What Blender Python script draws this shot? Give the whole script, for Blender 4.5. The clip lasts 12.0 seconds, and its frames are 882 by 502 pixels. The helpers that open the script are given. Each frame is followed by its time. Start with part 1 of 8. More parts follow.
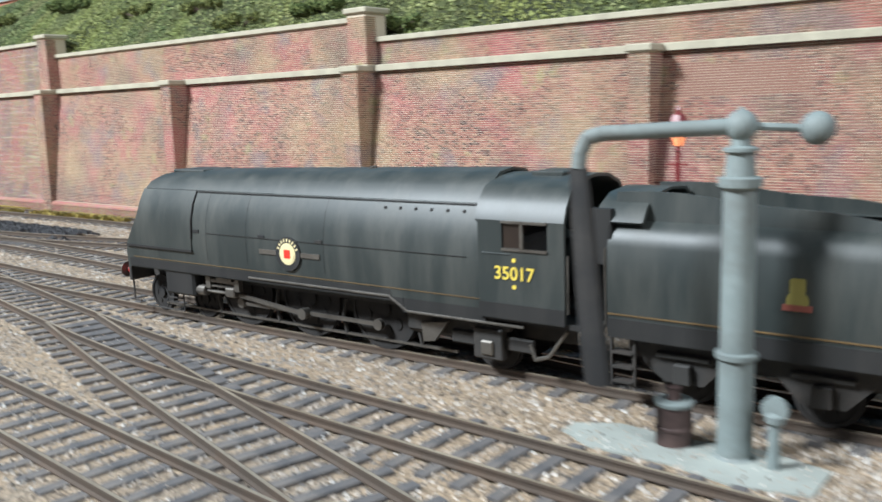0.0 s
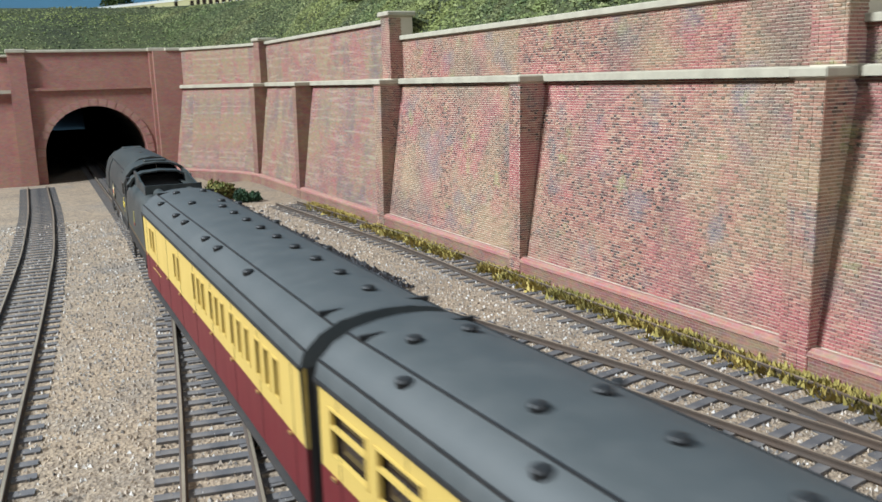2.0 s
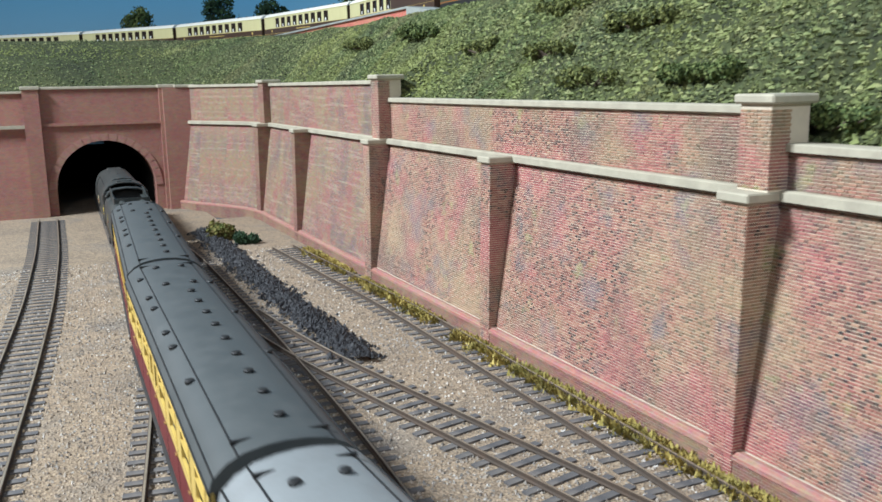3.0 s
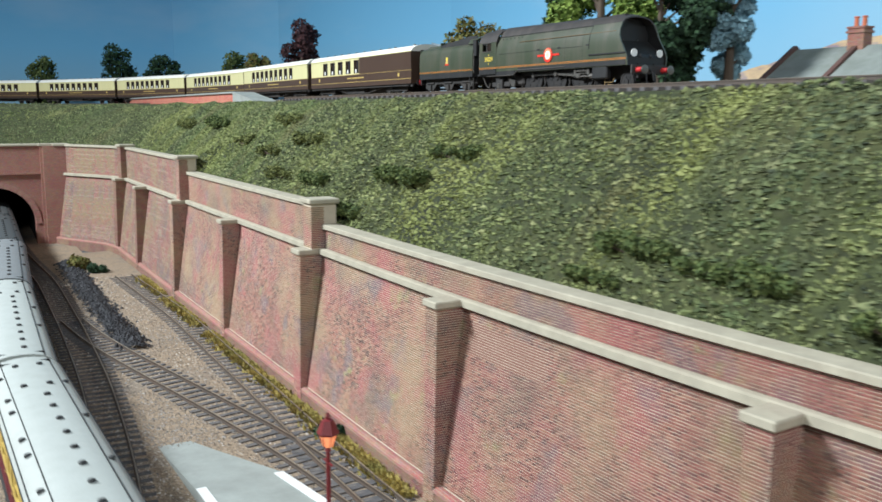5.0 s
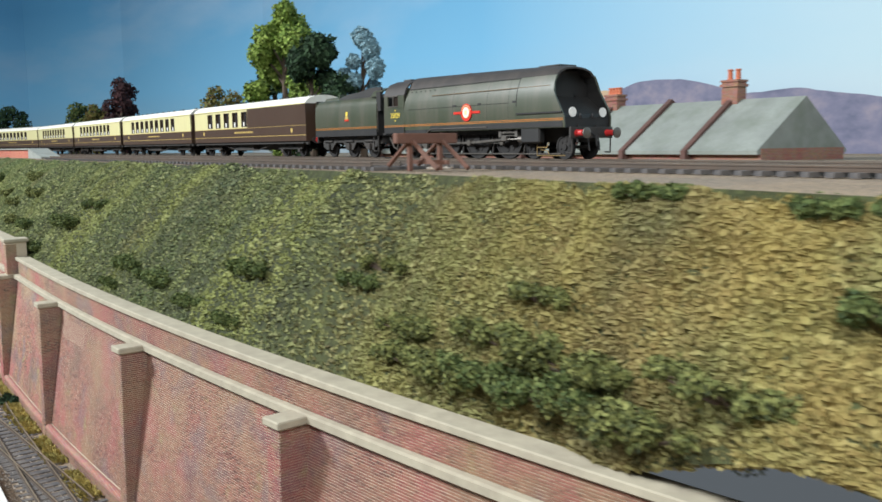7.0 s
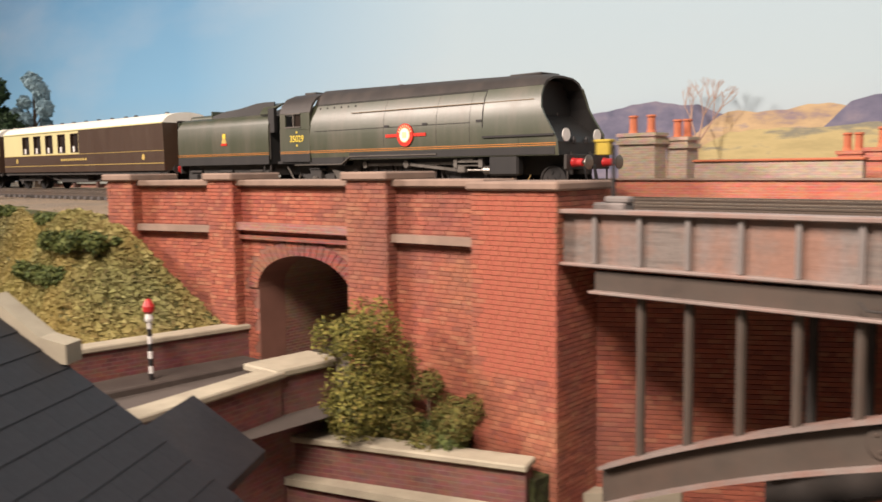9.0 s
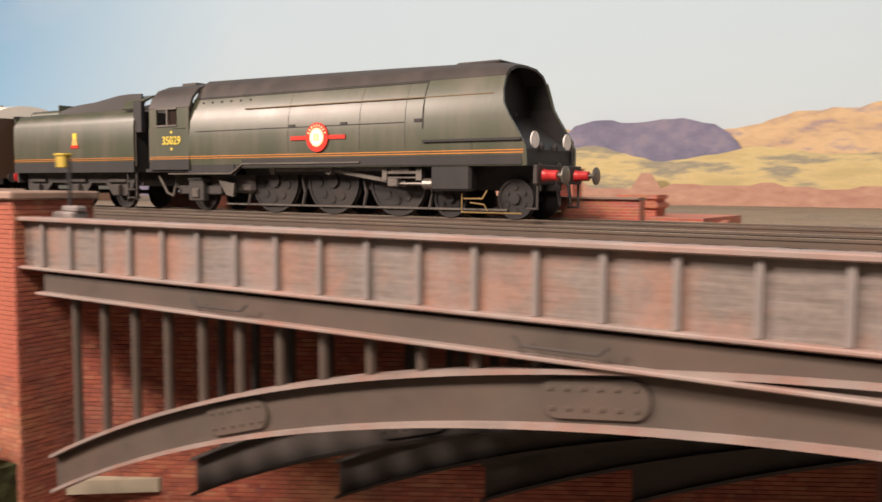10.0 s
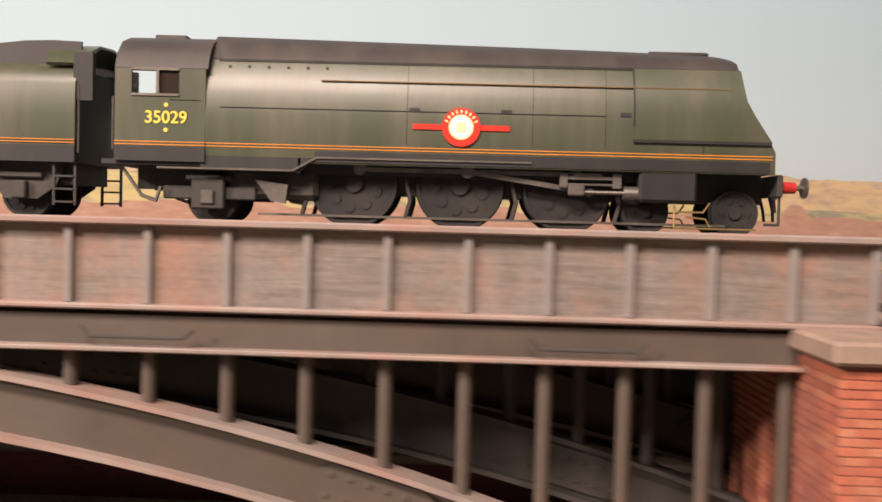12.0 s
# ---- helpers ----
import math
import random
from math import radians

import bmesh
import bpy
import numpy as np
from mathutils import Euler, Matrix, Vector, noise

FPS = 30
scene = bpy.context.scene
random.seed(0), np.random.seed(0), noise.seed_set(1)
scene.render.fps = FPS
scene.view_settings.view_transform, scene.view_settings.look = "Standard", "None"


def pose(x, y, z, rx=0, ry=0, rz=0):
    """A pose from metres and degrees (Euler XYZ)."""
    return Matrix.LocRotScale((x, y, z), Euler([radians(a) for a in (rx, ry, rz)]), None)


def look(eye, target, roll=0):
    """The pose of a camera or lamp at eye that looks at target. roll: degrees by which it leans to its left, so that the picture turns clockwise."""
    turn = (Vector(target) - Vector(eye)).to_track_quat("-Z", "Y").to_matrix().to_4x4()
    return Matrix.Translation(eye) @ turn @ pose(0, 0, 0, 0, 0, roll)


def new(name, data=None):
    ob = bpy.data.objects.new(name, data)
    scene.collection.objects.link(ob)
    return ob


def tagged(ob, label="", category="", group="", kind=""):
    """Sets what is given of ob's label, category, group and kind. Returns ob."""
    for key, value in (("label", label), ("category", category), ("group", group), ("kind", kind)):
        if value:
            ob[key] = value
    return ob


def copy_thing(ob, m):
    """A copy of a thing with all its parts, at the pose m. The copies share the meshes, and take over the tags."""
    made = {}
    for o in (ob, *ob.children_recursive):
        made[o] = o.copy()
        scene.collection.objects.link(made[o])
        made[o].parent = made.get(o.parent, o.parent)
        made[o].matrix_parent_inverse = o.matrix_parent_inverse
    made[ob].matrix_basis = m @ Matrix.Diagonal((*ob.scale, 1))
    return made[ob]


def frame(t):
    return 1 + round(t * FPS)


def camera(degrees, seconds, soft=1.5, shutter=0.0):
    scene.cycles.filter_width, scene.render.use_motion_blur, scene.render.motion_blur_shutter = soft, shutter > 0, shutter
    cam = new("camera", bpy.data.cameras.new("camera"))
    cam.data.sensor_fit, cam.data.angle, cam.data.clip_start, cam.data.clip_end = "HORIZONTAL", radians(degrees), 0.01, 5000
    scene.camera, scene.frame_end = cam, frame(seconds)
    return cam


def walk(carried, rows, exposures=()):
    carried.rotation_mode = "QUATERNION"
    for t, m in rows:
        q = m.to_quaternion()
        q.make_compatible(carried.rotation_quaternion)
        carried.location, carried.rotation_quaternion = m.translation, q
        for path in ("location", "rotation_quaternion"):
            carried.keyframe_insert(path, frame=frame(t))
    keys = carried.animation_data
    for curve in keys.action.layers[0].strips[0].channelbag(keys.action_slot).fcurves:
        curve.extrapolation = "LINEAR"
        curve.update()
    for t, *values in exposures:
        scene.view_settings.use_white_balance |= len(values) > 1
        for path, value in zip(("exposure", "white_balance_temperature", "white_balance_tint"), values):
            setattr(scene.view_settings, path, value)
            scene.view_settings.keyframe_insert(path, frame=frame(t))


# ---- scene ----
# A model railway: lengths are written in full-size metres and drawn at 1 : 76.2.
S = 1 / 76.2
cam = camera(53.93, 12.0, soft=1.6, shutter=0.25)
ROWS = [
    (0.0, 5.411, -5.489, 5.695, 80.456, 2.023, 38.247),
    (0.5, 0.617, -3.794, 6.697, 79.998, 2.307, 46.538),
    (1.0, -2.706, -0.608, 6.493, 79.581, 1.997, 53.902),
    (1.5, -4.671, 2.472, 6.672, 79.195, 1.768, 59.634),
    (2.0, -5.813, 4.134, 7.430, 78.699, 1.661, 63.194),
    (2.5, -5.677, 4.990, 8.806, 78.657, 1.469, 64.864),
    (4.5, 11.198, 5.953, 13.133, 80.852, -0.933, 61.551),
    (5.0, 18.157, 6.757, 13.754, 81.002, -0.358, 60.234),
    (5.5, 24.582, 8.119, 14.496, 81.354, 0.047, 58.983),
    (6.0, 30.666, 9.594, 15.331, 81.847, 0.290, 57.612),
    (6.5, 36.527, 11.016, 15.560, 82.455, 0.392, 56.169),
    (8.5, 59.033, 14.471, 15.620, 84.159, 1.121, 47.181),
    (9.0, 62.740, 14.980, 15.851, 84.569, 0.687, 42.899),
    (9.5, 66.620, 16.306, 15.734, 85.059, 0.530, 38.600),
    (10.0, 70.410, 18.752, 15.751, 85.647, -0.282, 34.294),
    (10.5, 73.941, 20.486, 15.560, 86.757, -0.760, 28.065),
    (11.0, 77.029, 20.788, 15.393, 87.199, -1.268, 19.256),
    (11.5, 80.265, 20.252, 15.389, 87.840, -1.577, 10.066),
    (12.0, 83.776, 18.628, 15.137, 87.890, -1.551, 1.338),
]


def at(x, y, z, rx=0, ry=0, rz=0):
    """A pose whose place is in full-size metres."""
    return pose(x * S, y * S, z * S, rx, ry, rz)


walk(cam, [(t, at(*row)) for t, *row in ROWS],
     exposures=[(0.0, 0.2, 5600, 5), (0.8, 0.12, 5580, 5), (2.7, 0.04, 5500, 5), (4.4, 0.04, 5600, 5), (5.5, -0.04, 5650, 5), (6.7, -0.06, 5800, 6),
                (8.3, -0.06, 6900, 16), (9.0, -0.1, 7550, 23), (10.5, -0.1, 7850, 27), (12.0, 0.1, 7850, 27)])

# ---- light: the layout room's lamps above the operating side, and the room's pale walls and ceiling ----
world = bpy.data.worlds.new("room")
scene.world = world
world.use_nodes = True
world.node_tree.nodes["Background"].inputs["Color"].default_value = (0.92, 0.97, 1.0, 1)
world.node_tree.nodes["Background"].inputs["Strength"].default_value = 0.125


def ceiling_lamp(x, y, z, tx, ty, tz, size_x, size_y, watts, colour):
    lamp = bpy.data.lights.new("ceiling_lamp", "AREA")
    lamp.shape, lamp.size, lamp.size_y, lamp.energy, lamp.color = "RECTANGLE", size_x * S, size_y * S, watts, colour
    ob = new("ceiling_lamp", lamp)
    ob.matrix_world = look((x * S, y * S, z * S), (tx * S, ty * S, tz * S))
    return ob


ceiling_lamp(-56, -62, 82, -15, 22, 5, 26, 16, 49, (1.0, 0.97, 0.92))
ceiling_lamp(68, -14, 62, 74, 34, 12, 40, 12, 13.4, (1.0, 0.95, 0.89))

# ---- materials ----
def material(name):
    m = bpy.data.materials.new(name)
    m.use_nodes = True
    nt = m.node_tree
    return m, nt, nt.nodes["Principled BSDF"]


def node(nt, kind, links=(), **values):
    n = nt.nodes.new(kind)
    for key, value in values.items():
        if key == "operation":
            n.operation = value
        elif key == "data_type":
            n.data_type = value
        elif key == "blend_type":
            n.blend_type = value
        else:
            n.inputs[key].default_value = value
    for socket, src in links:
        nt.links.new(src, n.inputs[socket])
    return n


def coords(nt, use_uv=False):
    tc = node(nt, "ShaderNodeTexCoord")
    if use_uv:
        return tc.outputs["UV"]
    mp = node(nt, "ShaderNodeVectorMath", [("Vector", tc.outputs["Object"])], operation="SCALE")
    mp.inputs["Scale"].default_value = 1 / S
    return mp.outputs["Vector"]


def ramp(nt, fac, stops):
    r = node(nt, "ShaderNodeValToRGB", [("Fac", fac)])
    els = r.color_ramp.elements
    while len(els) < len(stops):
        els.new(0.5)
    for e, (p, c) in zip(els, stops):
        e.position, e.color = p, (*c, 1)
    return r.outputs["Color"]


def mix(nt, fac, a, b, blend="MIX"):
    n = node(nt, "ShaderNodeMix", data_type="RGBA", blend_type=blend)
    for socket, v in ((n.inputs["Factor"], fac), (n.inputs["A"], a), (n.inputs["B"], b)):
        if isinstance(v, (float, int)):
            socket.default_value = v
        elif isinstance(v, tuple):
            socket.default_value = (*v, 1)
        else:
            nt.links.new(v, socket)
    return n.outputs["Result"]


def noise_tex(nt, vec, scale, detail=4, rough=0.6, dims=None):
    n = node(nt, "ShaderNodeTexNoise", [("Vector", vec)], Scale=scale, Detail=detail, Roughness=rough)
    return n.outputs["Fac"]


def bump(nt, bsdf, height, strength, dist):
    b = node(nt, "ShaderNodeBump", [("Height", height)], Strength=strength, Distance=dist * S)
    nt.links.new(b.outputs["Normal"], bsdf.inputs["Normal"])


def plain(name, c, rough=0.6, metal=0.0, vary=0.25, fine=9.0, coarse=1.1, relief=0.15, relief_d=0.02, dirt=None):
    """Paint or plain stuff with grain and larger blotches."""
    m, nt, b = material(name)
    v = coords(nt)
    lo = tuple(x * (1 - vary) for x in c)
    hi = tuple(min(1, x * (1 + vary)) for x in c)
    f1, f2 = noise_tex(nt, v, coarse, 5), noise_tex(nt, v, fine, 4)
    col = mix(nt, f2, ramp(nt, f1, [(0.3, lo), (0.7, hi)]), c)
    if dirt:
        col = mix(nt, ramp(nt, noise_tex(nt, v, coarse * 0.7, 6, 0.7), [(0.45, (0, 0, 0)), (0.75, (0.7, 0.7, 0.7))]), col, dirt)
    nt.links.new(col, b.inputs["Base Color"])
    b.inputs["Metallic"].default_value = metal
    rr = node(nt, "ShaderNodeMapRange", [("Value", f2)])
    rr.inputs["To Min"].default_value, rr.inputs["To Max"].default_value = max(0.05, rough - 0.1), min(1, rough + 0.12)
    nt.links.new(rr.outputs["Result"], b.inputs["Roughness"])
    if relief:
        bump(nt, b, f2, relief, relief_d)
    return m


def brick(name, reds, mortar, blotch, row=0.082, width=0.24, joint=0.011, courses=0.5):
    """Brickwork on UVs in full-size metres, with blotches of wash and pale mortar lines."""
    m, nt, b = material(name)
    v = coords(nt, True)
    bt = node(nt, "ShaderNodeTexBrick", [("Vector", v)], Scale=1.0)
    bt.inputs["Color1"].default_value, bt.inputs["Color2"].default_value = (*reds[0], 1), (*reds[1], 1)
    bt.inputs["Mortar"].default_value = (*mortar, 1)
    bt.inputs["Mortar Size"].default_value, bt.inputs["Brick Width"].default_value, bt.inputs["Row Height"].default_value = joint, width, row
    bt.inputs["Bias"].default_value = 0.0
    wide = noise_tex(nt, v, 0.22, 5, 0.65)
    mid = noise_tex(nt, v, 0.5, 5, 0.65)
    st = node(nt, "ShaderNodeMapping", [("Vector", v)])
    st.inputs["Scale"].default_value = (0.35, 5.0, 1)
    st.inputs["Location"].default_value = (7.3, 2.1, 0)
    streak = noise_tex(nt, st.outputs["Vector"], 0.9, 4, 0.7)
    dn = node(nt, "ShaderNodeMapping", [("Vector", v)])
    dn.inputs["Scale"].default_value = (0.7, 0.4, 1)
    dn.inputs["Location"].default_value = (3.7, 9.2, 0)
    runs = noise_tex(nt, dn.outputs["Vector"], 0.5, 4, 0.6)
    cell = node(nt, "ShaderNodeMapping", [("Vector", v)])
    cell.inputs["Scale"].default_value = (1 / width, 1 / row, 1)
    wn = node(nt, "ShaderNodeTexNoise", [("Vector", cell.outputs["Vector"])], Scale=0.75, Detail=2.0)
    base = bt.outputs["Color"]
    col = mix(nt, ramp(nt, wide, [(0.43, (0, 0, 0)), (0.56, (1, 1, 1))]), base, mix(nt, 0.66, base, blotch[0]))
    col = mix(nt, ramp(nt, mid, [(0.5, (0, 0, 0)), (0.62, (0.85, 0.85, 0.85))]), col, mix(nt, 0.5, base, blotch[1]))
    col = mix(nt, ramp(nt, runs, [(0.49, (0, 0, 0)), (0.64, (0.9, 0.9, 0.9))]), col, mix(nt, 0.62, col, blotch[3] if len(blotch) > 3 else blotch[0]))
    col = mix(nt, ramp(nt, streak, [(0.5, (0, 0, 0)), (0.66, (courses, courses, courses))]), col, blotch[2])
    col = mix(nt, 0.42, col, wn.outputs["Color"], "OVERLAY")
    nt.links.new(col, b.inputs["Base Color"])
    b.inputs["Roughness"].default_value = 0.85
    h = mix(nt, 0.25, bt.outputs["Fac"], mid)
    inv = node(nt, "ShaderNodeInvert", [("Color", h)])
    bump(nt, b, inv.outputs["Color"], 0.55, 0.03)
    return m


M = {}
M["wall_brick"] = brick("wall_brick", ((0.29, 0.075, 0.055), (0.10, 0.042, 0.042)), (0.33, 0.265, 0.205),
                        ((0.27, 0.205, 0.115), (0.31, 0.095, 0.095), (0.42, 0.35, 0.26), (0.11, 0.1, 0.105)), joint=0.015)
M["pier_brick"] = brick("pier_brick", ((0.19, 0.066, 0.055), (0.13, 0.052, 0.046)), (0.28, 0.2, 0.155),
                        ((0.27, 0.18, 0.11), (0.26, 0.085, 0.075), (0.33, 0.25, 0.17)), courses=0.25)
M["bridge_brick"] = brick("bridge_brick", ((0.40, 0.075, 0.046), (0.15, 0.034, 0.033)), (0.21, 0.125, 0.1),
                          ((0.30, 0.15, 0.08), (0.38, 0.08, 0.055), (0.2, 0.085, 0.07), (0.17, 0.065, 0.065)), courses=0.3, row=0.1, width=0.28)
M["portal_brick"] = brick("portal_brick", ((0.30, 0.09, 0.07), (0.22, 0.08, 0.065)), (0.3, 0.2, 0.16),
                          ((0.3, 0.16, 0.11), (0.28, 0.10, 0.09), (0.3, 0.2, 0.15)), courses=0.25)
M["plinth_brick"] = brick("plinth_brick", ((0.34, 0.115, 0.095), (0.27, 0.095, 0.08)), (0.33, 0.23, 0.18),
                          ((0.34, 0.2, 0.15), (0.33, 0.12, 0.11), (0.36, 0.25, 0.19)), courses=0.3)
M["road_brick"] = brick("road_brick", ((0.21, 0.065, 0.058), (0.12, 0.042, 0.042)), (0.19, 0.105, 0.085),
                        ((0.2, 0.1, 0.08), (0.2, 0.06, 0.06), (0.16, 0.09, 0.08)), courses=0.25, row=0.1, width=0.28)
M["sooty_stone"] = plain("sooty_stone", (0.29, 0.205, 0.16), 0.85, vary=0.3, fine=14, coarse=1.5, dirt=(0.16, 0.12, 0.1))
M["stone"] = plain("stone", (0.40, 0.365, 0.275), 0.85, vary=0.25, fine=14, coarse=1.5, dirt=(0.3, 0.26, 0.2))
M["concrete"] = plain("concrete", (0.29, 0.31, 0.285), 0.85, vary=0.2, coarse=0.8, dirt=(0.2, 0.21, 0.19))
M["rail"] = plain("rail", (0.085, 0.066, 0.052), 0.65, 0.2, dirt=(0.12, 0.075, 0.048))
M["rail_head"] = plain("rail_head", (0.42, 0.36, 0.27), 0.4, 0.55, vary=0.35, coarse=0.5, dirt=(0.17, 0.12, 0.08), relief=0)
M["sleeper"] = plain("sleeper", (0.085, 0.082, 0.085), 0.85, vary=0.45, coarse=1.3, fine=20, dirt=(0.22, 0.19, 0.16))
M["black"] = plain("black", (0.018, 0.018, 0.019), 0.55, dirt=(0.05, 0.045, 0.04))
M["underframe"] = plain("underframe", (0.03, 0.028, 0.026), 0.7, dirt=(0.07, 0.055, 0.045))
# near-black brick: the darkness beneath the bridge is put into the colour
M["shade_brick"] = brick("shade_brick", ((0.07, 0.03, 0.027), (0.045, 0.025, 0.024)), (0.07, 0.05, 0.045),
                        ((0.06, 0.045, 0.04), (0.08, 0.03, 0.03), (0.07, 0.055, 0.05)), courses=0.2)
M["street_brick"] = brick("street_brick", ((0.46, 0.10, 0.11), (0.34, 0.07, 0.085)), (0.45, 0.25, 0.22),
                          ((0.45, 0.18, 0.16), (0.45, 0.1, 0.12), (0.45, 0.2, 0.18)), courses=0.3)
# dark bridge paint with blotches; the shade under the deck is in its colour
M["girder_shaded"] = plain("girder_shaded", (0.045, 0.04, 0.036), 0.7, vary=0.35, coarse=0.8, dirt=(0.075, 0.06, 0.052))
M["girder_edge"] = plain("girder_edge", (0.25, 0.205, 0.185), 0.5, vary=0.35, coarse=1.2, dirt=(0.32, 0.13, 0.09))
M["stiffener"] = plain("stiffener", (0.2, 0.185, 0.175), 0.55, vary=0.3, coarse=1.0, dirt=(0.28, 0.22, 0.2))
M["slate"] = plain("slate", (0.017, 0.018, 0.022), 0.6, vary=0.6, coarse=0.8, dirt=(0.04, 0.036, 0.034))
M["road"] = plain("road", (0.095, 0.08, 0.07), 0.9, coarse=0.7)
M["pot"] = plain("pot", (0.52, 0.16, 0.08), 0.8)
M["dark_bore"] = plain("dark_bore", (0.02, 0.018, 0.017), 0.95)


def ground_mat(name, stops, scale, spots):
    m, nt, b = material(name)
    v = coords(nt)
    f1, f2, f3 = noise_tex(nt, v, 0.16, 5, 0.65), noise_tex(nt, v, scale, 3, 0.7), node(nt, "ShaderNodeTexVoronoi", [("Vector", v)], Scale=scale * 0.8)
    col = ramp(nt, f1, stops)
    col = mix(nt, 0.55, col, ramp(nt, f3.outputs["Color"], spots), "OVERLAY")
    col = mix(nt, 0.4, col, ramp(nt, f2, [(0.3, (0.12, 0.1, 0.08)), (0.7, (0.8, 0.75, 0.65))]), "OVERLAY")
    nt.links.new(col, b.inputs["Base Color"])
    b.inputs["Roughness"].default_value = 0.95
    bump(nt, b, mix(nt, 0.5, f3.outputs["Distance"], f2), 0.9, 0.12)
    return m


SPOTS = [(0.0, (0.15, 0.12, 0.1)), (0.5, (0.5, 0.46, 0.4)), (1.0, (0.9, 0.85, 0.78))]
M["ballast"] = ground_mat("ballast", [(0.3, (0.2, 0.17, 0.14)), (0.5, (0.30, 0.245, 0.185)), (0.7, (0.2, 0.185, 0.17))], 13.0, SPOTS)
M["grass"] = ground_mat("grass", [(0.3, (0.018, 0.024, 0.009)), (0.5, (0.038, 0.05, 0.017)), (0.7, (0.06, 0.07, 0.024))], 4.0, SPOTS)
M["coal"] = plain("coal", (0.022, 0.022, 0.026), 0.5, vary=0.5, fine=6, relief=1.0, relief_d=0.15)


def girder_mat():
    """Grey-brown bridge paint with rust blooms, pale chalky runs and rub marks."""
    m, nt, b = material("girder")
    v = coords(nt)
    mp = node(nt, "ShaderNodeMapping", [("Vector", v)])
    mp.inputs["Scale"].default_value = (1.5, 1.0, 0.22)
    lay = node(nt, "ShaderNodeMapping", [("Vector", v)])
    lay.inputs["Scale"].default_value = (0.5, 1.0, 7.0)
    runs, rub = noise_tex(nt, mp.outputs["Vector"], 1.1, 5, 0.65), noise_tex(nt, lay.outputs["Vector"], 1.6, 4, 0.7)
    bloom, fine = noise_tex(nt, v, 0.55, 6, 0.7), noise_tex(nt, v, 12.0, 4)
    col = ramp(nt, rub, [(0.3, (0.115, 0.098, 0.087)), (0.7, (0.22, 0.19, 0.17))])
    col = mix(nt, ramp(nt, bloom, [(0.45, (0, 0, 0)), (0.64, (0.8, 0.8, 0.8))]), col, (0.29, 0.15, 0.105))
    col = mix(nt, ramp(nt, runs, [(0.5, (0, 0, 0)), (0.72, (0.6, 0.6, 0.6))]), col, (0.235, 0.225, 0.22))
    col = mix(nt, 0.3, col, fine, "OVERLAY")
    nt.links.new(col, b.inputs["Base Color"])
    b.inputs["Roughness"].default_value = 0.58
    bump(nt, b, mix(nt, 0.5, fine, rub), 0.35, 0.03)
    return m


M["girder"] = girder_mat()


def island_mat(name, stops, rough=0.9, patch=None, runs=None):
    """Scattered bits: a colour for each bit, shifted over larger patches."""
    m, nt, b = material(name)
    g = node(nt, "ShaderNodeNewGeometry")
    col = ramp(nt, g.outputs["Random Per Island"], stops)
    if patch:
        col = mix(nt, ramp(nt, noise_tex(nt, coords(nt), patch[0], 4), [(0.4, (0, 0, 0)), (0.66, (0.85, 0.85, 0.85))]), col, mix(nt, 0.75, col, patch[1]))
    if runs:
        for k, (scale, lo, c) in enumerate(runs):
            mp = node(nt, "ShaderNodeMapping", [("Vector", coords(nt))])
            mp.inputs["Scale"].default_value = (1.0, 0.3, 0.2)
            mp.inputs["Rotation"].default_value = (0, 0, 0.35)
            mp.inputs["Location"].default_value = (31.0 * k, 5.0, 0)
            col = mix(nt, ramp(nt, noise_tex(nt, mp.outputs["Vector"], scale, 1), [(lo, (0, 0, 0)), (lo + 0.12, (0.8, 0.8, 0.8))]), col, mix(nt, 0.8, col, c, "MULTIPLY" if c[0] < 0.3 or c[1] > 1 else "MIX"))
    nt.links.new(col, b.inputs["Base Color"])
    b.inputs["Roughness"].default_value = rough
    return m


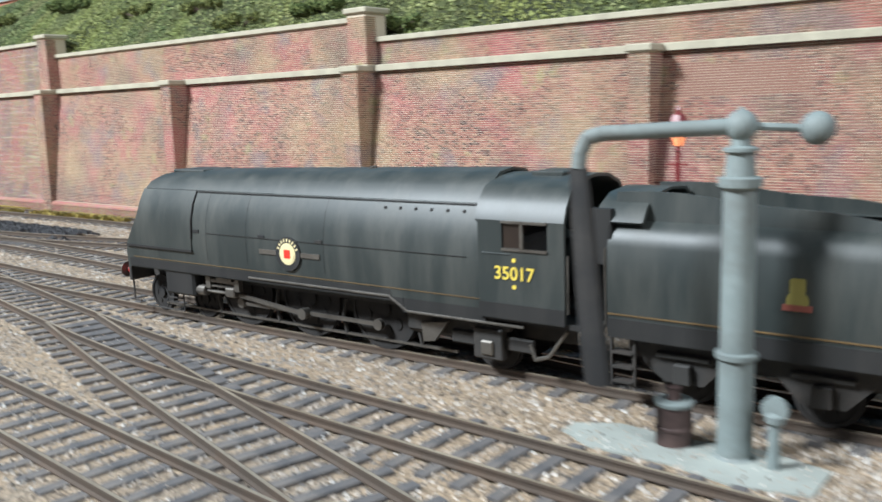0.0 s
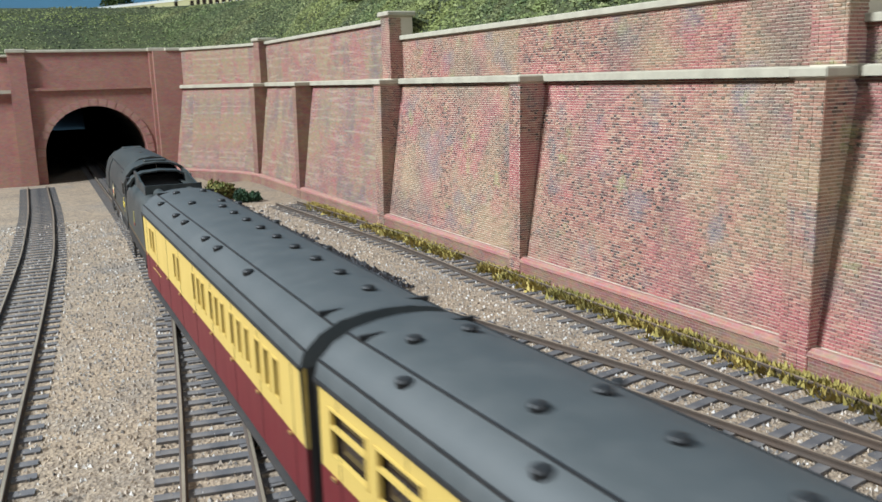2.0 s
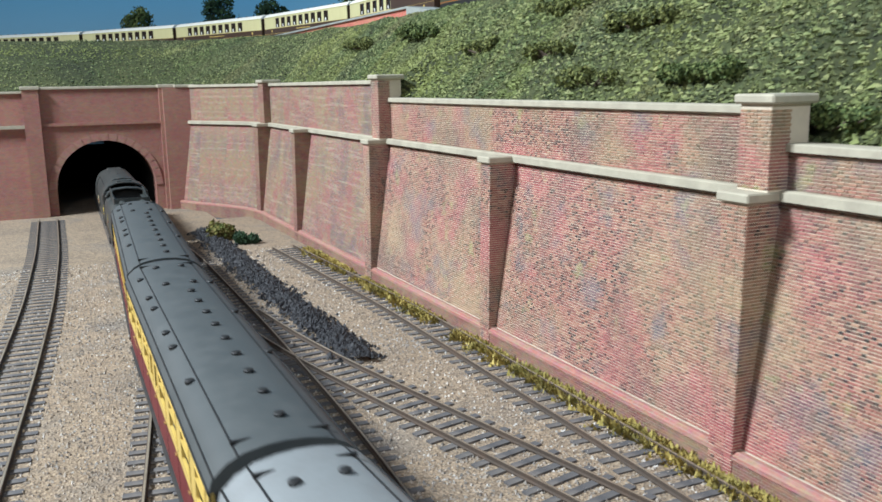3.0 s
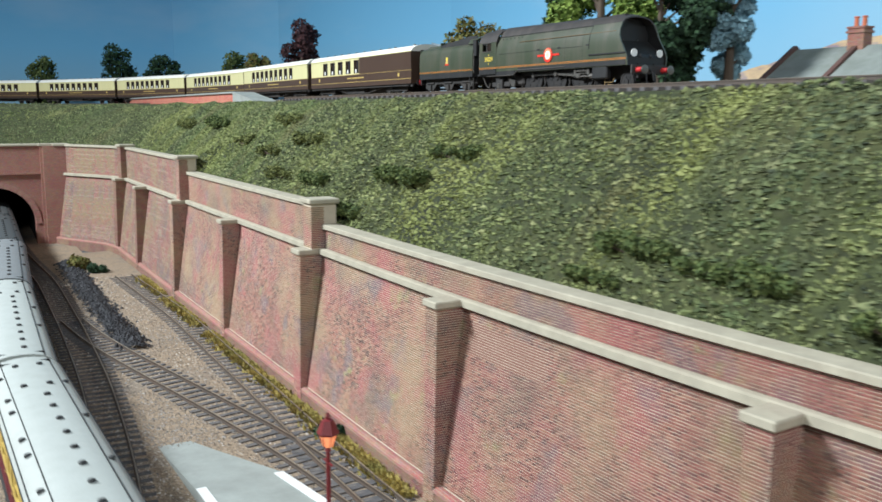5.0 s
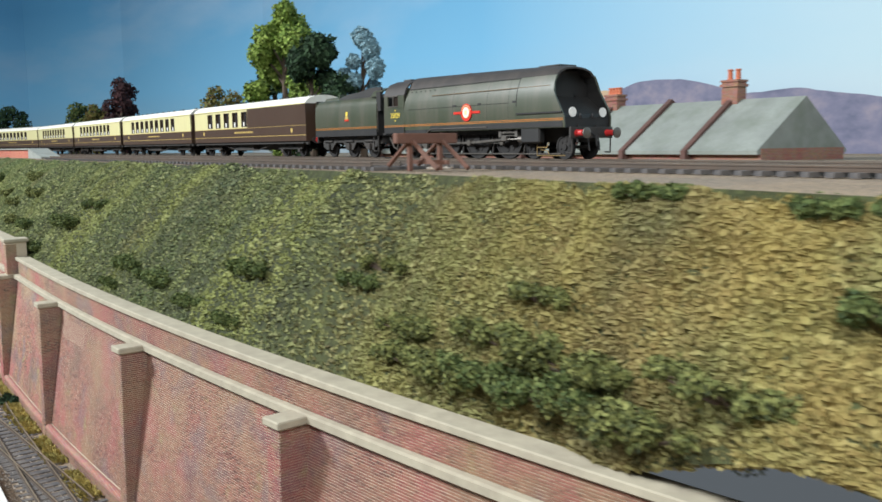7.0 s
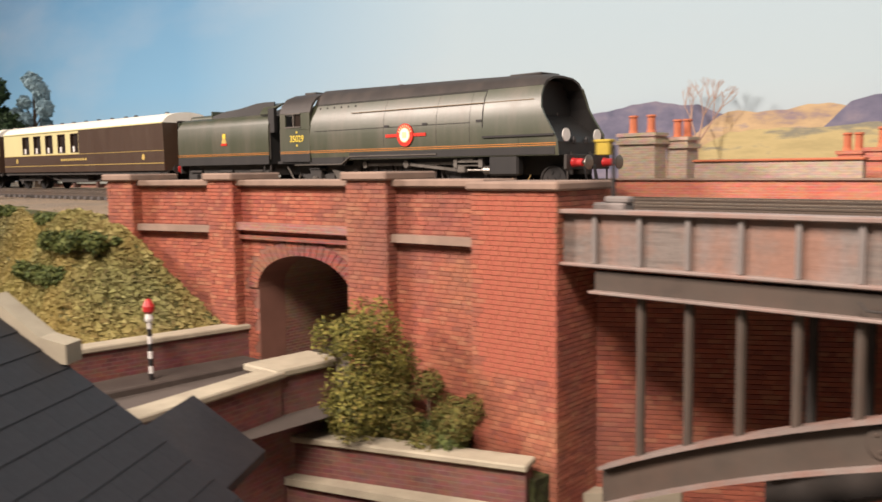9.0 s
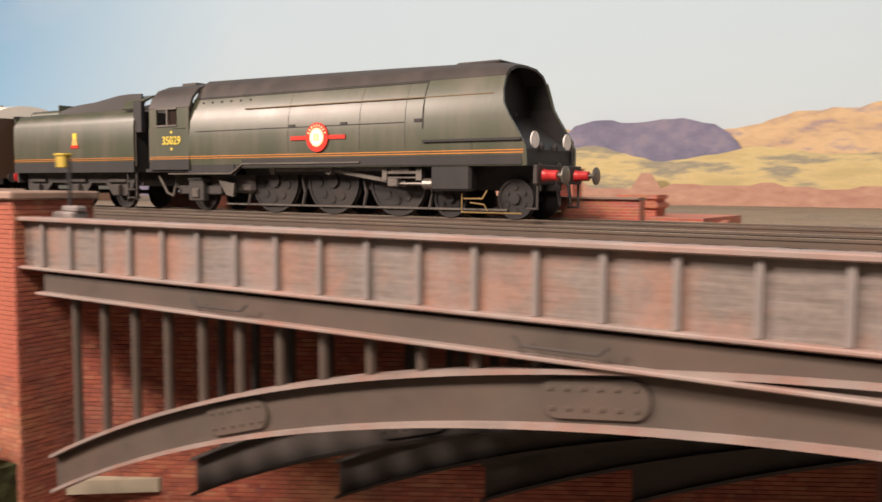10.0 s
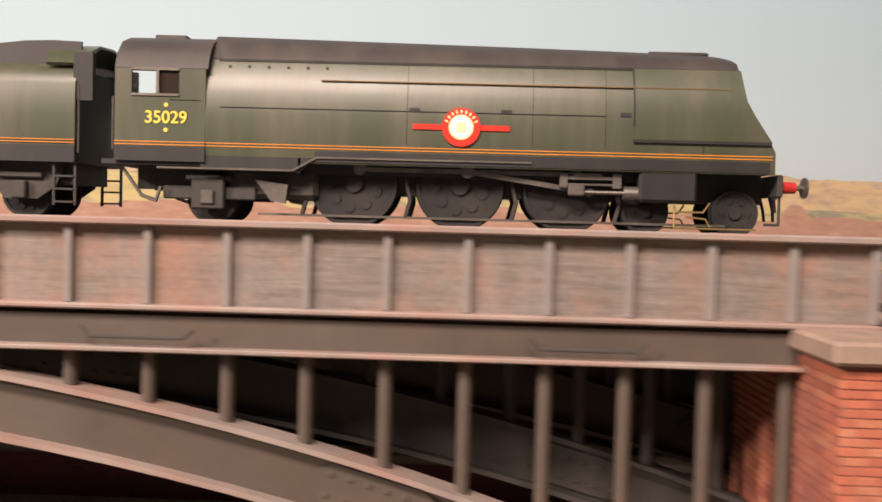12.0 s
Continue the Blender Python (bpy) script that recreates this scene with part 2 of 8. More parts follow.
M["stones"] = island_mat("stones", [(0.0, (0.06, 0.055, 0.05)), (0.3, (0.32, 0.255, 0.19)), (0.75, (0.53, 0.44, 0.34)), (1.0, (0.7, 0.68, 0.64))], patch=(0.12, (0.27, 0.265, 0.26)))
def bank_mat(name, stops, rough=0.95):
    """Scatter on the bank: bits of green, with pale and dark runs down the slope, and dry ochre stuff towards the bridge."""
    m, nt, b = material(name)
    v = coords(nt)
    col = ramp(nt, node(nt, "ShaderNodeNewGeometry").outputs["Random Per Island"], stops)
    for k, (scale, lo, hi, strength, c, blend) in enumerate(((0.2, 0.5, 0.62, 0.75, (0.27, 0.29, 0.075), "MIX"), (0.26, 0.52, 0.62, 0.62, (0.07, 0.082, 0.055), "MIX"),
                                                             (0.13, 0.54, 0.66, 0.5, (0.08, 0.13, 0.038), "MIX"), (0.5, 0.58, 0.7, 0.6, (0.20, 0.165, 0.08), "MIX"))):
        mp = node(nt, "ShaderNodeMapping", [("Vector", v)])
        mp.inputs["Scale"].default_value = (1.0, 0.3, 0.22)
        mp.inputs["Rotation"].default_value = (0, 0, 0.4)
        mp.inputs["Location"].default_value = (31.0 * k, 5.0, 0)
        col = mix(nt, ramp(nt, noise_tex(nt, mp.outputs["Vector"], scale, 4, 0.62), [(lo - 0.03, (0, 0, 0)), (hi + 0.04, (strength,) * 3)]), col, mix(nt, 0.75, col, c, blend))
    sep = node(nt, "ShaderNodeSeparateXYZ", [("Vector", v)])
    dry = node(nt, "ShaderNodeMapRange", [("Value", sep.outputs["X"])])
    dry.inputs["From Min"].default_value, dry.inputs["From Max"].default_value = 12.0, 34.0
    patch = node(nt, "ShaderNodeMath", [(0, dry.outputs["Result"]), (1, ramp(nt, noise_tex(nt, v, 0.35, 4), [(0.3, (0.35, 0.35, 0.35)), (0.6, (1, 1, 1))]))], operation="MULTIPLY")
    col = mix(nt, patch.outputs["Value"], col, mix(nt, 0.62, col, (0.35, 0.24, 0.07)))
    nt.links.new(col, b.inputs["Base Color"])
    b.inputs["Roughness"].default_value = rough
    return m


M["tuft"] = bank_mat("tuft", [(0.0, (0.03, 0.04, 0.014)), (0.35, (0.085, 0.105, 0.036)), (0.8, (0.17, 0.195, 0.07)), (1.0, (0.28, 0.28, 0.13))])
M["scatter"] = bank_mat("scatter", [(0.0, (0.02, 0.028, 0.012)), (0.35, (0.088, 0.112, 0.044)), (0.75, (0.19, 0.22, 0.082)), (1.0, (0.28, 0.29, 0.13))])
M["dry_tuft"] = island_mat("dry_tuft", [(0.0, (0.16, 0.12, 0.035)), (0.5, (0.42, 0.32, 0.075)), (1.0, (0.52, 0.42, 0.13))], patch=(0.5, (0.14, 0.15, 0.04)))
M["leaf"] = island_mat("leaf", [(0.0, (0.03, 0.05, 0.014)), (0.5, (0.085, 0.12, 0.03)), (1.0, (0.17, 0.2, 0.06))])
M["leaf_bright"] = island_mat("leaf_bright", [(0.0, (0.08, 0.14, 0.02)), (0.5, (0.2, 0.29, 0.045)), (1.0, (0.32, 0.40, 0.09))])
M["leaf_dark"] = island_mat("leaf_dark", [(0.0, (0.008, 0.022, 0.009)), (0.6, (0.02, 0.05, 0.018)), (1.0, (0.04, 0.08, 0.03))])
M["leaf_copper"] = island_mat("leaf_copper", [(0.0, (0.02, 0.008, 0.009)), (0.6, (0.045, 0.018, 0.02)), (1.0, (0.08, 0.03, 0.03))])
M["leaf_mixed"] = island_mat("leaf_mixed", [(0.0, (0.07, 0.05, 0.015)), (0.4, (0.16, 0.14, 0.03)), (0.7, (0.10, 0.13, 0.03)), (1.0, (0.24, 0.16, 0.05))])
M["leaf_yellow"] = island_mat("leaf_yellow", [(0.0, (0.04, 0.045, 0.012)), (0.4, (0.15, 0.15, 0.03)), (0.8, (0.26, 0.24, 0.05)), (1.0, (0.34, 0.26, 0.08))])
M["leaf_olive"] = island_mat("leaf_olive", [(0.0, (0.03, 0.04, 0.012)), (0.5, (0.13, 0.15, 0.04)), (1.0, (0.25, 0.26, 0.08))])


def laid_brick(name, stops, washes, rough=0.85, later=None):
    """Single bricks: a colour for each one, under broad washes of paint and soot in full-size metres."""
    m, nt, b = material(name)
    v = coords(nt)
    g = node(nt, "ShaderNodeNewGeometry")
    col = ramp(nt, g.outputs["Random Per Island"], stops)
    for k, (scale, lo, hi, strength, c) in enumerate(washes):
        mp = node(nt, "ShaderNodeMapping", [("Vector", v)])
        mp.inputs["Location"].default_value = (13.7 * k + 3.0, 7.1 * k, 4.3 * k)
        f = ramp(nt, noise_tex(nt, mp.outputs["Vector"], scale, 5, 0.62), [(lo, (0, 0, 0)), (hi, (strength, strength, strength))])
        col = mix(nt, f, col, c)
    if later:
        sep = node(nt, "ShaderNodeSeparateXYZ", [("Vector", v)])
        run = node(nt, "ShaderNodeMapRange", [("Value", sep.outputs["X"])])
        run.inputs["From Min"].default_value, run.inputs["From Max"].default_value = later[0], later[1]
        run.inputs["To Max"].default_value = later[2]
        col = mix(nt, run.outputs["Result"], col, later[3])
    fine = noise_tex(nt, v, 30.0, 3)
    col = mix(nt, 0.3, col, fine, "OVERLAY")
    nt.links.new(col, b.inputs["Base Color"])
    b.inputs["Roughness"].default_value = rough
    bump(nt, b, fine, 0.3, 0.01)
    return m


WALL_WASH = ((0.26, 0.42, 0.6, 0.62, (0.36, 0.27, 0.15)), (0.42, 0.5, 0.64, 0.6, (0.40, 0.11, 0.12)), (0.5, 0.54, 0.66, 0.6, (0.15, 0.135, 0.16)),
             (0.85, 0.6, 0.7, 0.65, (0.31, 0.32, 0.12)), (0.3, 0.5, 0.68, 0.6, (0.10, 0.082, 0.07)))
LATER = (-16.0, 4.0, 0.42, (0.17, 0.06, 0.045))  # the newer panels towards the road are a browner red
M["wall_stretcher"] = laid_brick("wall_stretcher", [(0.0, (0.10, 0.06, 0.05)), (0.25, (0.22, 0.095, 0.073)), (0.65, (0.30, 0.125, 0.092)), (1.0, (0.38, 0.23, 0.155))], WALL_WASH, later=LATER)
M["wall_header"] = laid_brick("wall_header", [(0.0, (0.02, 0.018, 0.02)), (0.25, (0.07, 0.045, 0.042)), (0.45, (0.26, 0.115, 0.09)), (1.0, (0.38, 0.18, 0.13))], WALL_WASH, later=LATER)
M["wall_mortar"] = plain("wall_mortar", (0.60, 0.52, 0.40), 0.9, vary=0.25, coarse=0.5, dirt=(0.4, 0.33, 0.25))
M["bridge_laid"] = laid_brick("bridge_laid", [(0.0, (0.26, 0.075, 0.052)), (0.3, (0.36, 0.105, 0.066)), (0.7, (0.42, 0.12, 0.07)), (1.0, (0.42, 0.17, 0.10))],
                              ((0.4, 0.5, 0.68, 0.45, (0.37, 0.21, 0.11)), (0.6, 0.55, 0.68, 0.35, (0.40, 0.07, 0.06)), (0.5, 0.53, 0.68, 0.5, (0.20, 0.08, 0.07)), (1.1, 0.66, 0.73, 0.4, (0.24, 0.17, 0.25)), (0.22, 0.5, 0.7, 0.5, (0.15, 0.085, 0.065))))
M["bridge_mortar"] = plain("bridge_mortar", (0.235, 0.11, 0.08), 0.9, vary=0.3, coarse=0.5)
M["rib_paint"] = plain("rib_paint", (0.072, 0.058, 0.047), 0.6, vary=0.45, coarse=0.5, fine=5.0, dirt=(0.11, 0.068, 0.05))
M["asphalt"] = plain("asphalt", (0.075, 0.06, 0.052), 0.9, vary=0.3, coarse=0.9, dirt=(0.12, 0.1, 0.085))
M["bark"] = plain("bark", (0.09, 0.065, 0.045), 0.9)

# ---- building helpers ----
def uv_metres(bm):
    """UVs in full-size metres: along the wall and up it; flat faces by x and y."""
    layer = bm.loops.layers.uv.verify()
    for f in bm.faces:
        n = f.normal
        if abs(n.z) > 0.75:
            for l in f.loops:
                l[layer].uv = (l.vert.co.x, l.vert.co.y)
        else:
            t = Vector((-n.y, n.x, 0))
            t = t.normalized() if t.length > 1e-6 else Vector((1, 0, 0))
            if abs(t.x) > 0.7 and t.x < 0 or abs(t.x) <= 0.7 and t.y < 0:
                t = -t
            for l in f.loops:
                l[layer].uv = (l.vert.co.dot(t), l.vert.co.z)


def part(name, bm, mat, parent=None, label="", m=None, smooth=False, sharp=35):
    """Links a bmesh, built in full-size metres, as one mesh object."""
    bm.normal_update()
    uv_metres(bm)
    bm.transform(Matrix.Scale(S, 4))
    me = bpy.data.meshes.new(name)
    bm.to_mesh(me)
    bm.free()
    me.materials.append(mat)
    if smooth:
        me.shade_smooth()
        me.set_sharp_from_angle(angle=radians(sharp))
    ob = new(name, me)
    if parent:
        ob.parent = parent
    if m is not None:
        ob.matrix_basis = m
    if label:
        ob["label"] = label
    return ob


def mesh_part(name, verts, faces, mat, parent=None, label="", smooth=False):
    me = bpy.data.meshes.new(name)
    me.from_pydata([(x * S, y * S, z * S) for x, y, z in verts], [], faces)
    me.materials.append(mat)
    if smooth:
        me.shade_smooth()
    ob = new(name, me)
    if parent:
        ob.parent = parent
    if label:
        ob["label"] = label
    return ob


def again(ob, m, parent=None):
    """Another object on the same mesh."""
    o = ob.copy()
    scene.collection.objects.link(o)
    o.parent = parent if parent else ob.parent
    o.matrix_basis = m
    return o


def empty(name, m=None, **tags):
    ob = new(name)
    ob.empty_display_size = 0.01
    if m is not None:
        ob.matrix_basis = m
    return tagged(ob, **tags)


def box(bm, x0, x1, y0, y1, z0, z1, bevel=0.0):
    r = bmesh.ops.create_cube(bm, size=1, matrix=Matrix.LocRotScale(((x0 + x1) / 2, (y0 + y1) / 2, (z0 + z1) / 2), None, (abs(x1 - x0), abs(y1 - y0), abs(z1 - z0))))
    if bevel:
        es = list({e for v in r["verts"] for e in v.link_edges})
        bmesh.ops.bevel(bm, geom=es, offset=bevel, segments=1, affect="EDGES")
    return bm


def boxes(*rows, bevel=0.0):
    bm = bmesh.new()
    for r in rows:
        box(bm, *r, bevel=bevel)
    return bm


def cyl(bm, p0, p1, r0, r1=None, n=12, caps=True):
    a, b = Vector(p0), Vector(p1)
    d = b - a
    q = d.to_track_quat("Z", "Y").to_matrix().to_4x4()
    bmesh.ops.create_cone(bm, cap_ends=caps, segments=n, radius1=r0, radius2=r0 if r1 is None else r1, depth=d.length, matrix=Matrix.Translation((a + b) / 2) @ q)
    return bm


def lathe(bm, prof, n=16, cx=0, cy=0):
    """Turns a profile of (radius, height) round the upright axis."""
    rings = [[bm.verts.new((cx + r * math.cos(2 * math.pi * k / n), cy + r * math.sin(2 * math.pi * k / n), z)) for k in range(n)] for r, z in prof]
    for a, b in zip(rings, rings[1:]):
        for k in range(n):
            bm.faces.new((a[k], a[(k + 1) % n], b[(k + 1) % n], b[k]))
    bm.faces.new(rings[0][::-1])
    bm.faces.new(rings[-1])
    return bm


def loft(bm, sections, close=False, caps=True):
    """Joins sections, lists of points of equal count, by quads."""
    rows = [[bm.verts.new(p) for p in s] for s in sections]
    n = len(rows[0])
    for a, b in zip(rows, rows[1:]):
        for k in range(n if close else n - 1):
            bm.faces.new((a[k], a[(k + 1) % n], b[(k + 1) % n], b[k]))
    if caps and close:
        bm.faces.new(rows[0][::-1])
        bm.faces.new(rows[-1])
    bmesh.ops.recalc_face_normals(bm, faces=bm.faces)
    return bm


def tube(bm, pts, r, n=8):
    for a, b in zip(pts, pts[1:]):
        cyl(bm, a, b, r, n=n)
    for q in pts[1:-1]:
        bmesh.ops.create_icosphere(bm, subdivisions=1, radius=r * 1.03, matrix=Matrix.Translation(q))
    return bm


def along(pts):
    """A path through points: a function of the length along it that gives place and heading."""
    pts = np.array(pts, float)
    seg = np.hypot(*np.diff(pts, axis=0).T)
    cum = np.concatenate([[0], np.cumsum(seg)])

    def where(s):
        q = np.array([np.interp(s, cum, pts[:, 0]), np.interp(s, cum, pts[:, 1])])
        u = np.array([np.interp(s + 0.4, cum, pts[:, 0]), np.interp(s + 0.4, cum, pts[:, 1])]) - np.array([np.interp(s - 0.4, cum, pts[:, 0]), np.interp(s - 0.4, cum, pts[:, 1])])
        return q, math.atan2(u[1], u[0])
    where.length = cum[-1]
    where.cum, where.pts = cum, pts
    return where


def smooth_line(knots, step=1.0):
    """A smooth curve y(x) through knots."""
    k = np.array(sorted(knots), float)
    xs = np.arange(k[0, 0], k[-1, 0] + step / 2, step)
    ys = np.interp(xs, k[:, 0], k[:, 1])
    w = np.hanning(15)
    w /= w.sum()
    pad = np.concatenate([ys[0] + (ys[0] - ys[7:0:-1]), ys, ys[-1] + (ys[-1] - ys[-2:-9:-1])])
    return list(zip(xs, np.convolve(pad, w, "valid")))
# ---- ground and baseboards ----
BED = 0.085  # the ballast lies up to the sleepers' shoulders
bm = bmesh.new()
for x0 in range(-180, 300, 12):
    for y0 in range(-90, 28, 12):
        if y0 + 12 > 22 and x0 < -78:
            continue
        vs = [bm.verts.new((x, y, BED)) for x, y in ((x0, y0), (x0 + 12, y0), (x0 + 12, min(y0 + 12, 24)), (x0, min(y0 + 12, 24)))]
        bm.faces.new(vs)
bmesh.ops.remove_doubles(bm, verts=bm.verts, dist=0.01)
ground = tagged(part("ground", bm, M["ballast"]), "sandy brown stone ballast over the model railway's lower baseboard", "ground", kind="structure")

# ---- long retaining wall: upright buttress fronts, a battered face, a stone string course and a stepped coping ----
STRING = 7.3


def wall_y(x):
    return 20.9 + (0.0017 * (x + 13) ** 2 if x > -13 else 0.0)


WALL = [(-80.6, 16.2), (-78.2, 17.2), (-75.5, 18.8), (-72.5, 20.3), (-70, 20.95)] + [(x, wall_y(x)) for x in np.arange(-66.8, 39.9, 3.2)]
wall_at = along(WALL)


def wall_s(x):
    return float(np.interp(x, wall_at.pts[:, 0], wall_at.cum))


def wall_top(x):
    return 10.4 if x < -46 else 9.5 if x < -20.2 else 8.6


def wall_strip(s0, s1, rows, step=1.6):
    """A strip of wall over a stretch, from a closed list of (set back, height)."""
    n = max(2, int(math.ceil((s1 - s0) / step)) + 1)
    secs = []
    for s in np.linspace(s0, s1, n):
        (x, y), a = wall_at(s)
        nx, ny = -math.sin(a), math.cos(a)
        secs.append([(x + nx * d, y + ny * d, z) for d, z in rows])
    return loft(bmesh.new(), secs, close=True)


retaining_wall = empty("wall_retaining", label="long weathered red brick retaining wall with buttresses and stone courses", category="wall", kind="structure")
BUTTRESS = [-70, -59.6, -46, -33.1, -20.15, -7.25, 6.15, 19.0, 31.6]
LAID_S = wall_s(-46)  # from here on the bricks are laid one by one
cuts = [wall_s(x) for x in (-80.6, -46, -20.15, 39.8)]
for s0, s1, top in zip(cuts, cuts[1:], (10.4, 9.5, 8.6)):
    part("brick_face", wall_strip(s0, s1, [(0.05, -0.3), (1.15, STRING), (2.3, STRING), (2.3, -0.3)]), M["wall_mortar" if s0 > LAID_S - 0.1 else "wall_brick"], retaining_wall)
    part("parapet", wall_strip(s0, s1, [(1.2, STRING), (1.2, top - 0.2), (1.75, top - 0.2), (1.75, STRING)]), M["wall_mortar" if s0 > LAID_S - 0.1 else "wall_brick"], retaining_wall)
    part("coping", wall_strip(s0, s1, [(1.05, top - 0.2), (1.05, top - 0.03), (1.1, top), (1.85, top), (1.9, top - 0.03), (1.9, top - 0.2)]), M["stone"], retaining_wall, "pale stone coping")
    part("string_course", wall_strip(s0, s1, [(0.9, STRING - 0.1), (0.9, STRING + 0.12), (1.0, STRING + 0.16), (1.2, STRING + 0.16), (1.2, STRING - 0.1)]), M["stone"], retaining_wall, "pale stone string course")
    part("plinth", wall_strip(s0, s1, [(-0.1, -0.3), (-0.08, 0.62), (0.14, 0.62), (0.14, -0.3)]), M["pier_brick"], retaining_wall)
    part("plinth_course", wall_strip(s0, s1, [(-0.12, 0.62), (-0.1, 0.72), (0.02, 0.82), (0.16, 0.82), (0.16, 0.62)]), M["plinth_brick"], retaining_wall, "pink sloping brick plinth course")


def buttress(x, tall, top):
    (bx, by), a = wall_at(wall_s(x))
    m = at(bx, by, 0, 0, 0, math.degrees(a))
    w = 0.42 if tall else 0.35
    mat = M["wall_mortar"] if x > -46.5 else M["pier_brick"]
    bm = bmesh.new()
    loft(bm, [[(-w, -0.12, -0.2), (w, -0.12, -0.2), (w, 0.3, -0.2), (-w, 0.3, -0.2)],
              [(-w, 0.0, STRING - 0.12), (w, 0.0, STRING - 0.12), (w, 1.3, STRING - 0.12), (-w, 1.3, STRING - 0.12)]], close=True)
    part("buttress", bm, mat, retaining_wall, m=m)
    part("buttress_cap", boxes((-w - 0.13, w + 0.13, -0.12, 1.25, STRING - 0.12, STRING + 0.13), bevel=0.04), M["stone"], retaining_wall, m=m)
    if tall:
        part("pier", boxes((-0.5, 0.5, 0.55, 1.8, STRING + 0.1, top)), mat, retaining_wall, m=m)
        part("pier_cap", boxes((-0.66, 0.66, 0.42, 1.95, top, top + 0.24), bevel=0.05), M["stone"], retaining_wall, m=m)


for k, bx in enumerate(BUTTRESS):
    tall = k in (0, 2, 4)
    buttress(bx, tall, 10.42 if k == 0 else 10.42 if k == 2 else 9.55)

# ---- tunnel portal in the end wall ----
portal = empty("wall_portal", label="red brick tunnel portal with a round arch and stone courses", category="tunnel portal", kind="structure")
PX, PY0, PY1, PCY = -80.6, 5.2, 16.6, 10.9
ARCH_R, SPRING = 3.85, 2.2


def arch_wall(half, z1, y_from, y_to, thick, ring=None, rise=None, spring=SPRING, z0=-0.2, steps=20):
    """A wall in the y-z plane, face at x = 0, with an arched opening centred on y = 0."""
    rise = rise or half
    bm = bmesh.new()
    for xx, flip in ((0.0, False), (-thick, True)):
        arc = [(-half, z0), (-half, spring)] + [(-half * math.cos(math.pi * k / steps), spring + rise * math.sin(math.pi * k / steps)) for k in range(1, steps)] + [(half, spring), (half, z0)]
        ups = [(y_from, z0), (y_from, spring)] + [(y, z1) for y in np.linspace(y_from, y_to, steps + 1)[1:-1]] + [(y_to, spring), (y_to, z0)]
        a = [bm.verts.new((xx, y, z)) for y, z in arc]
        u = [bm.verts.new((xx, y, z)) for y, z in ups]
        c0, c1 = bm.verts.new((xx, y_from, z1)), bm.verts.new((xx, y_to, z1))
        for i in range(len(a) - 1):
            q = [u[i], u[i + 1], a[i + 1], a[i]]
            if i == 1:
                bm.faces.new([u[1], c0, u[2], a[2], a[1]])
            elif i == len(a) - 3:
                bm.faces.new([u[i], c1, u[i + 1], a[i + 1], a[i]])
            else:
                bm.faces.new(q)
        if not flip:
            front = (a, c0, c1)
        else:
            for i in range(len(a) - 1):
                bm.faces.new((front[0][i], front[0][i + 1], a[i + 1], a[i]))
            bm.faces.new((front[1], front[2], c1, c0))
    bmesh.ops.recalc_face_normals(bm, faces=bm.faces)
    return bm


part("portal_wall", arch_wall(ARCH_R, 10.2, PY0 - PCY, PY1 - PCY, 1.6), M["portal_brick"], portal, m=at(PX, PCY, 0))
bm = bmesh.new()
for k in range(19):
    a0, a1 = math.pi * k / 19, math.pi * (k + 0.9) / 19
    pts = [(r * math.cos(a), SPRING + r * math.sin(a)) for a, r in ((a0, ARCH_R), (a1, ARCH_R), (a1, ARCH_R + 0.55), (a0, ARCH_R + 0.55))]
    loft(bm, [[(0.0, y, z) for y, z in pts], [(0.09, y, z) for y, z in pts]], close=True)
part("arch_ring", bm, M["plinth_brick"], portal, "ring of arch bricks", m=at(PX, PCY, 0))
part("coping", boxes((PX - 1.7, PX + 0.15, PY0, PY1, 10.2, 10.42), bevel=0.04), M["stone"], portal)
part("string_course", boxes((PX, PX + 0.2, PY0, PY1, STRING, STRING + 0.25)), M["portal_brick"], portal)
for y in (PY0 + 0.55, PY1 - 0.55):
    part("pilaster", boxes((PX - 0.1, PX + 0.4, y - 0.6, y + 0.6, -0.2, 10.2)), M["portal_brick"], portal)
    part("pilaster_cap", boxes((PX - 0.15, PX + 0.5, y - 0.7, y + 0.7, 10.2, 10.48), bevel=0.04), M["stone"], portal)
part("return_pier", boxes((PX - 1.6, PX + 0.9, PY1 - 0.9, PY1 + 1.6, -0.2, 10.2)), M["portal_brick"], portal)
part("return_cap", boxes((PX - 1.7, PX + 1.0, PY1 + 0.05, PY1 + 1.7, 10.2, 10.44), bevel=0.04), M["stone"], portal)
bm = bmesh.new()
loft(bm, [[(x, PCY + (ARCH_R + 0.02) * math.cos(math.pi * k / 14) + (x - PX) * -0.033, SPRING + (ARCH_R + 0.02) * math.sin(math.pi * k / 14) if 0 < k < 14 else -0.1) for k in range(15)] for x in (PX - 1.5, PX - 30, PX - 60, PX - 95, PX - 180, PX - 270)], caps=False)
tunnel_lining = tagged(part("wall_tunnel_lining", bm, M["dark_bore"]), "near-black tunnel lining behind the portal", "tunnel", kind="structure")
end_wall = empty("wall_end", label="battered grey-red brick end wall beside the tunnel", category="wall", kind="structure")
part("brick_face", loft(bmesh.new(), [[(PX + 0.3, y, -0.2), (PX - 0.5, y, 9.9), (PX - 1.5, y, 9.9), (PX - 1.5, y, -0.2)] for y in (PY0, -70)], close=True), M["portal_brick"], end_wall)
part("coping", boxes((PX - 1.6, PX - 0.3, -70, PY0, 9.9, 10.1), bevel=0.04), M["stone"], end_wall)
part("string_course", boxes((PX - 0.2, PX + 0.1, -70, PY0, STRING - 0.1, STRING + 0.15)), M["stone"], end_wall)

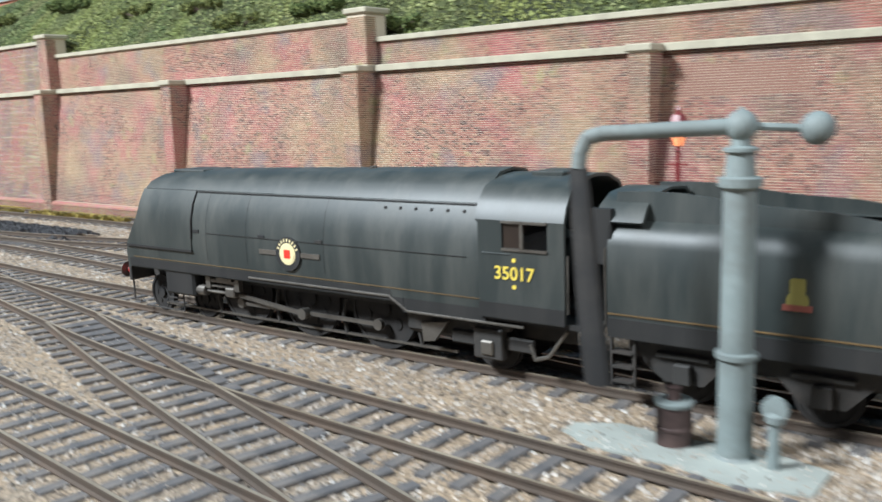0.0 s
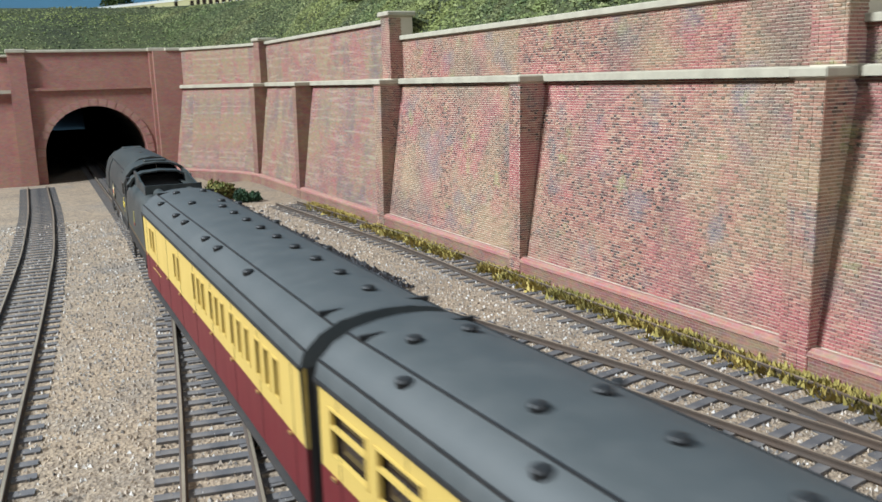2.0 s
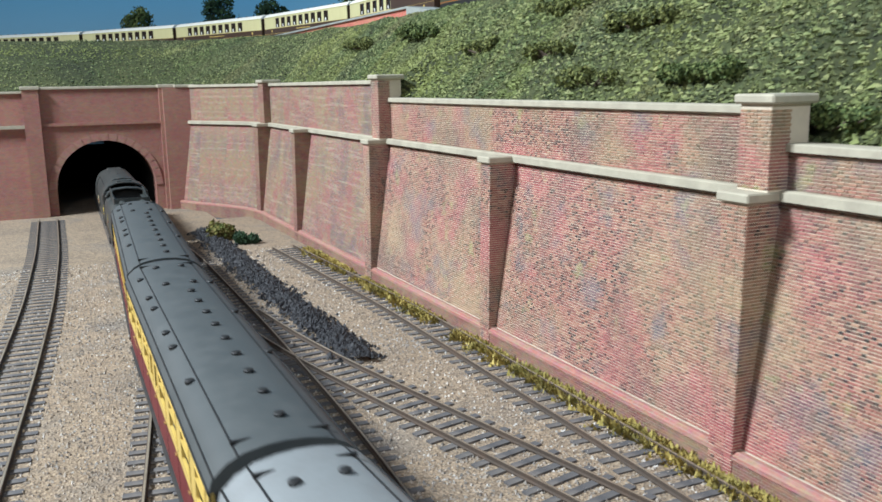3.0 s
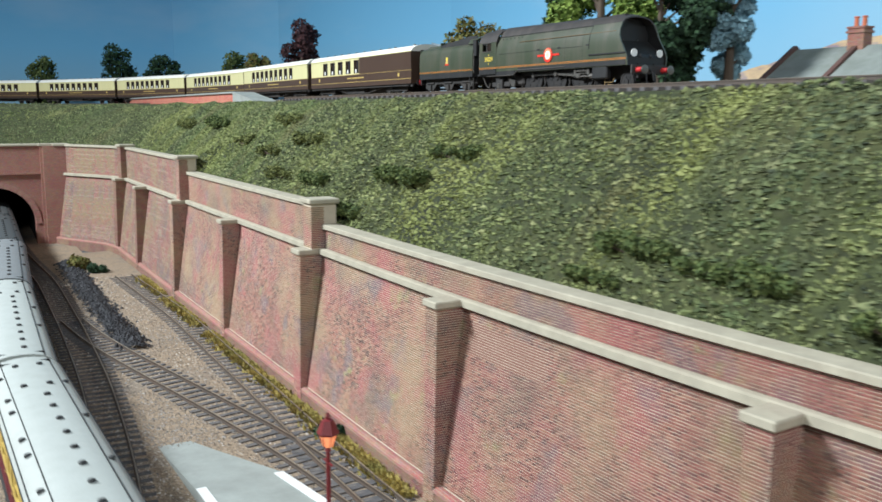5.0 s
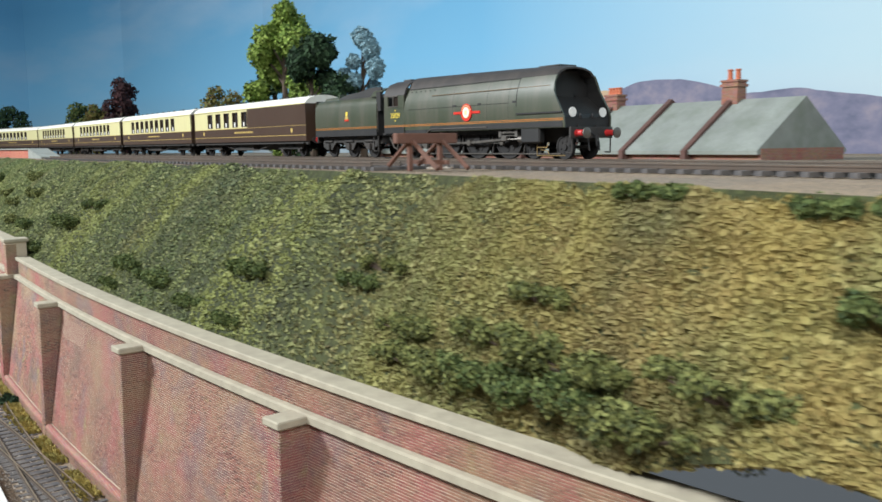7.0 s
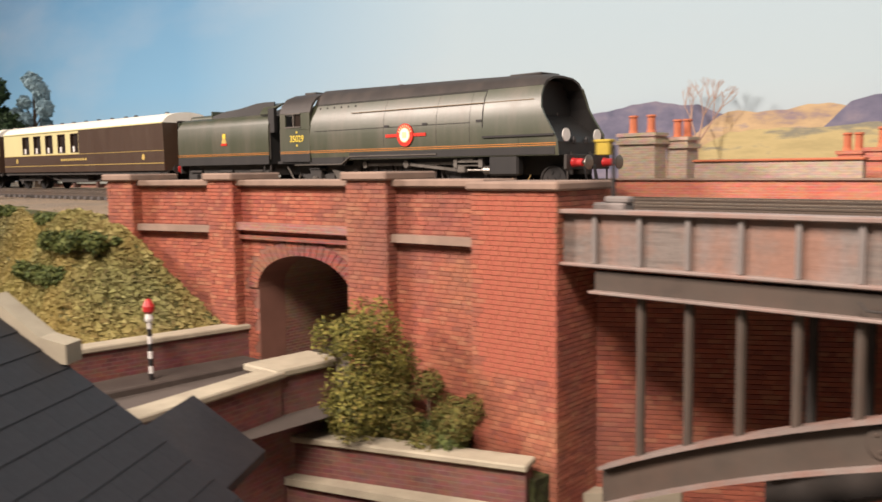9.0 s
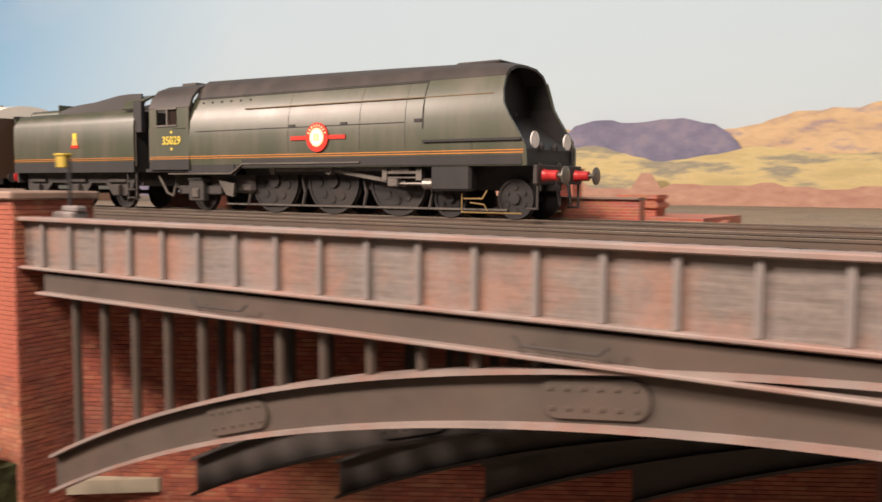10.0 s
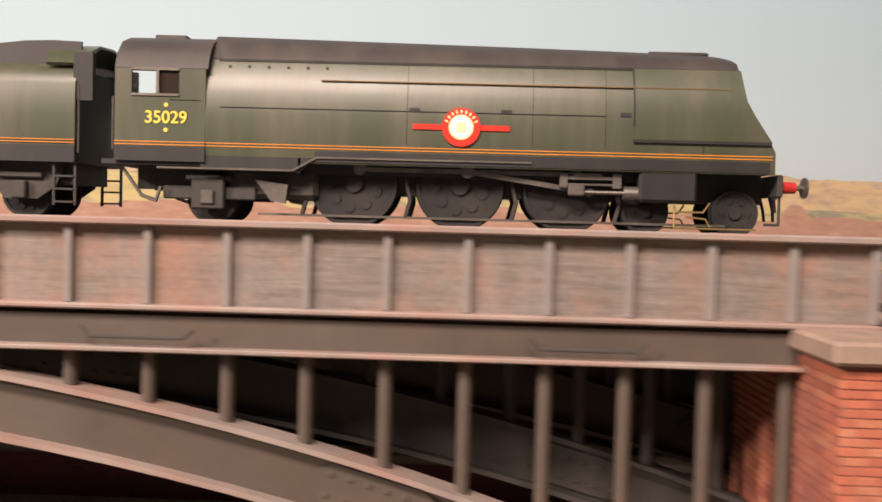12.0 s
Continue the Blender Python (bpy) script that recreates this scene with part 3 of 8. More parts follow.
# ---- embankment from the wall's back up to the upper level ----
UP = 14.6


FOOT, CREST = [], []
for x in np.arange(42.6, -66, -1.2):
    y = wall_y(x) + 1.7
    f = max(0.0, min(1.0, (x - 27) / 9.0))
    f = f * f * (3 - 2 * f)
    top_y = 28.7 - 1.75 * max(0.0, min(1.0, (x - 18) / 18))
    drop = max(0.0, x - 38.6)
    FOOT.append((x, y * (1 - f) + (24.6 - 0.12 * (x - 36)) * f, (wall_top(x) - 0.7) * (1 - f) + 10.3 * f))
    CREST.append((x, top_y + 0.22 * drop, UP - 0.72 * drop))
for k in range(15):
    f = (k + 1) / 15
    q, a = wall_at(max(0.0, wall_s(-66) * (1 - f) + 0.5 * f))
    FOOT.append((q[0] - math.sin(a) * 1.7, q[1] + math.cos(a) * 1.7, 9.6))
    CREST.append((-66 - 27 * f ** 0.8, 28.7 - 11.5 * f ** 2.2, UP))
for y in np.arange(15, -60, -4):
    FOOT.append((PX - 1.6, y, 9.7))
    CREST.append((-93 - 0.12 * (15 - y), y, UP))
NB = 14


def bank_point(i, f):
    (ax, ay, az), (bx, by, bz) = FOOT[i], CREST[i]
    g = f + 0.10 * math.sin(math.pi * f)
    n1 = noise.noise(Vector((ax * 0.22 + bx * 0.1, f * 2.2, ay * 0.2))) + 0.6 * noise.noise(Vector((ax * 0.7, f * 6, ay * 0.7 + by * 0.3)))
    k = 0.0 if f in (0.0, 1.0) else 0.22 * n1
    return (ax + (bx - ax) * f, ay + (by - ay) * f - k, az + (bz - az) * g + k)


verts = [bank_point(i, j / NB) for i in range(len(FOOT)) for j in range(NB + 1)]
faces = [(i * (NB + 1) + j, (i + 1) * (NB + 1) + j, (i + 1) * (NB + 1) + j + 1, i * (NB + 1) + j + 1) for i in range(len(FOOT) - 1) for j in range(NB)]
bank = tagged(mesh_part("embankment", verts, faces, M["grass"], smooth=True), "steep grassy embankment of olive green scatter", "embankment", kind="structure")

# grass tufts on the bank
rnd = random.Random(7)


def tufts(spots, size, lean=0.5, blades=3):
    vs, fs = [], []
    for x, y, z in spots:
        for _ in range(blades):
            h, a, w = size * rnd.uniform(0.5, 1.3), rnd.uniform(0, 6.28), size * rnd.uniform(0.25, 0.5)
            dx, dy = math.cos(a), math.sin(a)
            k = len(vs)
            ox, oy = x + rnd.uniform(-size, size) * 0.6, y + rnd.uniform(-size, size) * 0.6
            vs += [(ox - dy * w, oy + dx * w, z - 0.05), (ox + dy * w, oy - dx * w, z - 0.05), (ox + dx * lean * h, oy + dy * lean * h - 0.3 * h, z + h * 0.8)]
            fs.append((k, k + 1, k + 2))
    return vs, fs


spots = []
for _ in range(90000):
    u = rnd.random() ** 0.8 * (len(FOOT) - 4)
    i = int(u)
    f = rnd.random()
    p0, p1 = bank_point(i, f), bank_point(i + 1, f)
    w = u - i
    spots.append(tuple(a + (b - a) * w for a, b in zip(p0, p1)))
for _ in range(26000):
    u = rnd.random() * 19
    i, f = int(u), rnd.random()
    p0, p1 = bank_point(i, f), bank_point(i + 1, f)
    spots.append(tuple(a + (b - a) * (u - i) for a, b in zip(p0, p1)))
clump = np.array([(1, 0, 0), (0, 1, 0), (-1, 0, 0), (0, -1, 0), (0, 0, 1), (0, 0, -1)], float)
clump_faces = np.array([(0, 1, 4), (1, 2, 4), (2, 3, 4), (3, 0, 4), (1, 0, 5), (2, 1, 5), (3, 2, 5), (0, 3, 5)])
dice = np.random.RandomState(11)
centre = np.array(spots)
size = (0.04 + 0.085 * dice.uniform(0, 1, (len(centre), 1, 1)) ** 2) * np.array([1.35, 1.0, 0.8])
bits = centre[:, None, :] + (clump + dice.uniform(-0.5, 0.5, (len(centre), 6, 3))) * size
mesh_faces = (clump_faces[None] + 6 * np.arange(len(centre))[:, None, None]).reshape(-1, 3)
tagged(mesh_part("scatter", bits.reshape(-1, 3).tolist(), mesh_faces.tolist(), M["scatter"]), "coarse olive green scatter clumps on the embankment", "grass", kind="stuff")
vs, fs = tufts(spots[:60000] + spots[-26000:], 0.1)
tagged(mesh_part("grass", vs, fs, M["tuft"]), "short olive green static grass on the embankment", "grass", kind="stuff")

# upper level: one slab of formation
bm = bmesh.new()
edge = [CREST[i] for i in range(len(CREST))]
inner = [bm.verts.new((x, y + (0.9 if x > 38.6 else 0.0), UP)) for x, y, z in edge]
outer = [bm.verts.new((min(x, 42.6) if y > 20 else x - 120, max(y, 48) if x > -90 else 60 + 0 * y, UP)) if i < len(edge) - 19 else bm.verts.new((-190, y, UP)) for i, (x, y, z) in enumerate(edge)]
for i in range(len(inner) - 1):
    bm.faces.new((inner[i], outer[i], outer[i + 1], inner[i + 1]))
tagged(part("ground_upper", bm, M["ballast"]), "brown ballasted formation of the upper level", "ground", kind="structure")
# ---- tracks ----
sleeper_bm = boxes((-0.125, 0.125, -1.2, 1.2, 0, 0.13))
sleeper_first = None


def track(knots, z, label, step=0.68, check=(), lo=None, hi=None, ends=True):
    """A track along a smooth line: two rails with a head and foot, and each sleeper."""
    global sleeper_first
    pts = knots if len(knots) > 60 else smooth_line(knots)
    path = along(pts)
    tr = empty("track", label=label, category="railway track", group="railway tracks", kind="structure")
    prof = [(-0.075, 0.13), (-0.075, 0.155), (-0.02, 0.17), (-0.02, 0.235), (-0.04, 0.245), (-0.04, 0.29), (0.04, 0.29), (0.04, 0.245), (0.02, 0.235), (0.02, 0.17), (0.075, 0.155), (0.075, 0.13)]
    for side in (-0.67, 0.67):
        secs = []
        for s in np.arange(0, path.length, 1.6 if path.length < 250 else 2.5):
            (x, y), a = path(s)
            secs.append([(x - math.sin(a) * (side + d), y + math.cos(a) * (side + d), z + h) for d, h in prof])
        part("rail", loft(bmesh.new(), secs, close=True), M["rail"], tr)
        head = [[(0.5 * (q[5][0] + q[6][0]) + (q[k][0] - 0.5 * (q[5][0] + q[6][0])) * 0.7, 0.5 * (q[5][1] + q[6][1]) + (q[k][1] - 0.5 * (q[5][1] + q[6][1])) * 0.7, z + h) for k, h in ((5, 0.285), (5, 0.294), (6, 0.294), (6, 0.285))] for q in secs]
        part("rail_head", loft(bmesh.new(), head, close=True), M["rail_head"], tr, "worn pale rail head")
    n = 0
    s = 0.3
    while s < path.length:
        (x, y), a = path(s)
        m = at(x, y, z, 0, 0, math.degrees(a) + (n * 37 % 7 - 3) * 0.35)
        if sleeper_first is None:
            sleeper_first = part("sleeper", sleeper_bm, M["sleeper"], tr, m=m)
        else:
            again(sleeper_first, m, tr)
        s += step
        n += 1
    return path


train_knots = [(115, 8.0), (60, 8.6), (30, 9.3), (8, 9.75), (-4, 9.45), (-12, 9.1), (-25, 8.95), (-34, 9.3), (-42, 9.7), (-52, 10.3), (-74, 11.0), (-84, 11.3), (-110, 12.2), (-180, 14.5), (-330, 20)]
LOWER = along([(x, y) for x, y in smooth_line(train_knots)][::-1])
track([k for k in train_knots if -110 <= k[0] <= 60], 0.0, "weathered plain track leading into the tunnel")
track([(14, -1.6), (0, 1.0), (-8, 1.55), (-23, 2.75), (-36, 4.0), (-48, 5.0), (-62, 5.7), (-78, 6.1)], 0.0, "dark siding track curving towards the end wall")
track([(16, 4.9), (4, 5.0), (-4, 5.25), (-10, 5.4), (-17, 6.3), (-23, 7.4), (-29, 8.35), (-34, 9.1)], 0.012, "weathered turnout track joining the running line")
track([(4, 0.7), (-4, 2.9), (-11, 4.6), (-17, 6.3)], 0.024, "crossover track between the running lines", step=0.68)
track([(6, 9.7), (-5, 10.5), (-17, 11.9), (-27, 12.65), (-39, 13.05), (-57, 13.3), (-70, 12.6), (-84, 12.4), (-100, 13)], 0.0, "weathered track beside the platform ramp")
track([(4, 20.1), (-13.5, 18.4), (-20, 17.2), (-28.5, 15.4), (-36, 13.9), (-42, 13.35)], 0.012, "crossover track with rusty rails in front of the retaining wall")
track([(8, 19.4), (-13, 19.35), (-20, 19.6), (-28, 19.7), (-40, 19.9), (-57, 19.2)], 0.0, "rusty siding track at the foot of the retaining wall")

X0, R0 = -80.0, 110.0


def upper_xy(s, off=0.0):
    """Along the upper line, s metres from x = 0, positive to the bridge; off lies towards the houses."""
    if s >= X0:
        return (s, 38 + off)
    th = (X0 - s) / R0
    return (X0 - (R0 + off) * math.sin(th), 38 - R0 + (R0 + off) * math.cos(th))


UPPER = along([upper_xy(s) for s in np.arange(-260, 260, 1.0)])
UZ = 14.63
for off, lo, hi, label in ((0.0, -190, 160, "upper main line track with brown rails"), (-3.7, -190, 160, "second upper main line track with brown rails")):
    track([upper_xy(s, off) for s in np.arange(lo, hi, 1.0)], UZ, label)
track([(x, 30.4 + 0.00 * x) for x in np.arange(-46, 15, 0.9)], UZ, "rusty siding track ending at a buffer stop")

# ballast stones
vs, fs = [], []


def stone(x, y, z, r):
    k = len(vs)
    a = rnd.uniform(0, 6.28)
    for j in range(3):
        vs.append((x + r * math.cos(a + 2.1 * j) * rnd.uniform(0.7, 1.2), y + r * math.sin(a + 2.1 * j) * rnd.uniform(0.7, 1.2), z - 0.02))
    vs.append((x, y, z + r * rnd.uniform(0.6, 1.1)))
    fs.extend([(k, k + 1, k + 3), (k + 1, k + 2, k + 3), (k + 2, k, k + 3)])


for _ in range(95000):
    x = 8 - 66 * rnd.random() ** 1.6
    stone(x, rnd.uniform(-1.5, 20.4), BED - 0.01, rnd.uniform(0.03, 0.095))
for _ in range(9000):
    stone(rnd.uniform(-40, 14), 31.5 + 6 * rnd.random(), UP + 0.05, rnd.uniform(0.04, 0.085))
tagged(mesh_part("ballast", vs, fs, M["stones"]), "loose sandy and grey ballast stones", "ballast", kind="stuff")

# coal heap strip between the sidings
vs, fs = [], []
coal_pts = [(-66, 15.8), (-56, 15.8), (-48, 15.6), (-40, 15.7), (-33, 15.7)]
for _ in range(3800):
    x = rnd.uniform(-66, -33)
    c = np.interp(x, [q[0] for q in coal_pts], [q[1] for q in coal_pts])
    d = rnd.gauss(0, 0.42)
    stone(x, c + d, BED + max(0.0, 0.32 - 0.3 * abs(d)), rnd.uniform(0.07, 0.2))
tagged(mesh_part("coal", vs, fs, M["coal"]), "low strip of spilled black coal between sidings", "coal", kind="stuff")

# weeds along the wall foot
spots = [(x, wall_y(x) - 0.2 - abs(rnd.gauss(0, 0.3)), 0.0) for x in (rnd.uniform(-56, 20) for _ in range(5200)) if noise.noise(Vector((x * 0.35, 0, 0))) > -0.28]
vs, fs = tufts(spots, 0.36, blades=5)
tagged(mesh_part("weeds", vs, fs, M["dry_tuft"]), "straw yellow weeds along the foot of the wall", "weeds", kind="stuff")


# ---- foliage ----
def leaf_cloud(blobs, leaf, count, mat, name, parent=None, seed=1):
    """Small leaves strewn through and on uneven clumps (x, y, z, radius)."""
    r = random.Random(seed)
    lv, lf = [], []
    total = sum(b[3] ** 2 for b in blobs)
    for bx, by, bz, br in blobs:
        for _ in range(int(count * br * br / total)):
            d = Vector((r.gauss(0, 1), r.gauss(0, 1), r.gauss(0, 1))).normalized()
            rad = br * (1 - 0.45 * r.random() ** 2) * (0.82 + 0.36 * noise.noise(d * 2.3 + Vector((bx, by, bz))))
            q = Vector((bx, by, bz)) + d * rad
            u = Vector((r.gauss(0, 1), r.gauss(0, 1), r.gauss(0, 1))).normalized()
            w = u.cross(d).normalized() if u.cross(d).length > 0.01 else Vector((1, 0, 0))
            k = len(lv)
            sz = leaf * r.uniform(0.6, 1.4)
            lv += [tuple(q - w * sz * 0.5), tuple(q + u * sz * 0.7), tuple(q + w * sz * 0.5), tuple(q - u * sz * 0.5 + d * sz * 0.3)]
            lf.append((k, k + 1, k + 2, k + 3))
    return mesh_part(name, lv, lf, mat, parent)


def tree(x, y, z, h, spread, mat, seed, label, base=0.25, squash=1.0, leaf=0.34, count=5200):
    r = random.Random(seed)
    t = empty("tree", label=label, category="tree", group="trees on the upper level")
    bm = bmesh.new()
    top = Vector((x, y, z + h * 0.8))
    cyl(bm, (x, y, z - 0.1), tuple(top), 0.035 * h, 0.008 * h, n=8)
    blobs = []
    for k in range(17):
        f = base + (0.97 - base) * (k + 0.5) / 17
        a = r.uniform(0, 6.28)
        wid = spread * (math.sin(math.pi * min(0.96, (f - base) / (1 - base) * 0.8 + 0.17)) ** 0.7)
        d = wid * r.uniform(0.35, 0.85)
        q = (x + d * math.cos(a), y + d * math.sin(a), z + h * f * squash)
        cyl(bm, (x, y, z + h * f * 0.75 * squash), q, 0.01 * h, 0.004 * h, n=5)
        blobs.append((*q, spread * r.uniform(0.3, 0.5)))
    part("trunk", bm, M["bark"], t)
    leaf_cloud(blobs, leaf, count, mat, "crown", t, seed)
    return t


def bush(x, y, z, r0, mat, seed, label, n=6, leaf=0.2, count=1500, flat=0.7, stretch=1.0, name="bush", clump=(0.4, 0.65)):
    r = random.Random(seed)
    b = empty(name, label=label, category="bush", group="bushes on the banks")
    blobs, bm = [], bmesh.new()
    for _ in range(n):
        q = (x + r.uniform(-1, 1) * r0 * stretch, y + r.uniform(-1, 1) * r0 * 0.7, z + r.uniform(0.1, 1) * r0 * flat)
        blobs.append((*q, r0 * r.uniform(*clump)))
        cyl(bm, (x, y, z - 0.3), q, 0.05 * r0, 0.02 * r0, n=5)
    part("stem", bm, M["bark"], b)
    leaf_cloud(blobs, leaf, count, mat, "foliage", b, seed)
    return b


def on_bank(x, f):
    i = int(round((42.6 - x) / 1.2))
    return bank_point(min(max(i, 0), len(FOOT) - 1), f)


for k, (x, f, r0, mt) in enumerate([(-0.3, 0.24, 0.8, "leaf"), (3.3, 0.22, 0.9, "leaf"), (8.4, 0.16, 0.6, "leaf"), (12.0, 0.36, 0.7, "leaf"), (11.6, 0.14, 0.5, "leaf"), (-14.1, 0.54, 0.9, "leaf"), (-15.7, 0.36, 1.0, "leaf"),
                                    (19.5, 0.5, 0.6, "leaf_olive"), (18.1, 0.41, 0.55, "leaf"), (22.0, 0.3, 0.7, "leaf_olive"), (23.5, 0.2, 1.0, "leaf_olive"), (25.3, 0.2, 1.2, "leaf"), (27.1, 0.22, 1.2, "leaf"), (25.6, 0.34, 0.9, "leaf_olive"), (28.6, 0.3, 1.0, "leaf_olive"), (30.8, 0.12, 1.3, "leaf_olive"), (33.5, 0.2, 1.0, "leaf_olive"),
                                    (-36.8, 0.7, 1.0, "leaf_olive"), (-28.9, 0.49, 1.0, "leaf_olive"), (-20.2, 0.14, 1.0, "leaf"), (-30.3, 0.2, 1.0, "leaf_olive"), (-24.5, 0.2, 0.9, "leaf"), (-49.9, 0.55, 1.2, "leaf"), (-59.7, 0.53, 1.2, "leaf_olive"), (-41.1, 0.44, 0.9, "leaf_olive"), (-1.5, 0.12, 0.6, "leaf"), (-34, 0.35, 0.8, "leaf_olive"),
                                    (37.2, 0.72, 0.85, "leaf"), (36.2, 0.5, 0.8, "leaf"), (34.5, 0.95, 0.55, "leaf"), (30.0, 0.97, 0.5, "leaf"), (27.5, 0.5, 0.6, "leaf_olive")]):
    px, py, pz = on_bank(x, f)
    bush(px, py, pz - 0.1, r0, M[mt], 40 + k, "low green bramble patch on the grassy bank", n=34, leaf=0.1, count=6000, flat=0.3, stretch=1.9, clump=(0.14, 0.42))
bush(-63, 17.0, 0, 1.25, M["leaf_mixed"], 90, "straggly green and brown bush beside the siding", count=1500)
bush(-60.5, 17.6, 0, 0.8, M["leaf_dark"], 91, "low dark bush beside the siding", count=900)
bush(-15.4, 20.3, 0, 0.55, M["leaf_dark"], 92, "small dark green bush at the wall foot", count=1300, stretch=2.0)
# ---- brick abutment with the road arch beneath the upper line ----
abutment = empty("wall_abutment", label="red brick viaduct abutment with piers and a road arch", category="wall", kind="structure")
AB = [(38.9, 27.1), (42.6, 28.05), (47.9, 28.5), (51.1, 28.75), (53.0, 28.8)]
DECK = 14.6


def oriented(p0, p1):
    d = Vector((p1[0] - p0[0], p1[1] - p0[1]))
    return d.length, at(p0[0], p0[1], 0, 0, 0, math.degrees(math.atan2(d.y, d.x)))


def straight_wall(parent, p0, p1, z0, z1, thick, mat, name="brick_face", setback=0.0):
    n, m = oriented(p0, p1)
    part(name, boxes((0, n, setback, setback + thick, z0, z1)), mat, parent, m=m)
    return n, m


# panel left of the arch, arch bay, panel right of it
for p0, p1 in ((AB[0], AB[1]), (AB[2], AB[3])):
    n, m = straight_wall(abutment, p0, p1, 6.0, 15.45, 0.9, M["bridge_mortar"], setback=0.25)
    part("string_course", boxes((0, n, 0.02, 0.25, 14.2, 14.38)), M["sooty_stone"], abutment, m=m)
    part("coping", boxes((0, n, 0.05, 1.3, 15.45, 15.62), bevel=0.03), M["sooty_stone"], abutment, m=m)
n, m = oriented(AB[1], AB[2])
AC = n / 2 + 0.12
bay = arch_wall(1.72, 15.45, -AC, n - AC, 0.9, rise=0.95, spring=12.75, z0=6.0)
bay.transform(Matrix.Translation((AC, 0.25, 0)) @ Matrix.Rotation(radians(-90), 4, "Z"))
part("arch_bay", bay, M["bridge_mortar"], abutment, m=m)
bm = bmesh.new()
for k in range(27):
    a0, a1 = math.pi * k / 27, math.pi * (k + 0.88) / 27
    pts = [(rx * math.cos(a), 12.75 + rz * math.sin(a)) for a, rx, rz in ((a0, 1.72, 0.95), (a1, 1.72, 0.95), (a1, 2.08, 1.33), (a0, 2.08, 1.33))]
    loft(bm, [[(AC + x, 0.2, z) for x, z in pts], [(AC + x, 0.27, z) for x, z in pts]], close=True)
part("arch_ring", bm, M["bridge_brick"], abutment, "ring of arch bricks", m=m)
part("string_course", boxes((0, n, 0.02, 0.25, 14.3, 14.5)), M["plinth_brick"], abutment, m=m)
part("corbel", boxes((0, n, 0.1, 0.25, 14.06, 14.16)), M["bridge_brick"], abutment, m=m)
part("coping", boxes((0, n, 0.05, 1.3, 15.45, 15.62), bevel=0.03), M["sooty_stone"], abutment, m=m)
# bore of the road arch
bm = bmesh.new()
arc = [(AC + 1.73 * math.cos(math.pi * k / 14), 12.75 + 0.96 * math.sin(math.pi * k / 14)) for k in range(15)]
arc = [(AC + 1.73, 10.4)] + arc + [(AC - 1.73, 10.4)]
loft(bm, [[(x, y, z) for x, z in arc] for y in (1.1, 5, 9, 15)], caps=False)
part("bore", bm, M["pier_brick"], abutment, "brick lined road tunnel", m=m)


def pier(i, w, z1, tilt, proud=0.35, depth=1.5, zb=6.0):
    x, y = AB[i]
    a = math.degrees(math.atan2(AB[min(i + 1, 4)][1] - AB[max(i - 1, 0)][1], AB[min(i + 1, 4)][0] - AB[max(i - 1, 0)][0]))
    m = at(x, y, 0, 0, 0, a)
    part("pier", boxes((-w / 2, w / 2, -proud + 0.25, depth, zb, z1)), M["bridge_mortar"], abutment, m=m)
    part("pier_cap", boxes((-w / 2 - 0.1, w / 2 + 0.1, -proud + 0.12, depth + 0.1, z1, z1 + 0.2), bevel=0.04), M["sooty_stone"], abutment, m=m)


pier(0, 1.0, 15.6, 0)
pier(1, 0.95, 15.6, 0)
pier(2, 1.25, 15.6, 0)
end_pier = at(51.1, 28.4, 0, 0, 0, 3)
part("pier", boxes((0, 2.05, 0, 1.9, 6.0, 15.4)), M["bridge_mortar"], abutment, m=end_pier)
part("pier_cap", boxes((-0.08, 2.15, -0.12, 2.0, 15.4, 15.58), bevel=0.04), M["sooty_stone"], abutment, m=end_pier)
part("inner_face", boxes((52.6, 53.4, 30.2, 46, 6.0, 14.4)), M["bridge_brick"], abutment)
part("wing_face", loft(bmesh.new(), [[(53.1, 30.0, z), (68.0, 39.2, z), (68.0, 40.2, z), (53.1, 31.0, z)] for z in (6.0, 14.0)], close=True), M["bridge_mortar"], abutment)
part("bed_stone", loft(bmesh.new(), [[(52.4, 28.9, z), (54.6, 30.8, z), (54.6, 32.0, z), (52.4, 30.5, z)] for z in (8.9, 9.2)], close=True), M["stone"], abutment)

# far abutment beyond the bridge
far_abut = empty("wall_far_abutment", label="orange-red brick pier at the far end of the girder bridge", category="wall", kind="structure")
part("pier", boxes((87.75, 90.4, 27.6, 31.0, 2.0, 13.75)), M["bridge_mortar"], far_abut)
part("bed_stone", boxes((87.6, 90.6, 27.45, 31.2, 13.75, 14.0), bevel=0.04), M["sooty_stone"], far_abut)
part("brick_face", loft(bmesh.new(), [[(88.7, 31.0, z), (103.0, 39.9, z), (104.2, 39.9, z), (90.3, 31.0, z)] for z in (2.0, 14.1)], close=True), M["bridge_brick"], far_abut)
bm = boxes((89.6, 190, 28.8, 48, 14.2, 14.6))
tagged(part("ground_far_deck", bm, M["ballast"]), "brown ballast beyond the girder bridge", "ground", kind="structure")
tagged(part("ground_deck_end", boxes((42.6, 53.0, 29.0, 48, 14.2, 14.6)), M["ballast"]), "brown ballast behind the abutment parapet", "ground", kind="structure")

# ---- girder bridge with four arched ribs ----
PITCH, GX0, GX1 = 0.937, 52.95, 88.9
bridge = empty("girder_bridge", label="grey-brown weathered iron girder bridge on arched ribs", category="bridge", kind="structure")
part("deck", boxes((GX0 + 0.1, GX1, 28.75, 44.0, 14.3, 14.62)), M["girder"], bridge)
stiff_first = strut_first = None


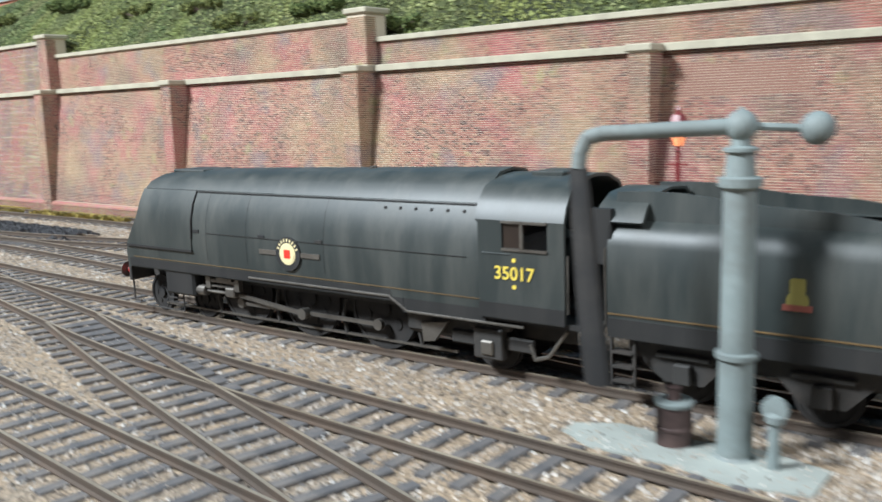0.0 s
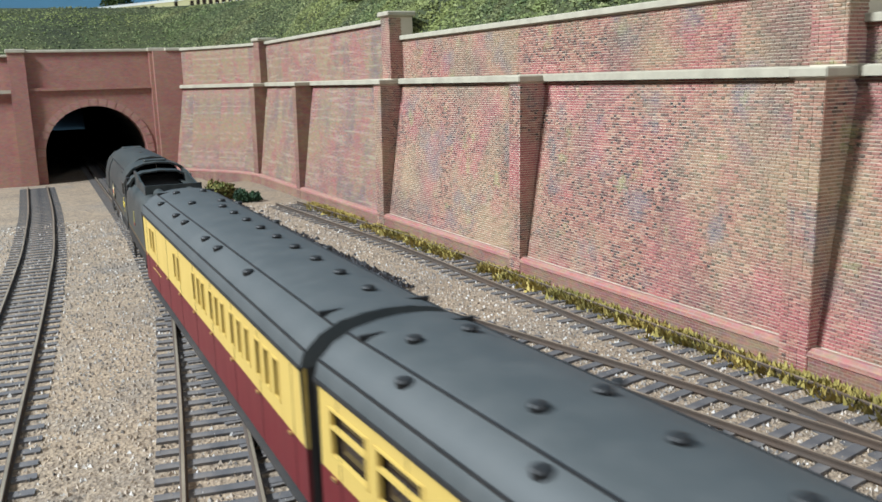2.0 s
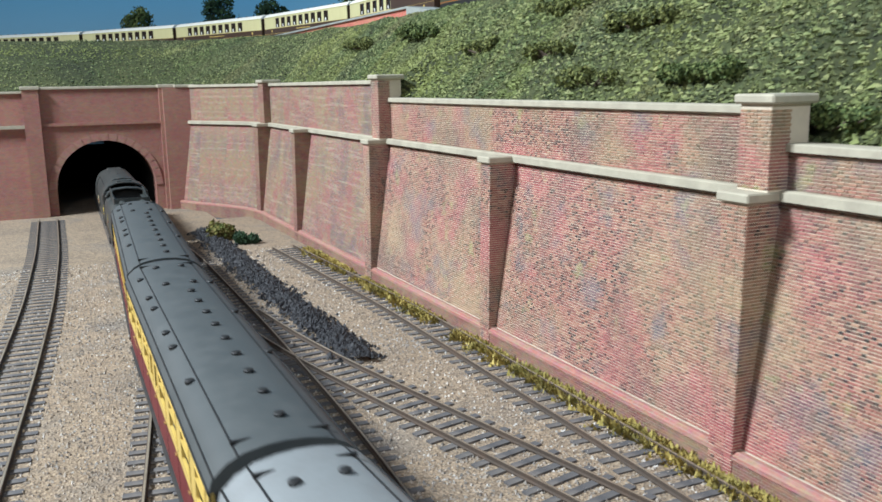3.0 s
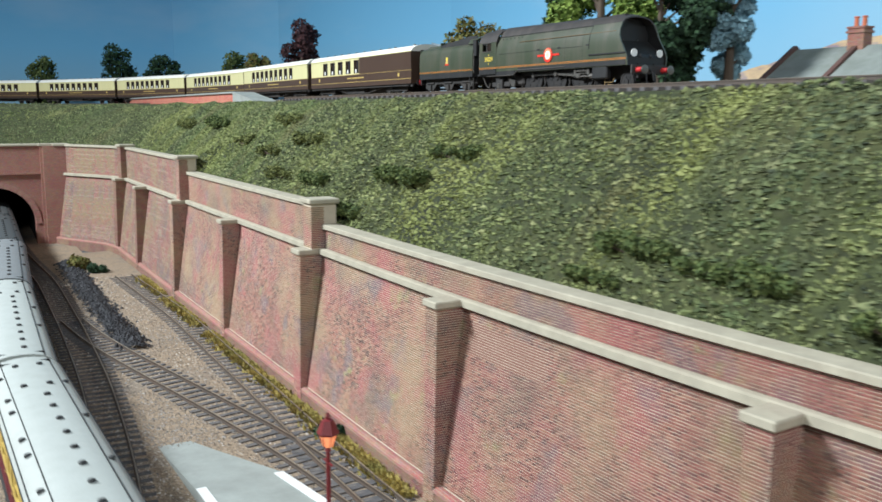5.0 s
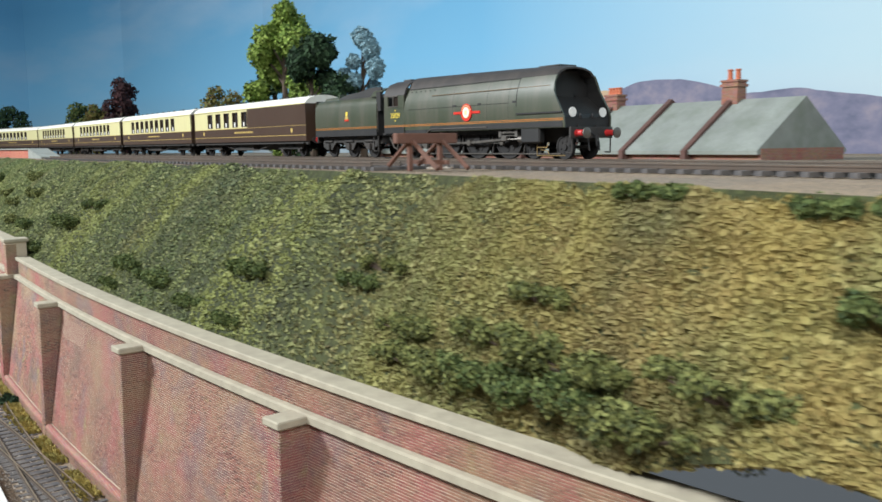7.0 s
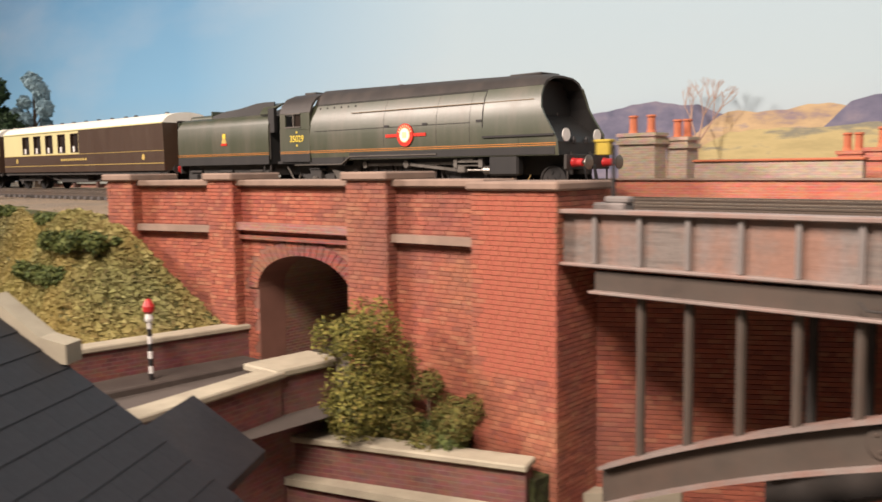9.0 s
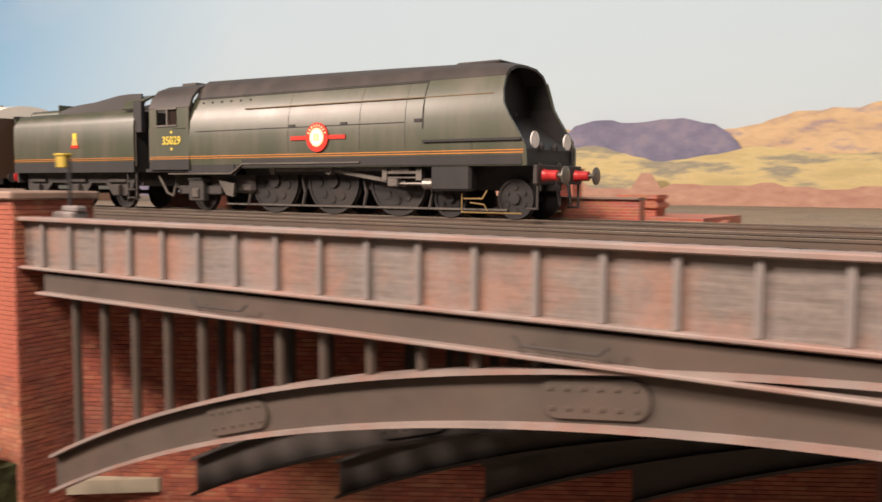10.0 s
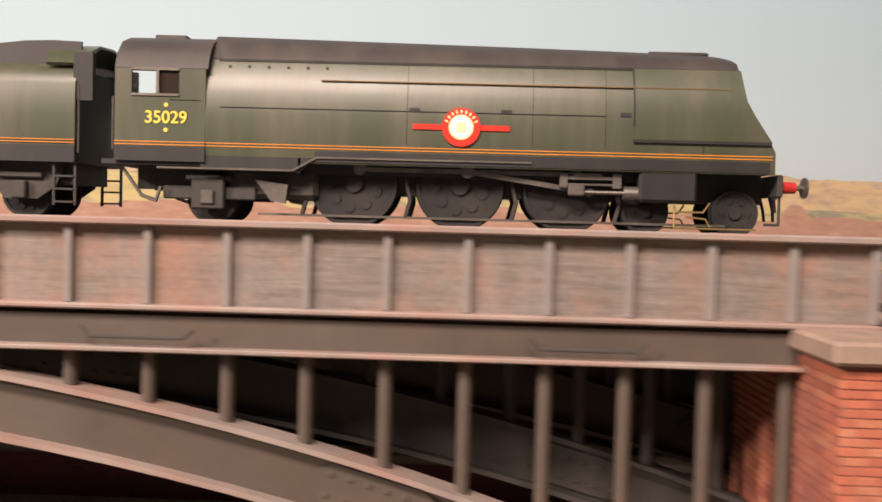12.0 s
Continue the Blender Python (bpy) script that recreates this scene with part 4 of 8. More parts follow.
def girder_line(y, front):
    global stiff_first
    g = part("plate_girder", boxes((GX0, GX1 - 0.3, y + 0.05, y + 0.2, 14.05, 15.0)), M["girder"], bridge)
    part("top_flange", boxes((GX0 - 0.05, GX1 - 0.3, y - 0.12, y + 0.3, 14.97, 15.06), bevel=0.02), M["girder_edge"], bridge)
    part("bottom_flange", boxes((GX0 - 0.05, GX1 - 0.3, y - 0.12, y + 0.3, 13.98, 14.05), bevel=0.02), M["girder_edge"], bridge)
    if front:
        for k in range(39):
            m = at(GX0 + k * PITCH, y, 0)
            if stiff_first is None:
                stiff_first = part("stiffener", boxes((-0.045, 0.045, -0.03, 0.06, 14.05, 14.97), bevel=0.01), M["stiffener"], bridge, m=m)
            else:
                again(stiff_first, m)


girder_line(28.68, True)
CROWN, SPAN = 71.15, 17.1


def rib_top(x):
    u = (x - CROWN) / SPAN
    return 13.72 - 3.55 * (abs(u) ** 2.0) * (0.86 + 0.14 * u * u)


def rib(y, shift, tone):
    global strut_first
    xs = np.linspace(CROWN - SPAN, CROWN + SPAN, 49)
    web, fl1, fl2 = [], [], []
    for x in xs:
        z = rib_top(x)
        h = 0.72
        X = x + shift
        web.append([(X, y - 0.04, z), (X, y + 0.04, z), (X, y + 0.04, z - h), (X, y - 0.04, z - h)])
        fl1.append([(X, y - 0.2, z + 0.04), (X, y + 0.2, z + 0.04), (X, y + 0.2, z - 0.03), (X, y - 0.2, z - 0.03)])
        fl2.append([(X, y - 0.2, z - h + 0.03), (X, y + 0.2, z - h + 0.03), (X, y + 0.2, z - h - 0.04), (X, y - 0.2, z - h - 0.04)])
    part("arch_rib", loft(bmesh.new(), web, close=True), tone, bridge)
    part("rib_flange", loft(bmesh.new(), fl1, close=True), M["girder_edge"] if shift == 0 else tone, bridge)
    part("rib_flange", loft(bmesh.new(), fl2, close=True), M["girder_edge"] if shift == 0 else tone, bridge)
    for k in range(1, 38):
        x = GX0 + k * PITCH
        if abs(x - CROWN) > SPAN - 0.3:
            continue
        z = rib_top(x)
        if 13.52 - z < 0.12:
            continue
        bm = bmesh.new()
        cyl(bm, (0, 0, z), (0, 0, 13.55), 0.085, n=10)
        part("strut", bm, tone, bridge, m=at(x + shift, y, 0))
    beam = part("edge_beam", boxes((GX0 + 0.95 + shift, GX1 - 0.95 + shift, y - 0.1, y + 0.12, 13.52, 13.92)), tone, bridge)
    part("beam_flange", boxes((GX0 + 0.9 + shift, GX1 - 0.9 + shift, y - 0.28, y + 0.2, 13.5, 13.56), bevel=0.015), M["girder_edge"], bridge)
    for xp in (CROWN - 11.7, CROWN - 5.2, CROWN + 5.1, CROWN + 11.7):
        z = rib_top(xp) - 0.36
        tilt = math.degrees(math.atan2(rib_top(xp + 0.3) - rib_top(xp - 0.3), 0.6))
        bm = bmesh.new()
        pts = []
        for j in range(28):
            a = 2 * math.pi * j / 28
            cx = 0.5 if math.cos(a) > 0 else -0.5
            pts.append((cx + 0.26 * math.cos(a), 0.26 * math.sin(a)))
        loft(bm, [[(px, -0.05, pz) for px, pz in pts], [(px, -0.09, pz) for px, pz in pts]], close=True)
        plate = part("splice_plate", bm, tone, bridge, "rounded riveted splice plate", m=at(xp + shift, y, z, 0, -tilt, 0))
        for j in range(12):
            bm = bmesh.new()
            cyl(bm, (0, -0.085, 0), (0, -0.115, 0), 0.04, 0.025, n=7)
            part("rivet", bm, tone, plate, m=at(-0.58 + 0.232 * (j % 6), 0, 0.13 if j < 6 else -0.13))


# ribs behind the first take a darker paint that stands in for the deck's shade
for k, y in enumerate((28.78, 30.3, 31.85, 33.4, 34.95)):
    rib(y, k * 2.5, M["rib_paint"] if k == 0 else M["girder_shaded"])
for xh in (58.6, 64.9, 79.4, 84.6):
    part("drain_bracket", tube(bmesh.new(), [(xh, 28.52, 13.8), (xh + 0.12, 28.5, 13.68), (xh + 1.2, 28.5, 13.68), (xh + 1.32, 28.52, 13.78)], 0.022, 6), M["girder_shaded"], bridge)

# ---- road, its walls, the yard below ----
road_slab = tagged(part("road", loft(bmesh.new(), [[(42.9, y, z), (49.0, y, z)] for y, z in ((13, 10.6), (20, 10.68), (27, 10.75), (44, 10.75))], caps=False), M["road"]), "dusty grey-brown road leading under the arch", "road", kind="structure")
tagged(part("pavement", boxes((42.9, 44.1, 15, 28.2, 10.4, 10.9), bevel=0.04), M["asphalt"]), "narrow dark asphalt pavement with a kerb", "pavement", kind="structure")
road_walls = empty("wall_road", label="low red brick road wall with pale stone coping", category="wall", kind="structure")
for p0, p1, z0, z1 in (((42.95, 28.4), (42.4, 21.5), 7.0, 11.6), ((49.1, 20.6), (48.0, 25.6), 5.0, 11.55), ((47.9, 26.15), (52.9, 27.95), 6.0, 10.1)):
    n, m = straight_wall(road_walls, p0, p1, z0, z1, 0.45, M["road_brick"], setback=-0.22)
    part("coping", boxes((-0.05, n + 0.05, -0.32, 0.32, z1, z1 + 0.14), bevel=0.03), M["stone"], road_walls, m=m)
part("pier", boxes((47.15, 48.15, 25.6, 27.2, 6.0, 11.55)), M["road_brick"], road_walls)
part("pier_cap", boxes((47.05, 48.25, 25.5, 27.3, 11.55, 11.72), bevel=0.04), M["stone"], road_walls)
part("lower_wall", loft(bmesh.new(), [[(47.6, 25.6, z), (52.6, 27.2, z), (52.6, 27.7, z), (47.6, 26.2, z)] for z in (4.0, 9.25)], close=True), M["road_brick"], road_walls)
part("lower_coping", loft(bmesh.new(), [[(47.5, 25.45, z), (52.7, 27.1, z), (52.7, 27.8, z), (47.5, 26.2, z)] for z in (9.25, 9.4)], close=True), M["stone"], road_walls)
part("bed", loft(bmesh.new(), [[(47.9, 26.2, z), (53, 28.0, z), (53, 29, z), (47.9, 28.9, z)] for z in (7.0, 9.85)], close=True), M["grass"], road_walls)
bush(48.9, 27.3, 9.8, 1.15, M["leaf_yellow"], 205, "tall yellow-green bush in the bed below the abutment", n=16, leaf=0.055, count=17000, flat=2.3, stretch=0.6)
bush(50.3, 27.9, 9.8, 0.9, M["leaf_mixed"], 202, "russet and green bush beside the brick pier", n=12, leaf=0.05, count=13000, flat=1.5, stretch=1.2)
bush(50.3, 28.0, 9.9, 0.7, M["leaf"], 203, "low dark green bush in the bed below the abutment", n=10, leaf=0.05, count=11000, flat=0.6, stretch=1.4)
street = empty("wall_street", label="pink-red brick street wall seen beneath the bridge", category="wall", kind="structure")
part("brick_face", boxes((54, 110, 45, 45.8, 0, 7.6)), M["street_brick"], street)
part("coping", boxes((54, 110, 44.85, 46, 7.6, 7.85), bevel=0.04), M["stone"], street)
part("shop_wall", boxes((67, 120, 41.5, 42.1, 0, 7.0)), M["street_brick"], street)
part("shop_coping", boxes((67, 120, 41.4, 42.2, 7.0, 7.2), bevel=0.04), M["stone"], street)
# added wall that closes the gap under the deck, coloured as deep shade
part("back_wall", boxes((40, 140, 47.4, 48.2, 2, 14.4)), M["shade_brick"], street)
tagged(part("ground_street", boxes((40, 130, 30, 60, 3.6, 4.0), (53.3, 130, 24, 30, 3.6, 4.0)), M["road"]), "dark street surface below the girder bridge", "ground", kind="structure")
for k in range(9):
    bush(56 + 2.3 * k, 46.8, 7.2, 1.1, M["leaf_mixed"], 300 + k, "yellow-green hedge behind the street wall", n=5, leaf=0.24, count=500, stretch=1.3)

# slate roofed building beside the road
station = empty("station_building", label="station building with dark slate roof and pale ridge coping", category="building")
# its own frame: x along the ridge from the far gable, y down the slope that faces the road
STN = at(50.0, 19.5, 0, 0, 0, -54.7)


def slates(parent, length, run, ridge_z, fall, rows, per, side):
    """Overlapping slates, each row proud of the next."""
    step = math.hypot(run, fall) / rows
    tilt = math.degrees(math.atan2(fall, run))
    first = None
    for r in range(rows):
        y, z = run * r / rows, ridge_z - fall * r / rows
        x = -per / 2 if r % 2 else 0.0
        while x < length - 0.1:
            x0, x1 = max(x, 0.0), min(x + per * 0.997, length)
            m = (at(x0, y, z + 0.015) if side > 0 else at(x0 + (x1 - x0), -y, z + 0.015, 0, 0, 180)) @ pose(0, 0, 0, 2.0 - tilt, 0, 0) @ Matrix.Diagonal(((x1 - x0) / per, 1, 1, 1))
            if first is None:
                first = part("slate", boxes((0, per, 0, step * 1.12, 0, 0.05)), M["slate"], parent, m=m)
            else:
                again(first, m, parent)
            x += per


RL, RUN, FALL, RIDGE = 13.0, 4.4, 3.3, 13.9
roof = part("roof", loft(bmesh.new(), [[(x, -RUN, RIDGE - FALL - 0.05), (x, 0, RIDGE - 0.05), (x, RUN, RIDGE - FALL - 0.05), (x, RUN, RIDGE - FALL - 0.3), (x, -RUN, RIDGE - FALL - 0.3)] for x in (0, RL)], close=True), M["slate"], station, "dark slate roof", m=STN)
slates(roof, RL, RUN, RIDGE, FALL, 13, 0.62, 1)
slates(roof, RL, RUN, RIDGE, FALL, 13, 0.62, -1)
porch = part("porch_roof", loft(bmesh.new(), [[(x, 2.1, RIDGE - 2.1 * FALL / RUN + 0.02), (x, 3.25, RIDGE - 3.25 * FALL / RUN + 0.02), (x, 3.25, RIDGE - 3.25 * FALL / RUN - 0.12), (x, 2.1, RIDGE - 2.1 * FALL / RUN - 0.12)] for x in (-1.7, 0.02)], close=True), M["slate"], station, "dark slate porch roof", m=STN)
porch_slate = None
for r in range(4):
    for k in range(3):
        y = 2.1 + 0.28 * r
        m = STN @ at(-1.72 + 0.58 * k + (0.0 if r % 2 else 0.03), y, RIDGE - y * FALL / RUN + 0.05, 2.0 - math.degrees(math.atan2(FALL, RUN)), 0, 0)
        if porch_slate is None:
            porch_slate = part("slate", boxes((0, 0.57, 0, 0.4, 0, 0.035)), M["slate"], porch, m=m)
        else:
            again(porch_slate, m, porch)
part("wall", boxes((0.3, RL - 0.3, -RUN + 0.5, RUN - 0.5, 4.0, RIDGE - FALL - 0.25)), M["pier_brick"], station, m=STN)
part("gable", loft(bmesh.new(), [[(x, -RUN + 0.1, 10.3), (x, 0, RIDGE), (x, RUN - 0.1, 10.3)] for x in (-0.12, 0.12)], close=True), M["pier_brick"], station, m=STN)
part("gable_coping", loft(bmesh.new(), [[(x, -1.2, RIDGE - 0.55), (x, 0, RIDGE + 0.28), (x, 0.72, RIDGE - 0.3), (x, 1.1, RIDGE - 0.4), (x, 1.1, RIDGE - 0.68), (x, 0.65, RIDGE - 0.6), (x, 0, RIDGE - 0.05), (x, -1.2, RIDGE - 0.9)] for x in (-0.28, 0.12)], close=True), M["stone"], station, "pale stone gable coping", m=STN)
part("ridge_tiles", loft(bmesh.new(), [[(x, -0.14, RIDGE - 0.02), (x, 0, RIDGE + 0.09), (x, 0.14, RIDGE - 0.02)] for x in (0.12, RL)], close=True), M["slate"], station, m=STN)


# striped bollard with a red lamp by the road
M["white_paint"] = plain("white_paint", (0.75, 0.75, 0.72), 0.5)
M["red_paint"] = plain("red_paint", (0.55, 0.03, 0.03), 0.4)
bollard = empty("warning_post", label="black and white striped post with a red lamp", category="post")
for k in range(8):
    bm = bmesh.new()
    cyl(bm, (0, 0, 0.18 * k), (0, 0, 0.18 * (k + 1)), 0.055, n=12)
    part("band", bm, M["white_paint"] if k % 2 else M["black"], bollard)
bm = bmesh.new()
lathe(bm, [(0.09, 1.44), (0.1, 1.5), (0.07, 1.62)])
part("collar", bm, M["white_paint"], bollard)
bm = bmesh.new()
lathe(bm, [(0.06, 1.62), (0.13, 1.68), (0.14, 1.8), (0.07, 1.95), (0.02, 1.98)])
part("lamp", bm, M["red_paint"], bollard, "red lamp")
bollard.matrix_basis = at(43.75, 25.15, 10.88)
# ---- rolling stock ----
def painted(name, c, rough, dirt, amount=0.6, metal=0.0, coarse=0.35, coat=0.0):
    """Model paint: satin, with vertical dust streaks."""
    m, nt, b = material(name)
    v = coords(nt)
    mp = node(nt, "ShaderNodeMapping", [("Vector", v)])
    mp.inputs["Scale"].default_value = (1.0, 1.0, 0.18)
    st = noise_tex(nt, mp.outputs["Vector"], 1.4, 5, 0.65)
    f = noise_tex(nt, v, 22.0, 3)
    col = mix(nt, ramp(nt, st, [(0.42, (0, 0, 0)), (0.75, (amount, amount, amount))]), c, dirt)
    col = mix(nt, 0.12, col, f, "OVERLAY")
    nt.links.new(col, b.inputs["Base Color"])
    b.inputs["Metallic"].default_value = metal
    rr = node(nt, "ShaderNodeMapRange", [("Value", st)])
    rr.inputs["To Min"].default_value, rr.inputs["To Max"].default_value = rough, min(1, rough + 0.2)
    nt.links.new(rr.outputs["Result"], b.inputs["Roughness"])
    bump(nt, b, f, 0.06, 0.01)
    b.inputs["Coat Weight"].default_value, b.inputs["Coat Roughness"].default_value = coat, 0.4
    return m


M["green_satin"] = painted("green_satin", (0.045, 0.056, 0.03), 0.33, (0.115, 0.098, 0.072), 0.6, coat=0.5)
M["green_dull"] = painted("green_dull", (0.023, 0.029, 0.028), 0.4, (0.085, 0.085, 0.075), 0.6, coat=0.12)
M["roof_black"] = painted("roof_black", (0.038, 0.034, 0.032), 0.5, (0.085, 0.07, 0.06), 0.6)
M["black_dull"] = painted("black_dull", (0.013, 0.013, 0.013), 0.5, (0.036, 0.032, 0.029), 0.5)
M["orange_line"] = plain("orange_line", (0.55, 0.2, 0.03), 0.5, relief=0)
M["faded_line"] = plain("faded_line", (0.14, 0.085, 0.03), 0.6, relief=0)
M["faded_gold"] = plain("faded_gold", (0.27, 0.235, 0.06), 0.6, relief=0)
M["faded_red"] = plain("faded_red", (0.24, 0.07, 0.05), 0.6, relief=0)
M["yellow_paint"] = plain("yellow_paint", (0.75, 0.58, 0.08), 0.5, relief=0)
M["badge_red"] = plain("badge_red", (0.62, 0.035, 0.02), 0.35, relief=0)
M["badge_pale"] = plain("badge_pale", (0.72, 0.62, 0.35), 0.4, relief=0)
M["steel"] = plain("steel", (0.2, 0.185, 0.165), 0.4, 0.75, dirt=(0.06, 0.05, 0.042))
M["brass"] = plain("brass", (0.62, 0.44, 0.2), 0.3, 0.8, relief=0)
M["bright_steel"] = plain("bright_steel", (0.6, 0.58, 0.54), 0.22, 0.9, relief=0)
M["wheel"] = plain("wheel", (0.012, 0.011, 0.011), 0.75, dirt=(0.035, 0.029, 0.024))
M["white_disc"] = plain("white_disc", (0.8, 0.8, 0.76), 0.4, relief=0)
M["crimson"] = painted("crimson", (0.125, 0.008, 0.013), 0.4, (0.1, 0.02, 0.02), 0.4)
M["cream"] = painted("cream", (0.60, 0.43, 0.105), 0.34, (0.5, 0.35, 0.1), 0.4)
M["umber"] = painted("umber", (0.062, 0.036, 0.024), 0.28, (0.09, 0.06, 0.04), 0.4)
M["pale_cream"] = painted("pale_cream", (0.62, 0.58, 0.30), 0.35, (0.52, 0.45, 0.25), 0.4)
M["roof_grey"] = painted("roof_grey", (0.052, 0.058, 0.058), 0.52, (0.085, 0.088, 0.085), 0.5)
M["roof_white"] = painted("roof_white", (0.82, 0.8, 0.72), 0.5, (0.7, 0.66, 0.56), 0.5)
M["gold_line"] = plain("gold_line", (0.55, 0.4, 0.12), 0.4, relief=0)
m_, nt_, b_ = material("dark_glass")
b_.inputs["Base Color"].default_value = (0.03, 0.022, 0.018, 1)
b_.inputs["Roughness"].default_value = 0.08
b_.inputs["Specular IOR Level"].default_value = 0.2
M["glass"] = m_


def letters(text, size, mat, parent, m, name="number", depth=0.006):
    cu = bpy.data.curves.new(name, "FONT")
    cu.body, cu.size, cu.extrude, cu.align_x, cu.align_y = text, size * S, depth * S, "CENTER", "CENTER"
    cu.offset = 0.012 * size * S
    tmp = bpy.data.objects.new("tmp", cu)
    scene.collection.objects.link(tmp)
    me = bpy.data.meshes.new_from_object(tmp.evaluated_get(bpy.context.evaluated_depsgraph_get()))
    bpy.data.objects.remove(tmp)
    me.name = name
    me.materials.clear()
    me.materials.append(mat)
    ob = new(name, me)
    ob.parent, ob.matrix_basis = parent, m
    return ob


def wheel_mesh(r, spokes, tyre=0.07, width=0.13, disc=False):
    """A wheel in the x-z plane, outer face towards -y: flanged tyre, spokes or a perforated disc, boss."""
    bm = bmesh.new()
    n = 32
    prof = [(r - tyre, 0.0), (r, 0.0), (r, -0.1), (r + 0.03, -0.1), (r + 0.03, -width), (r - tyre, -width)]
    rings = [[bm.verts.new((q * math.cos(2 * math.pi * k / n), -d - 0.0, q * math.sin(2 * math.pi * k / n))) for k in range(n)] for q, d in prof]
    for a, b in zip(rings, rings[1:] + rings[:1]):
        for k in range(n):
            bm.faces.new((a[k], a[(k + 1) % n], b[(k + 1) % n], b[k]))
    cyl(bm, (0, -0.03, 0), (0, width, 0), 0.16 * r + 0.05, n=14)
    if disc:
        cyl(bm, (0, 0.025, 0), (0, 0.06, 0), r - tyre + 0.01, n=n)
        for k in range(spokes):
            a = 2 * math.pi * k / spokes
            cyl(bm, (0.55 * r * math.cos(a), 0.0, 0.55 * r * math.sin(a)), (0.55 * r * math.cos(a), 0.03, 0.55 * r * math.sin(a)), 0.13 * r, n=10)
    else:
        for k in range(spokes):
            a = 2 * math.pi * k / spokes
            d = Vector((math.cos(a), 0, math.sin(a)))
            cyl(bm, tuple(d * 0.1 * r + Vector((0, 0.05, 0))), tuple(d * (r - tyre * 0.5) + Vector((0, 0.05, 0))), 0.035, n=6)
    bmesh.ops.recalc_face_normals(bm, faces=bm.faces)
    return bm


SPIN = []  # wheels that turn: object, radius, place, hand


def wheelset(thing, x, r, spokes, disc=False, tone="wheel"):
    ax = bmesh.new()
    cyl(ax, (x, -0.62, r), (x, 0.62, r), 0.07, n=8)
    part("axle", ax, M["underframe"], thing)
    for side in (-1, 1):
        w = part("wheel", wheel_mesh(r, spokes, disc=disc), M[tone], thing, m=at(x, side * 0.74, r, 0, 0, 0 if side < 0 else 180))
        SPIN.append((w, r, (x, side * 0.74, r), 0 if side < 0 else 180))


BODY = [(1.32, 1.30), (1.36, 1.75), (1.37, 2.25), (1.33, 2.75), (1.22, 3.15), (1.06, 3.46), (0.88, 3.69), (0.52, 3.87), (0.0, 3.92)]


def shell(secs_x, prof, thick=0.0, top_from=0, z_low=None):
    """Both sides and the roof as one skin over x stations."""
    secs = []
    for x in secs_x:
        right = [(x, -y, z) for y, z in prof]
        left = [(x, y, z) for y, z in prof[:-1]][::-1]
        secs.append(right + left)
    return loft(bmesh.new(), secs, close=True)


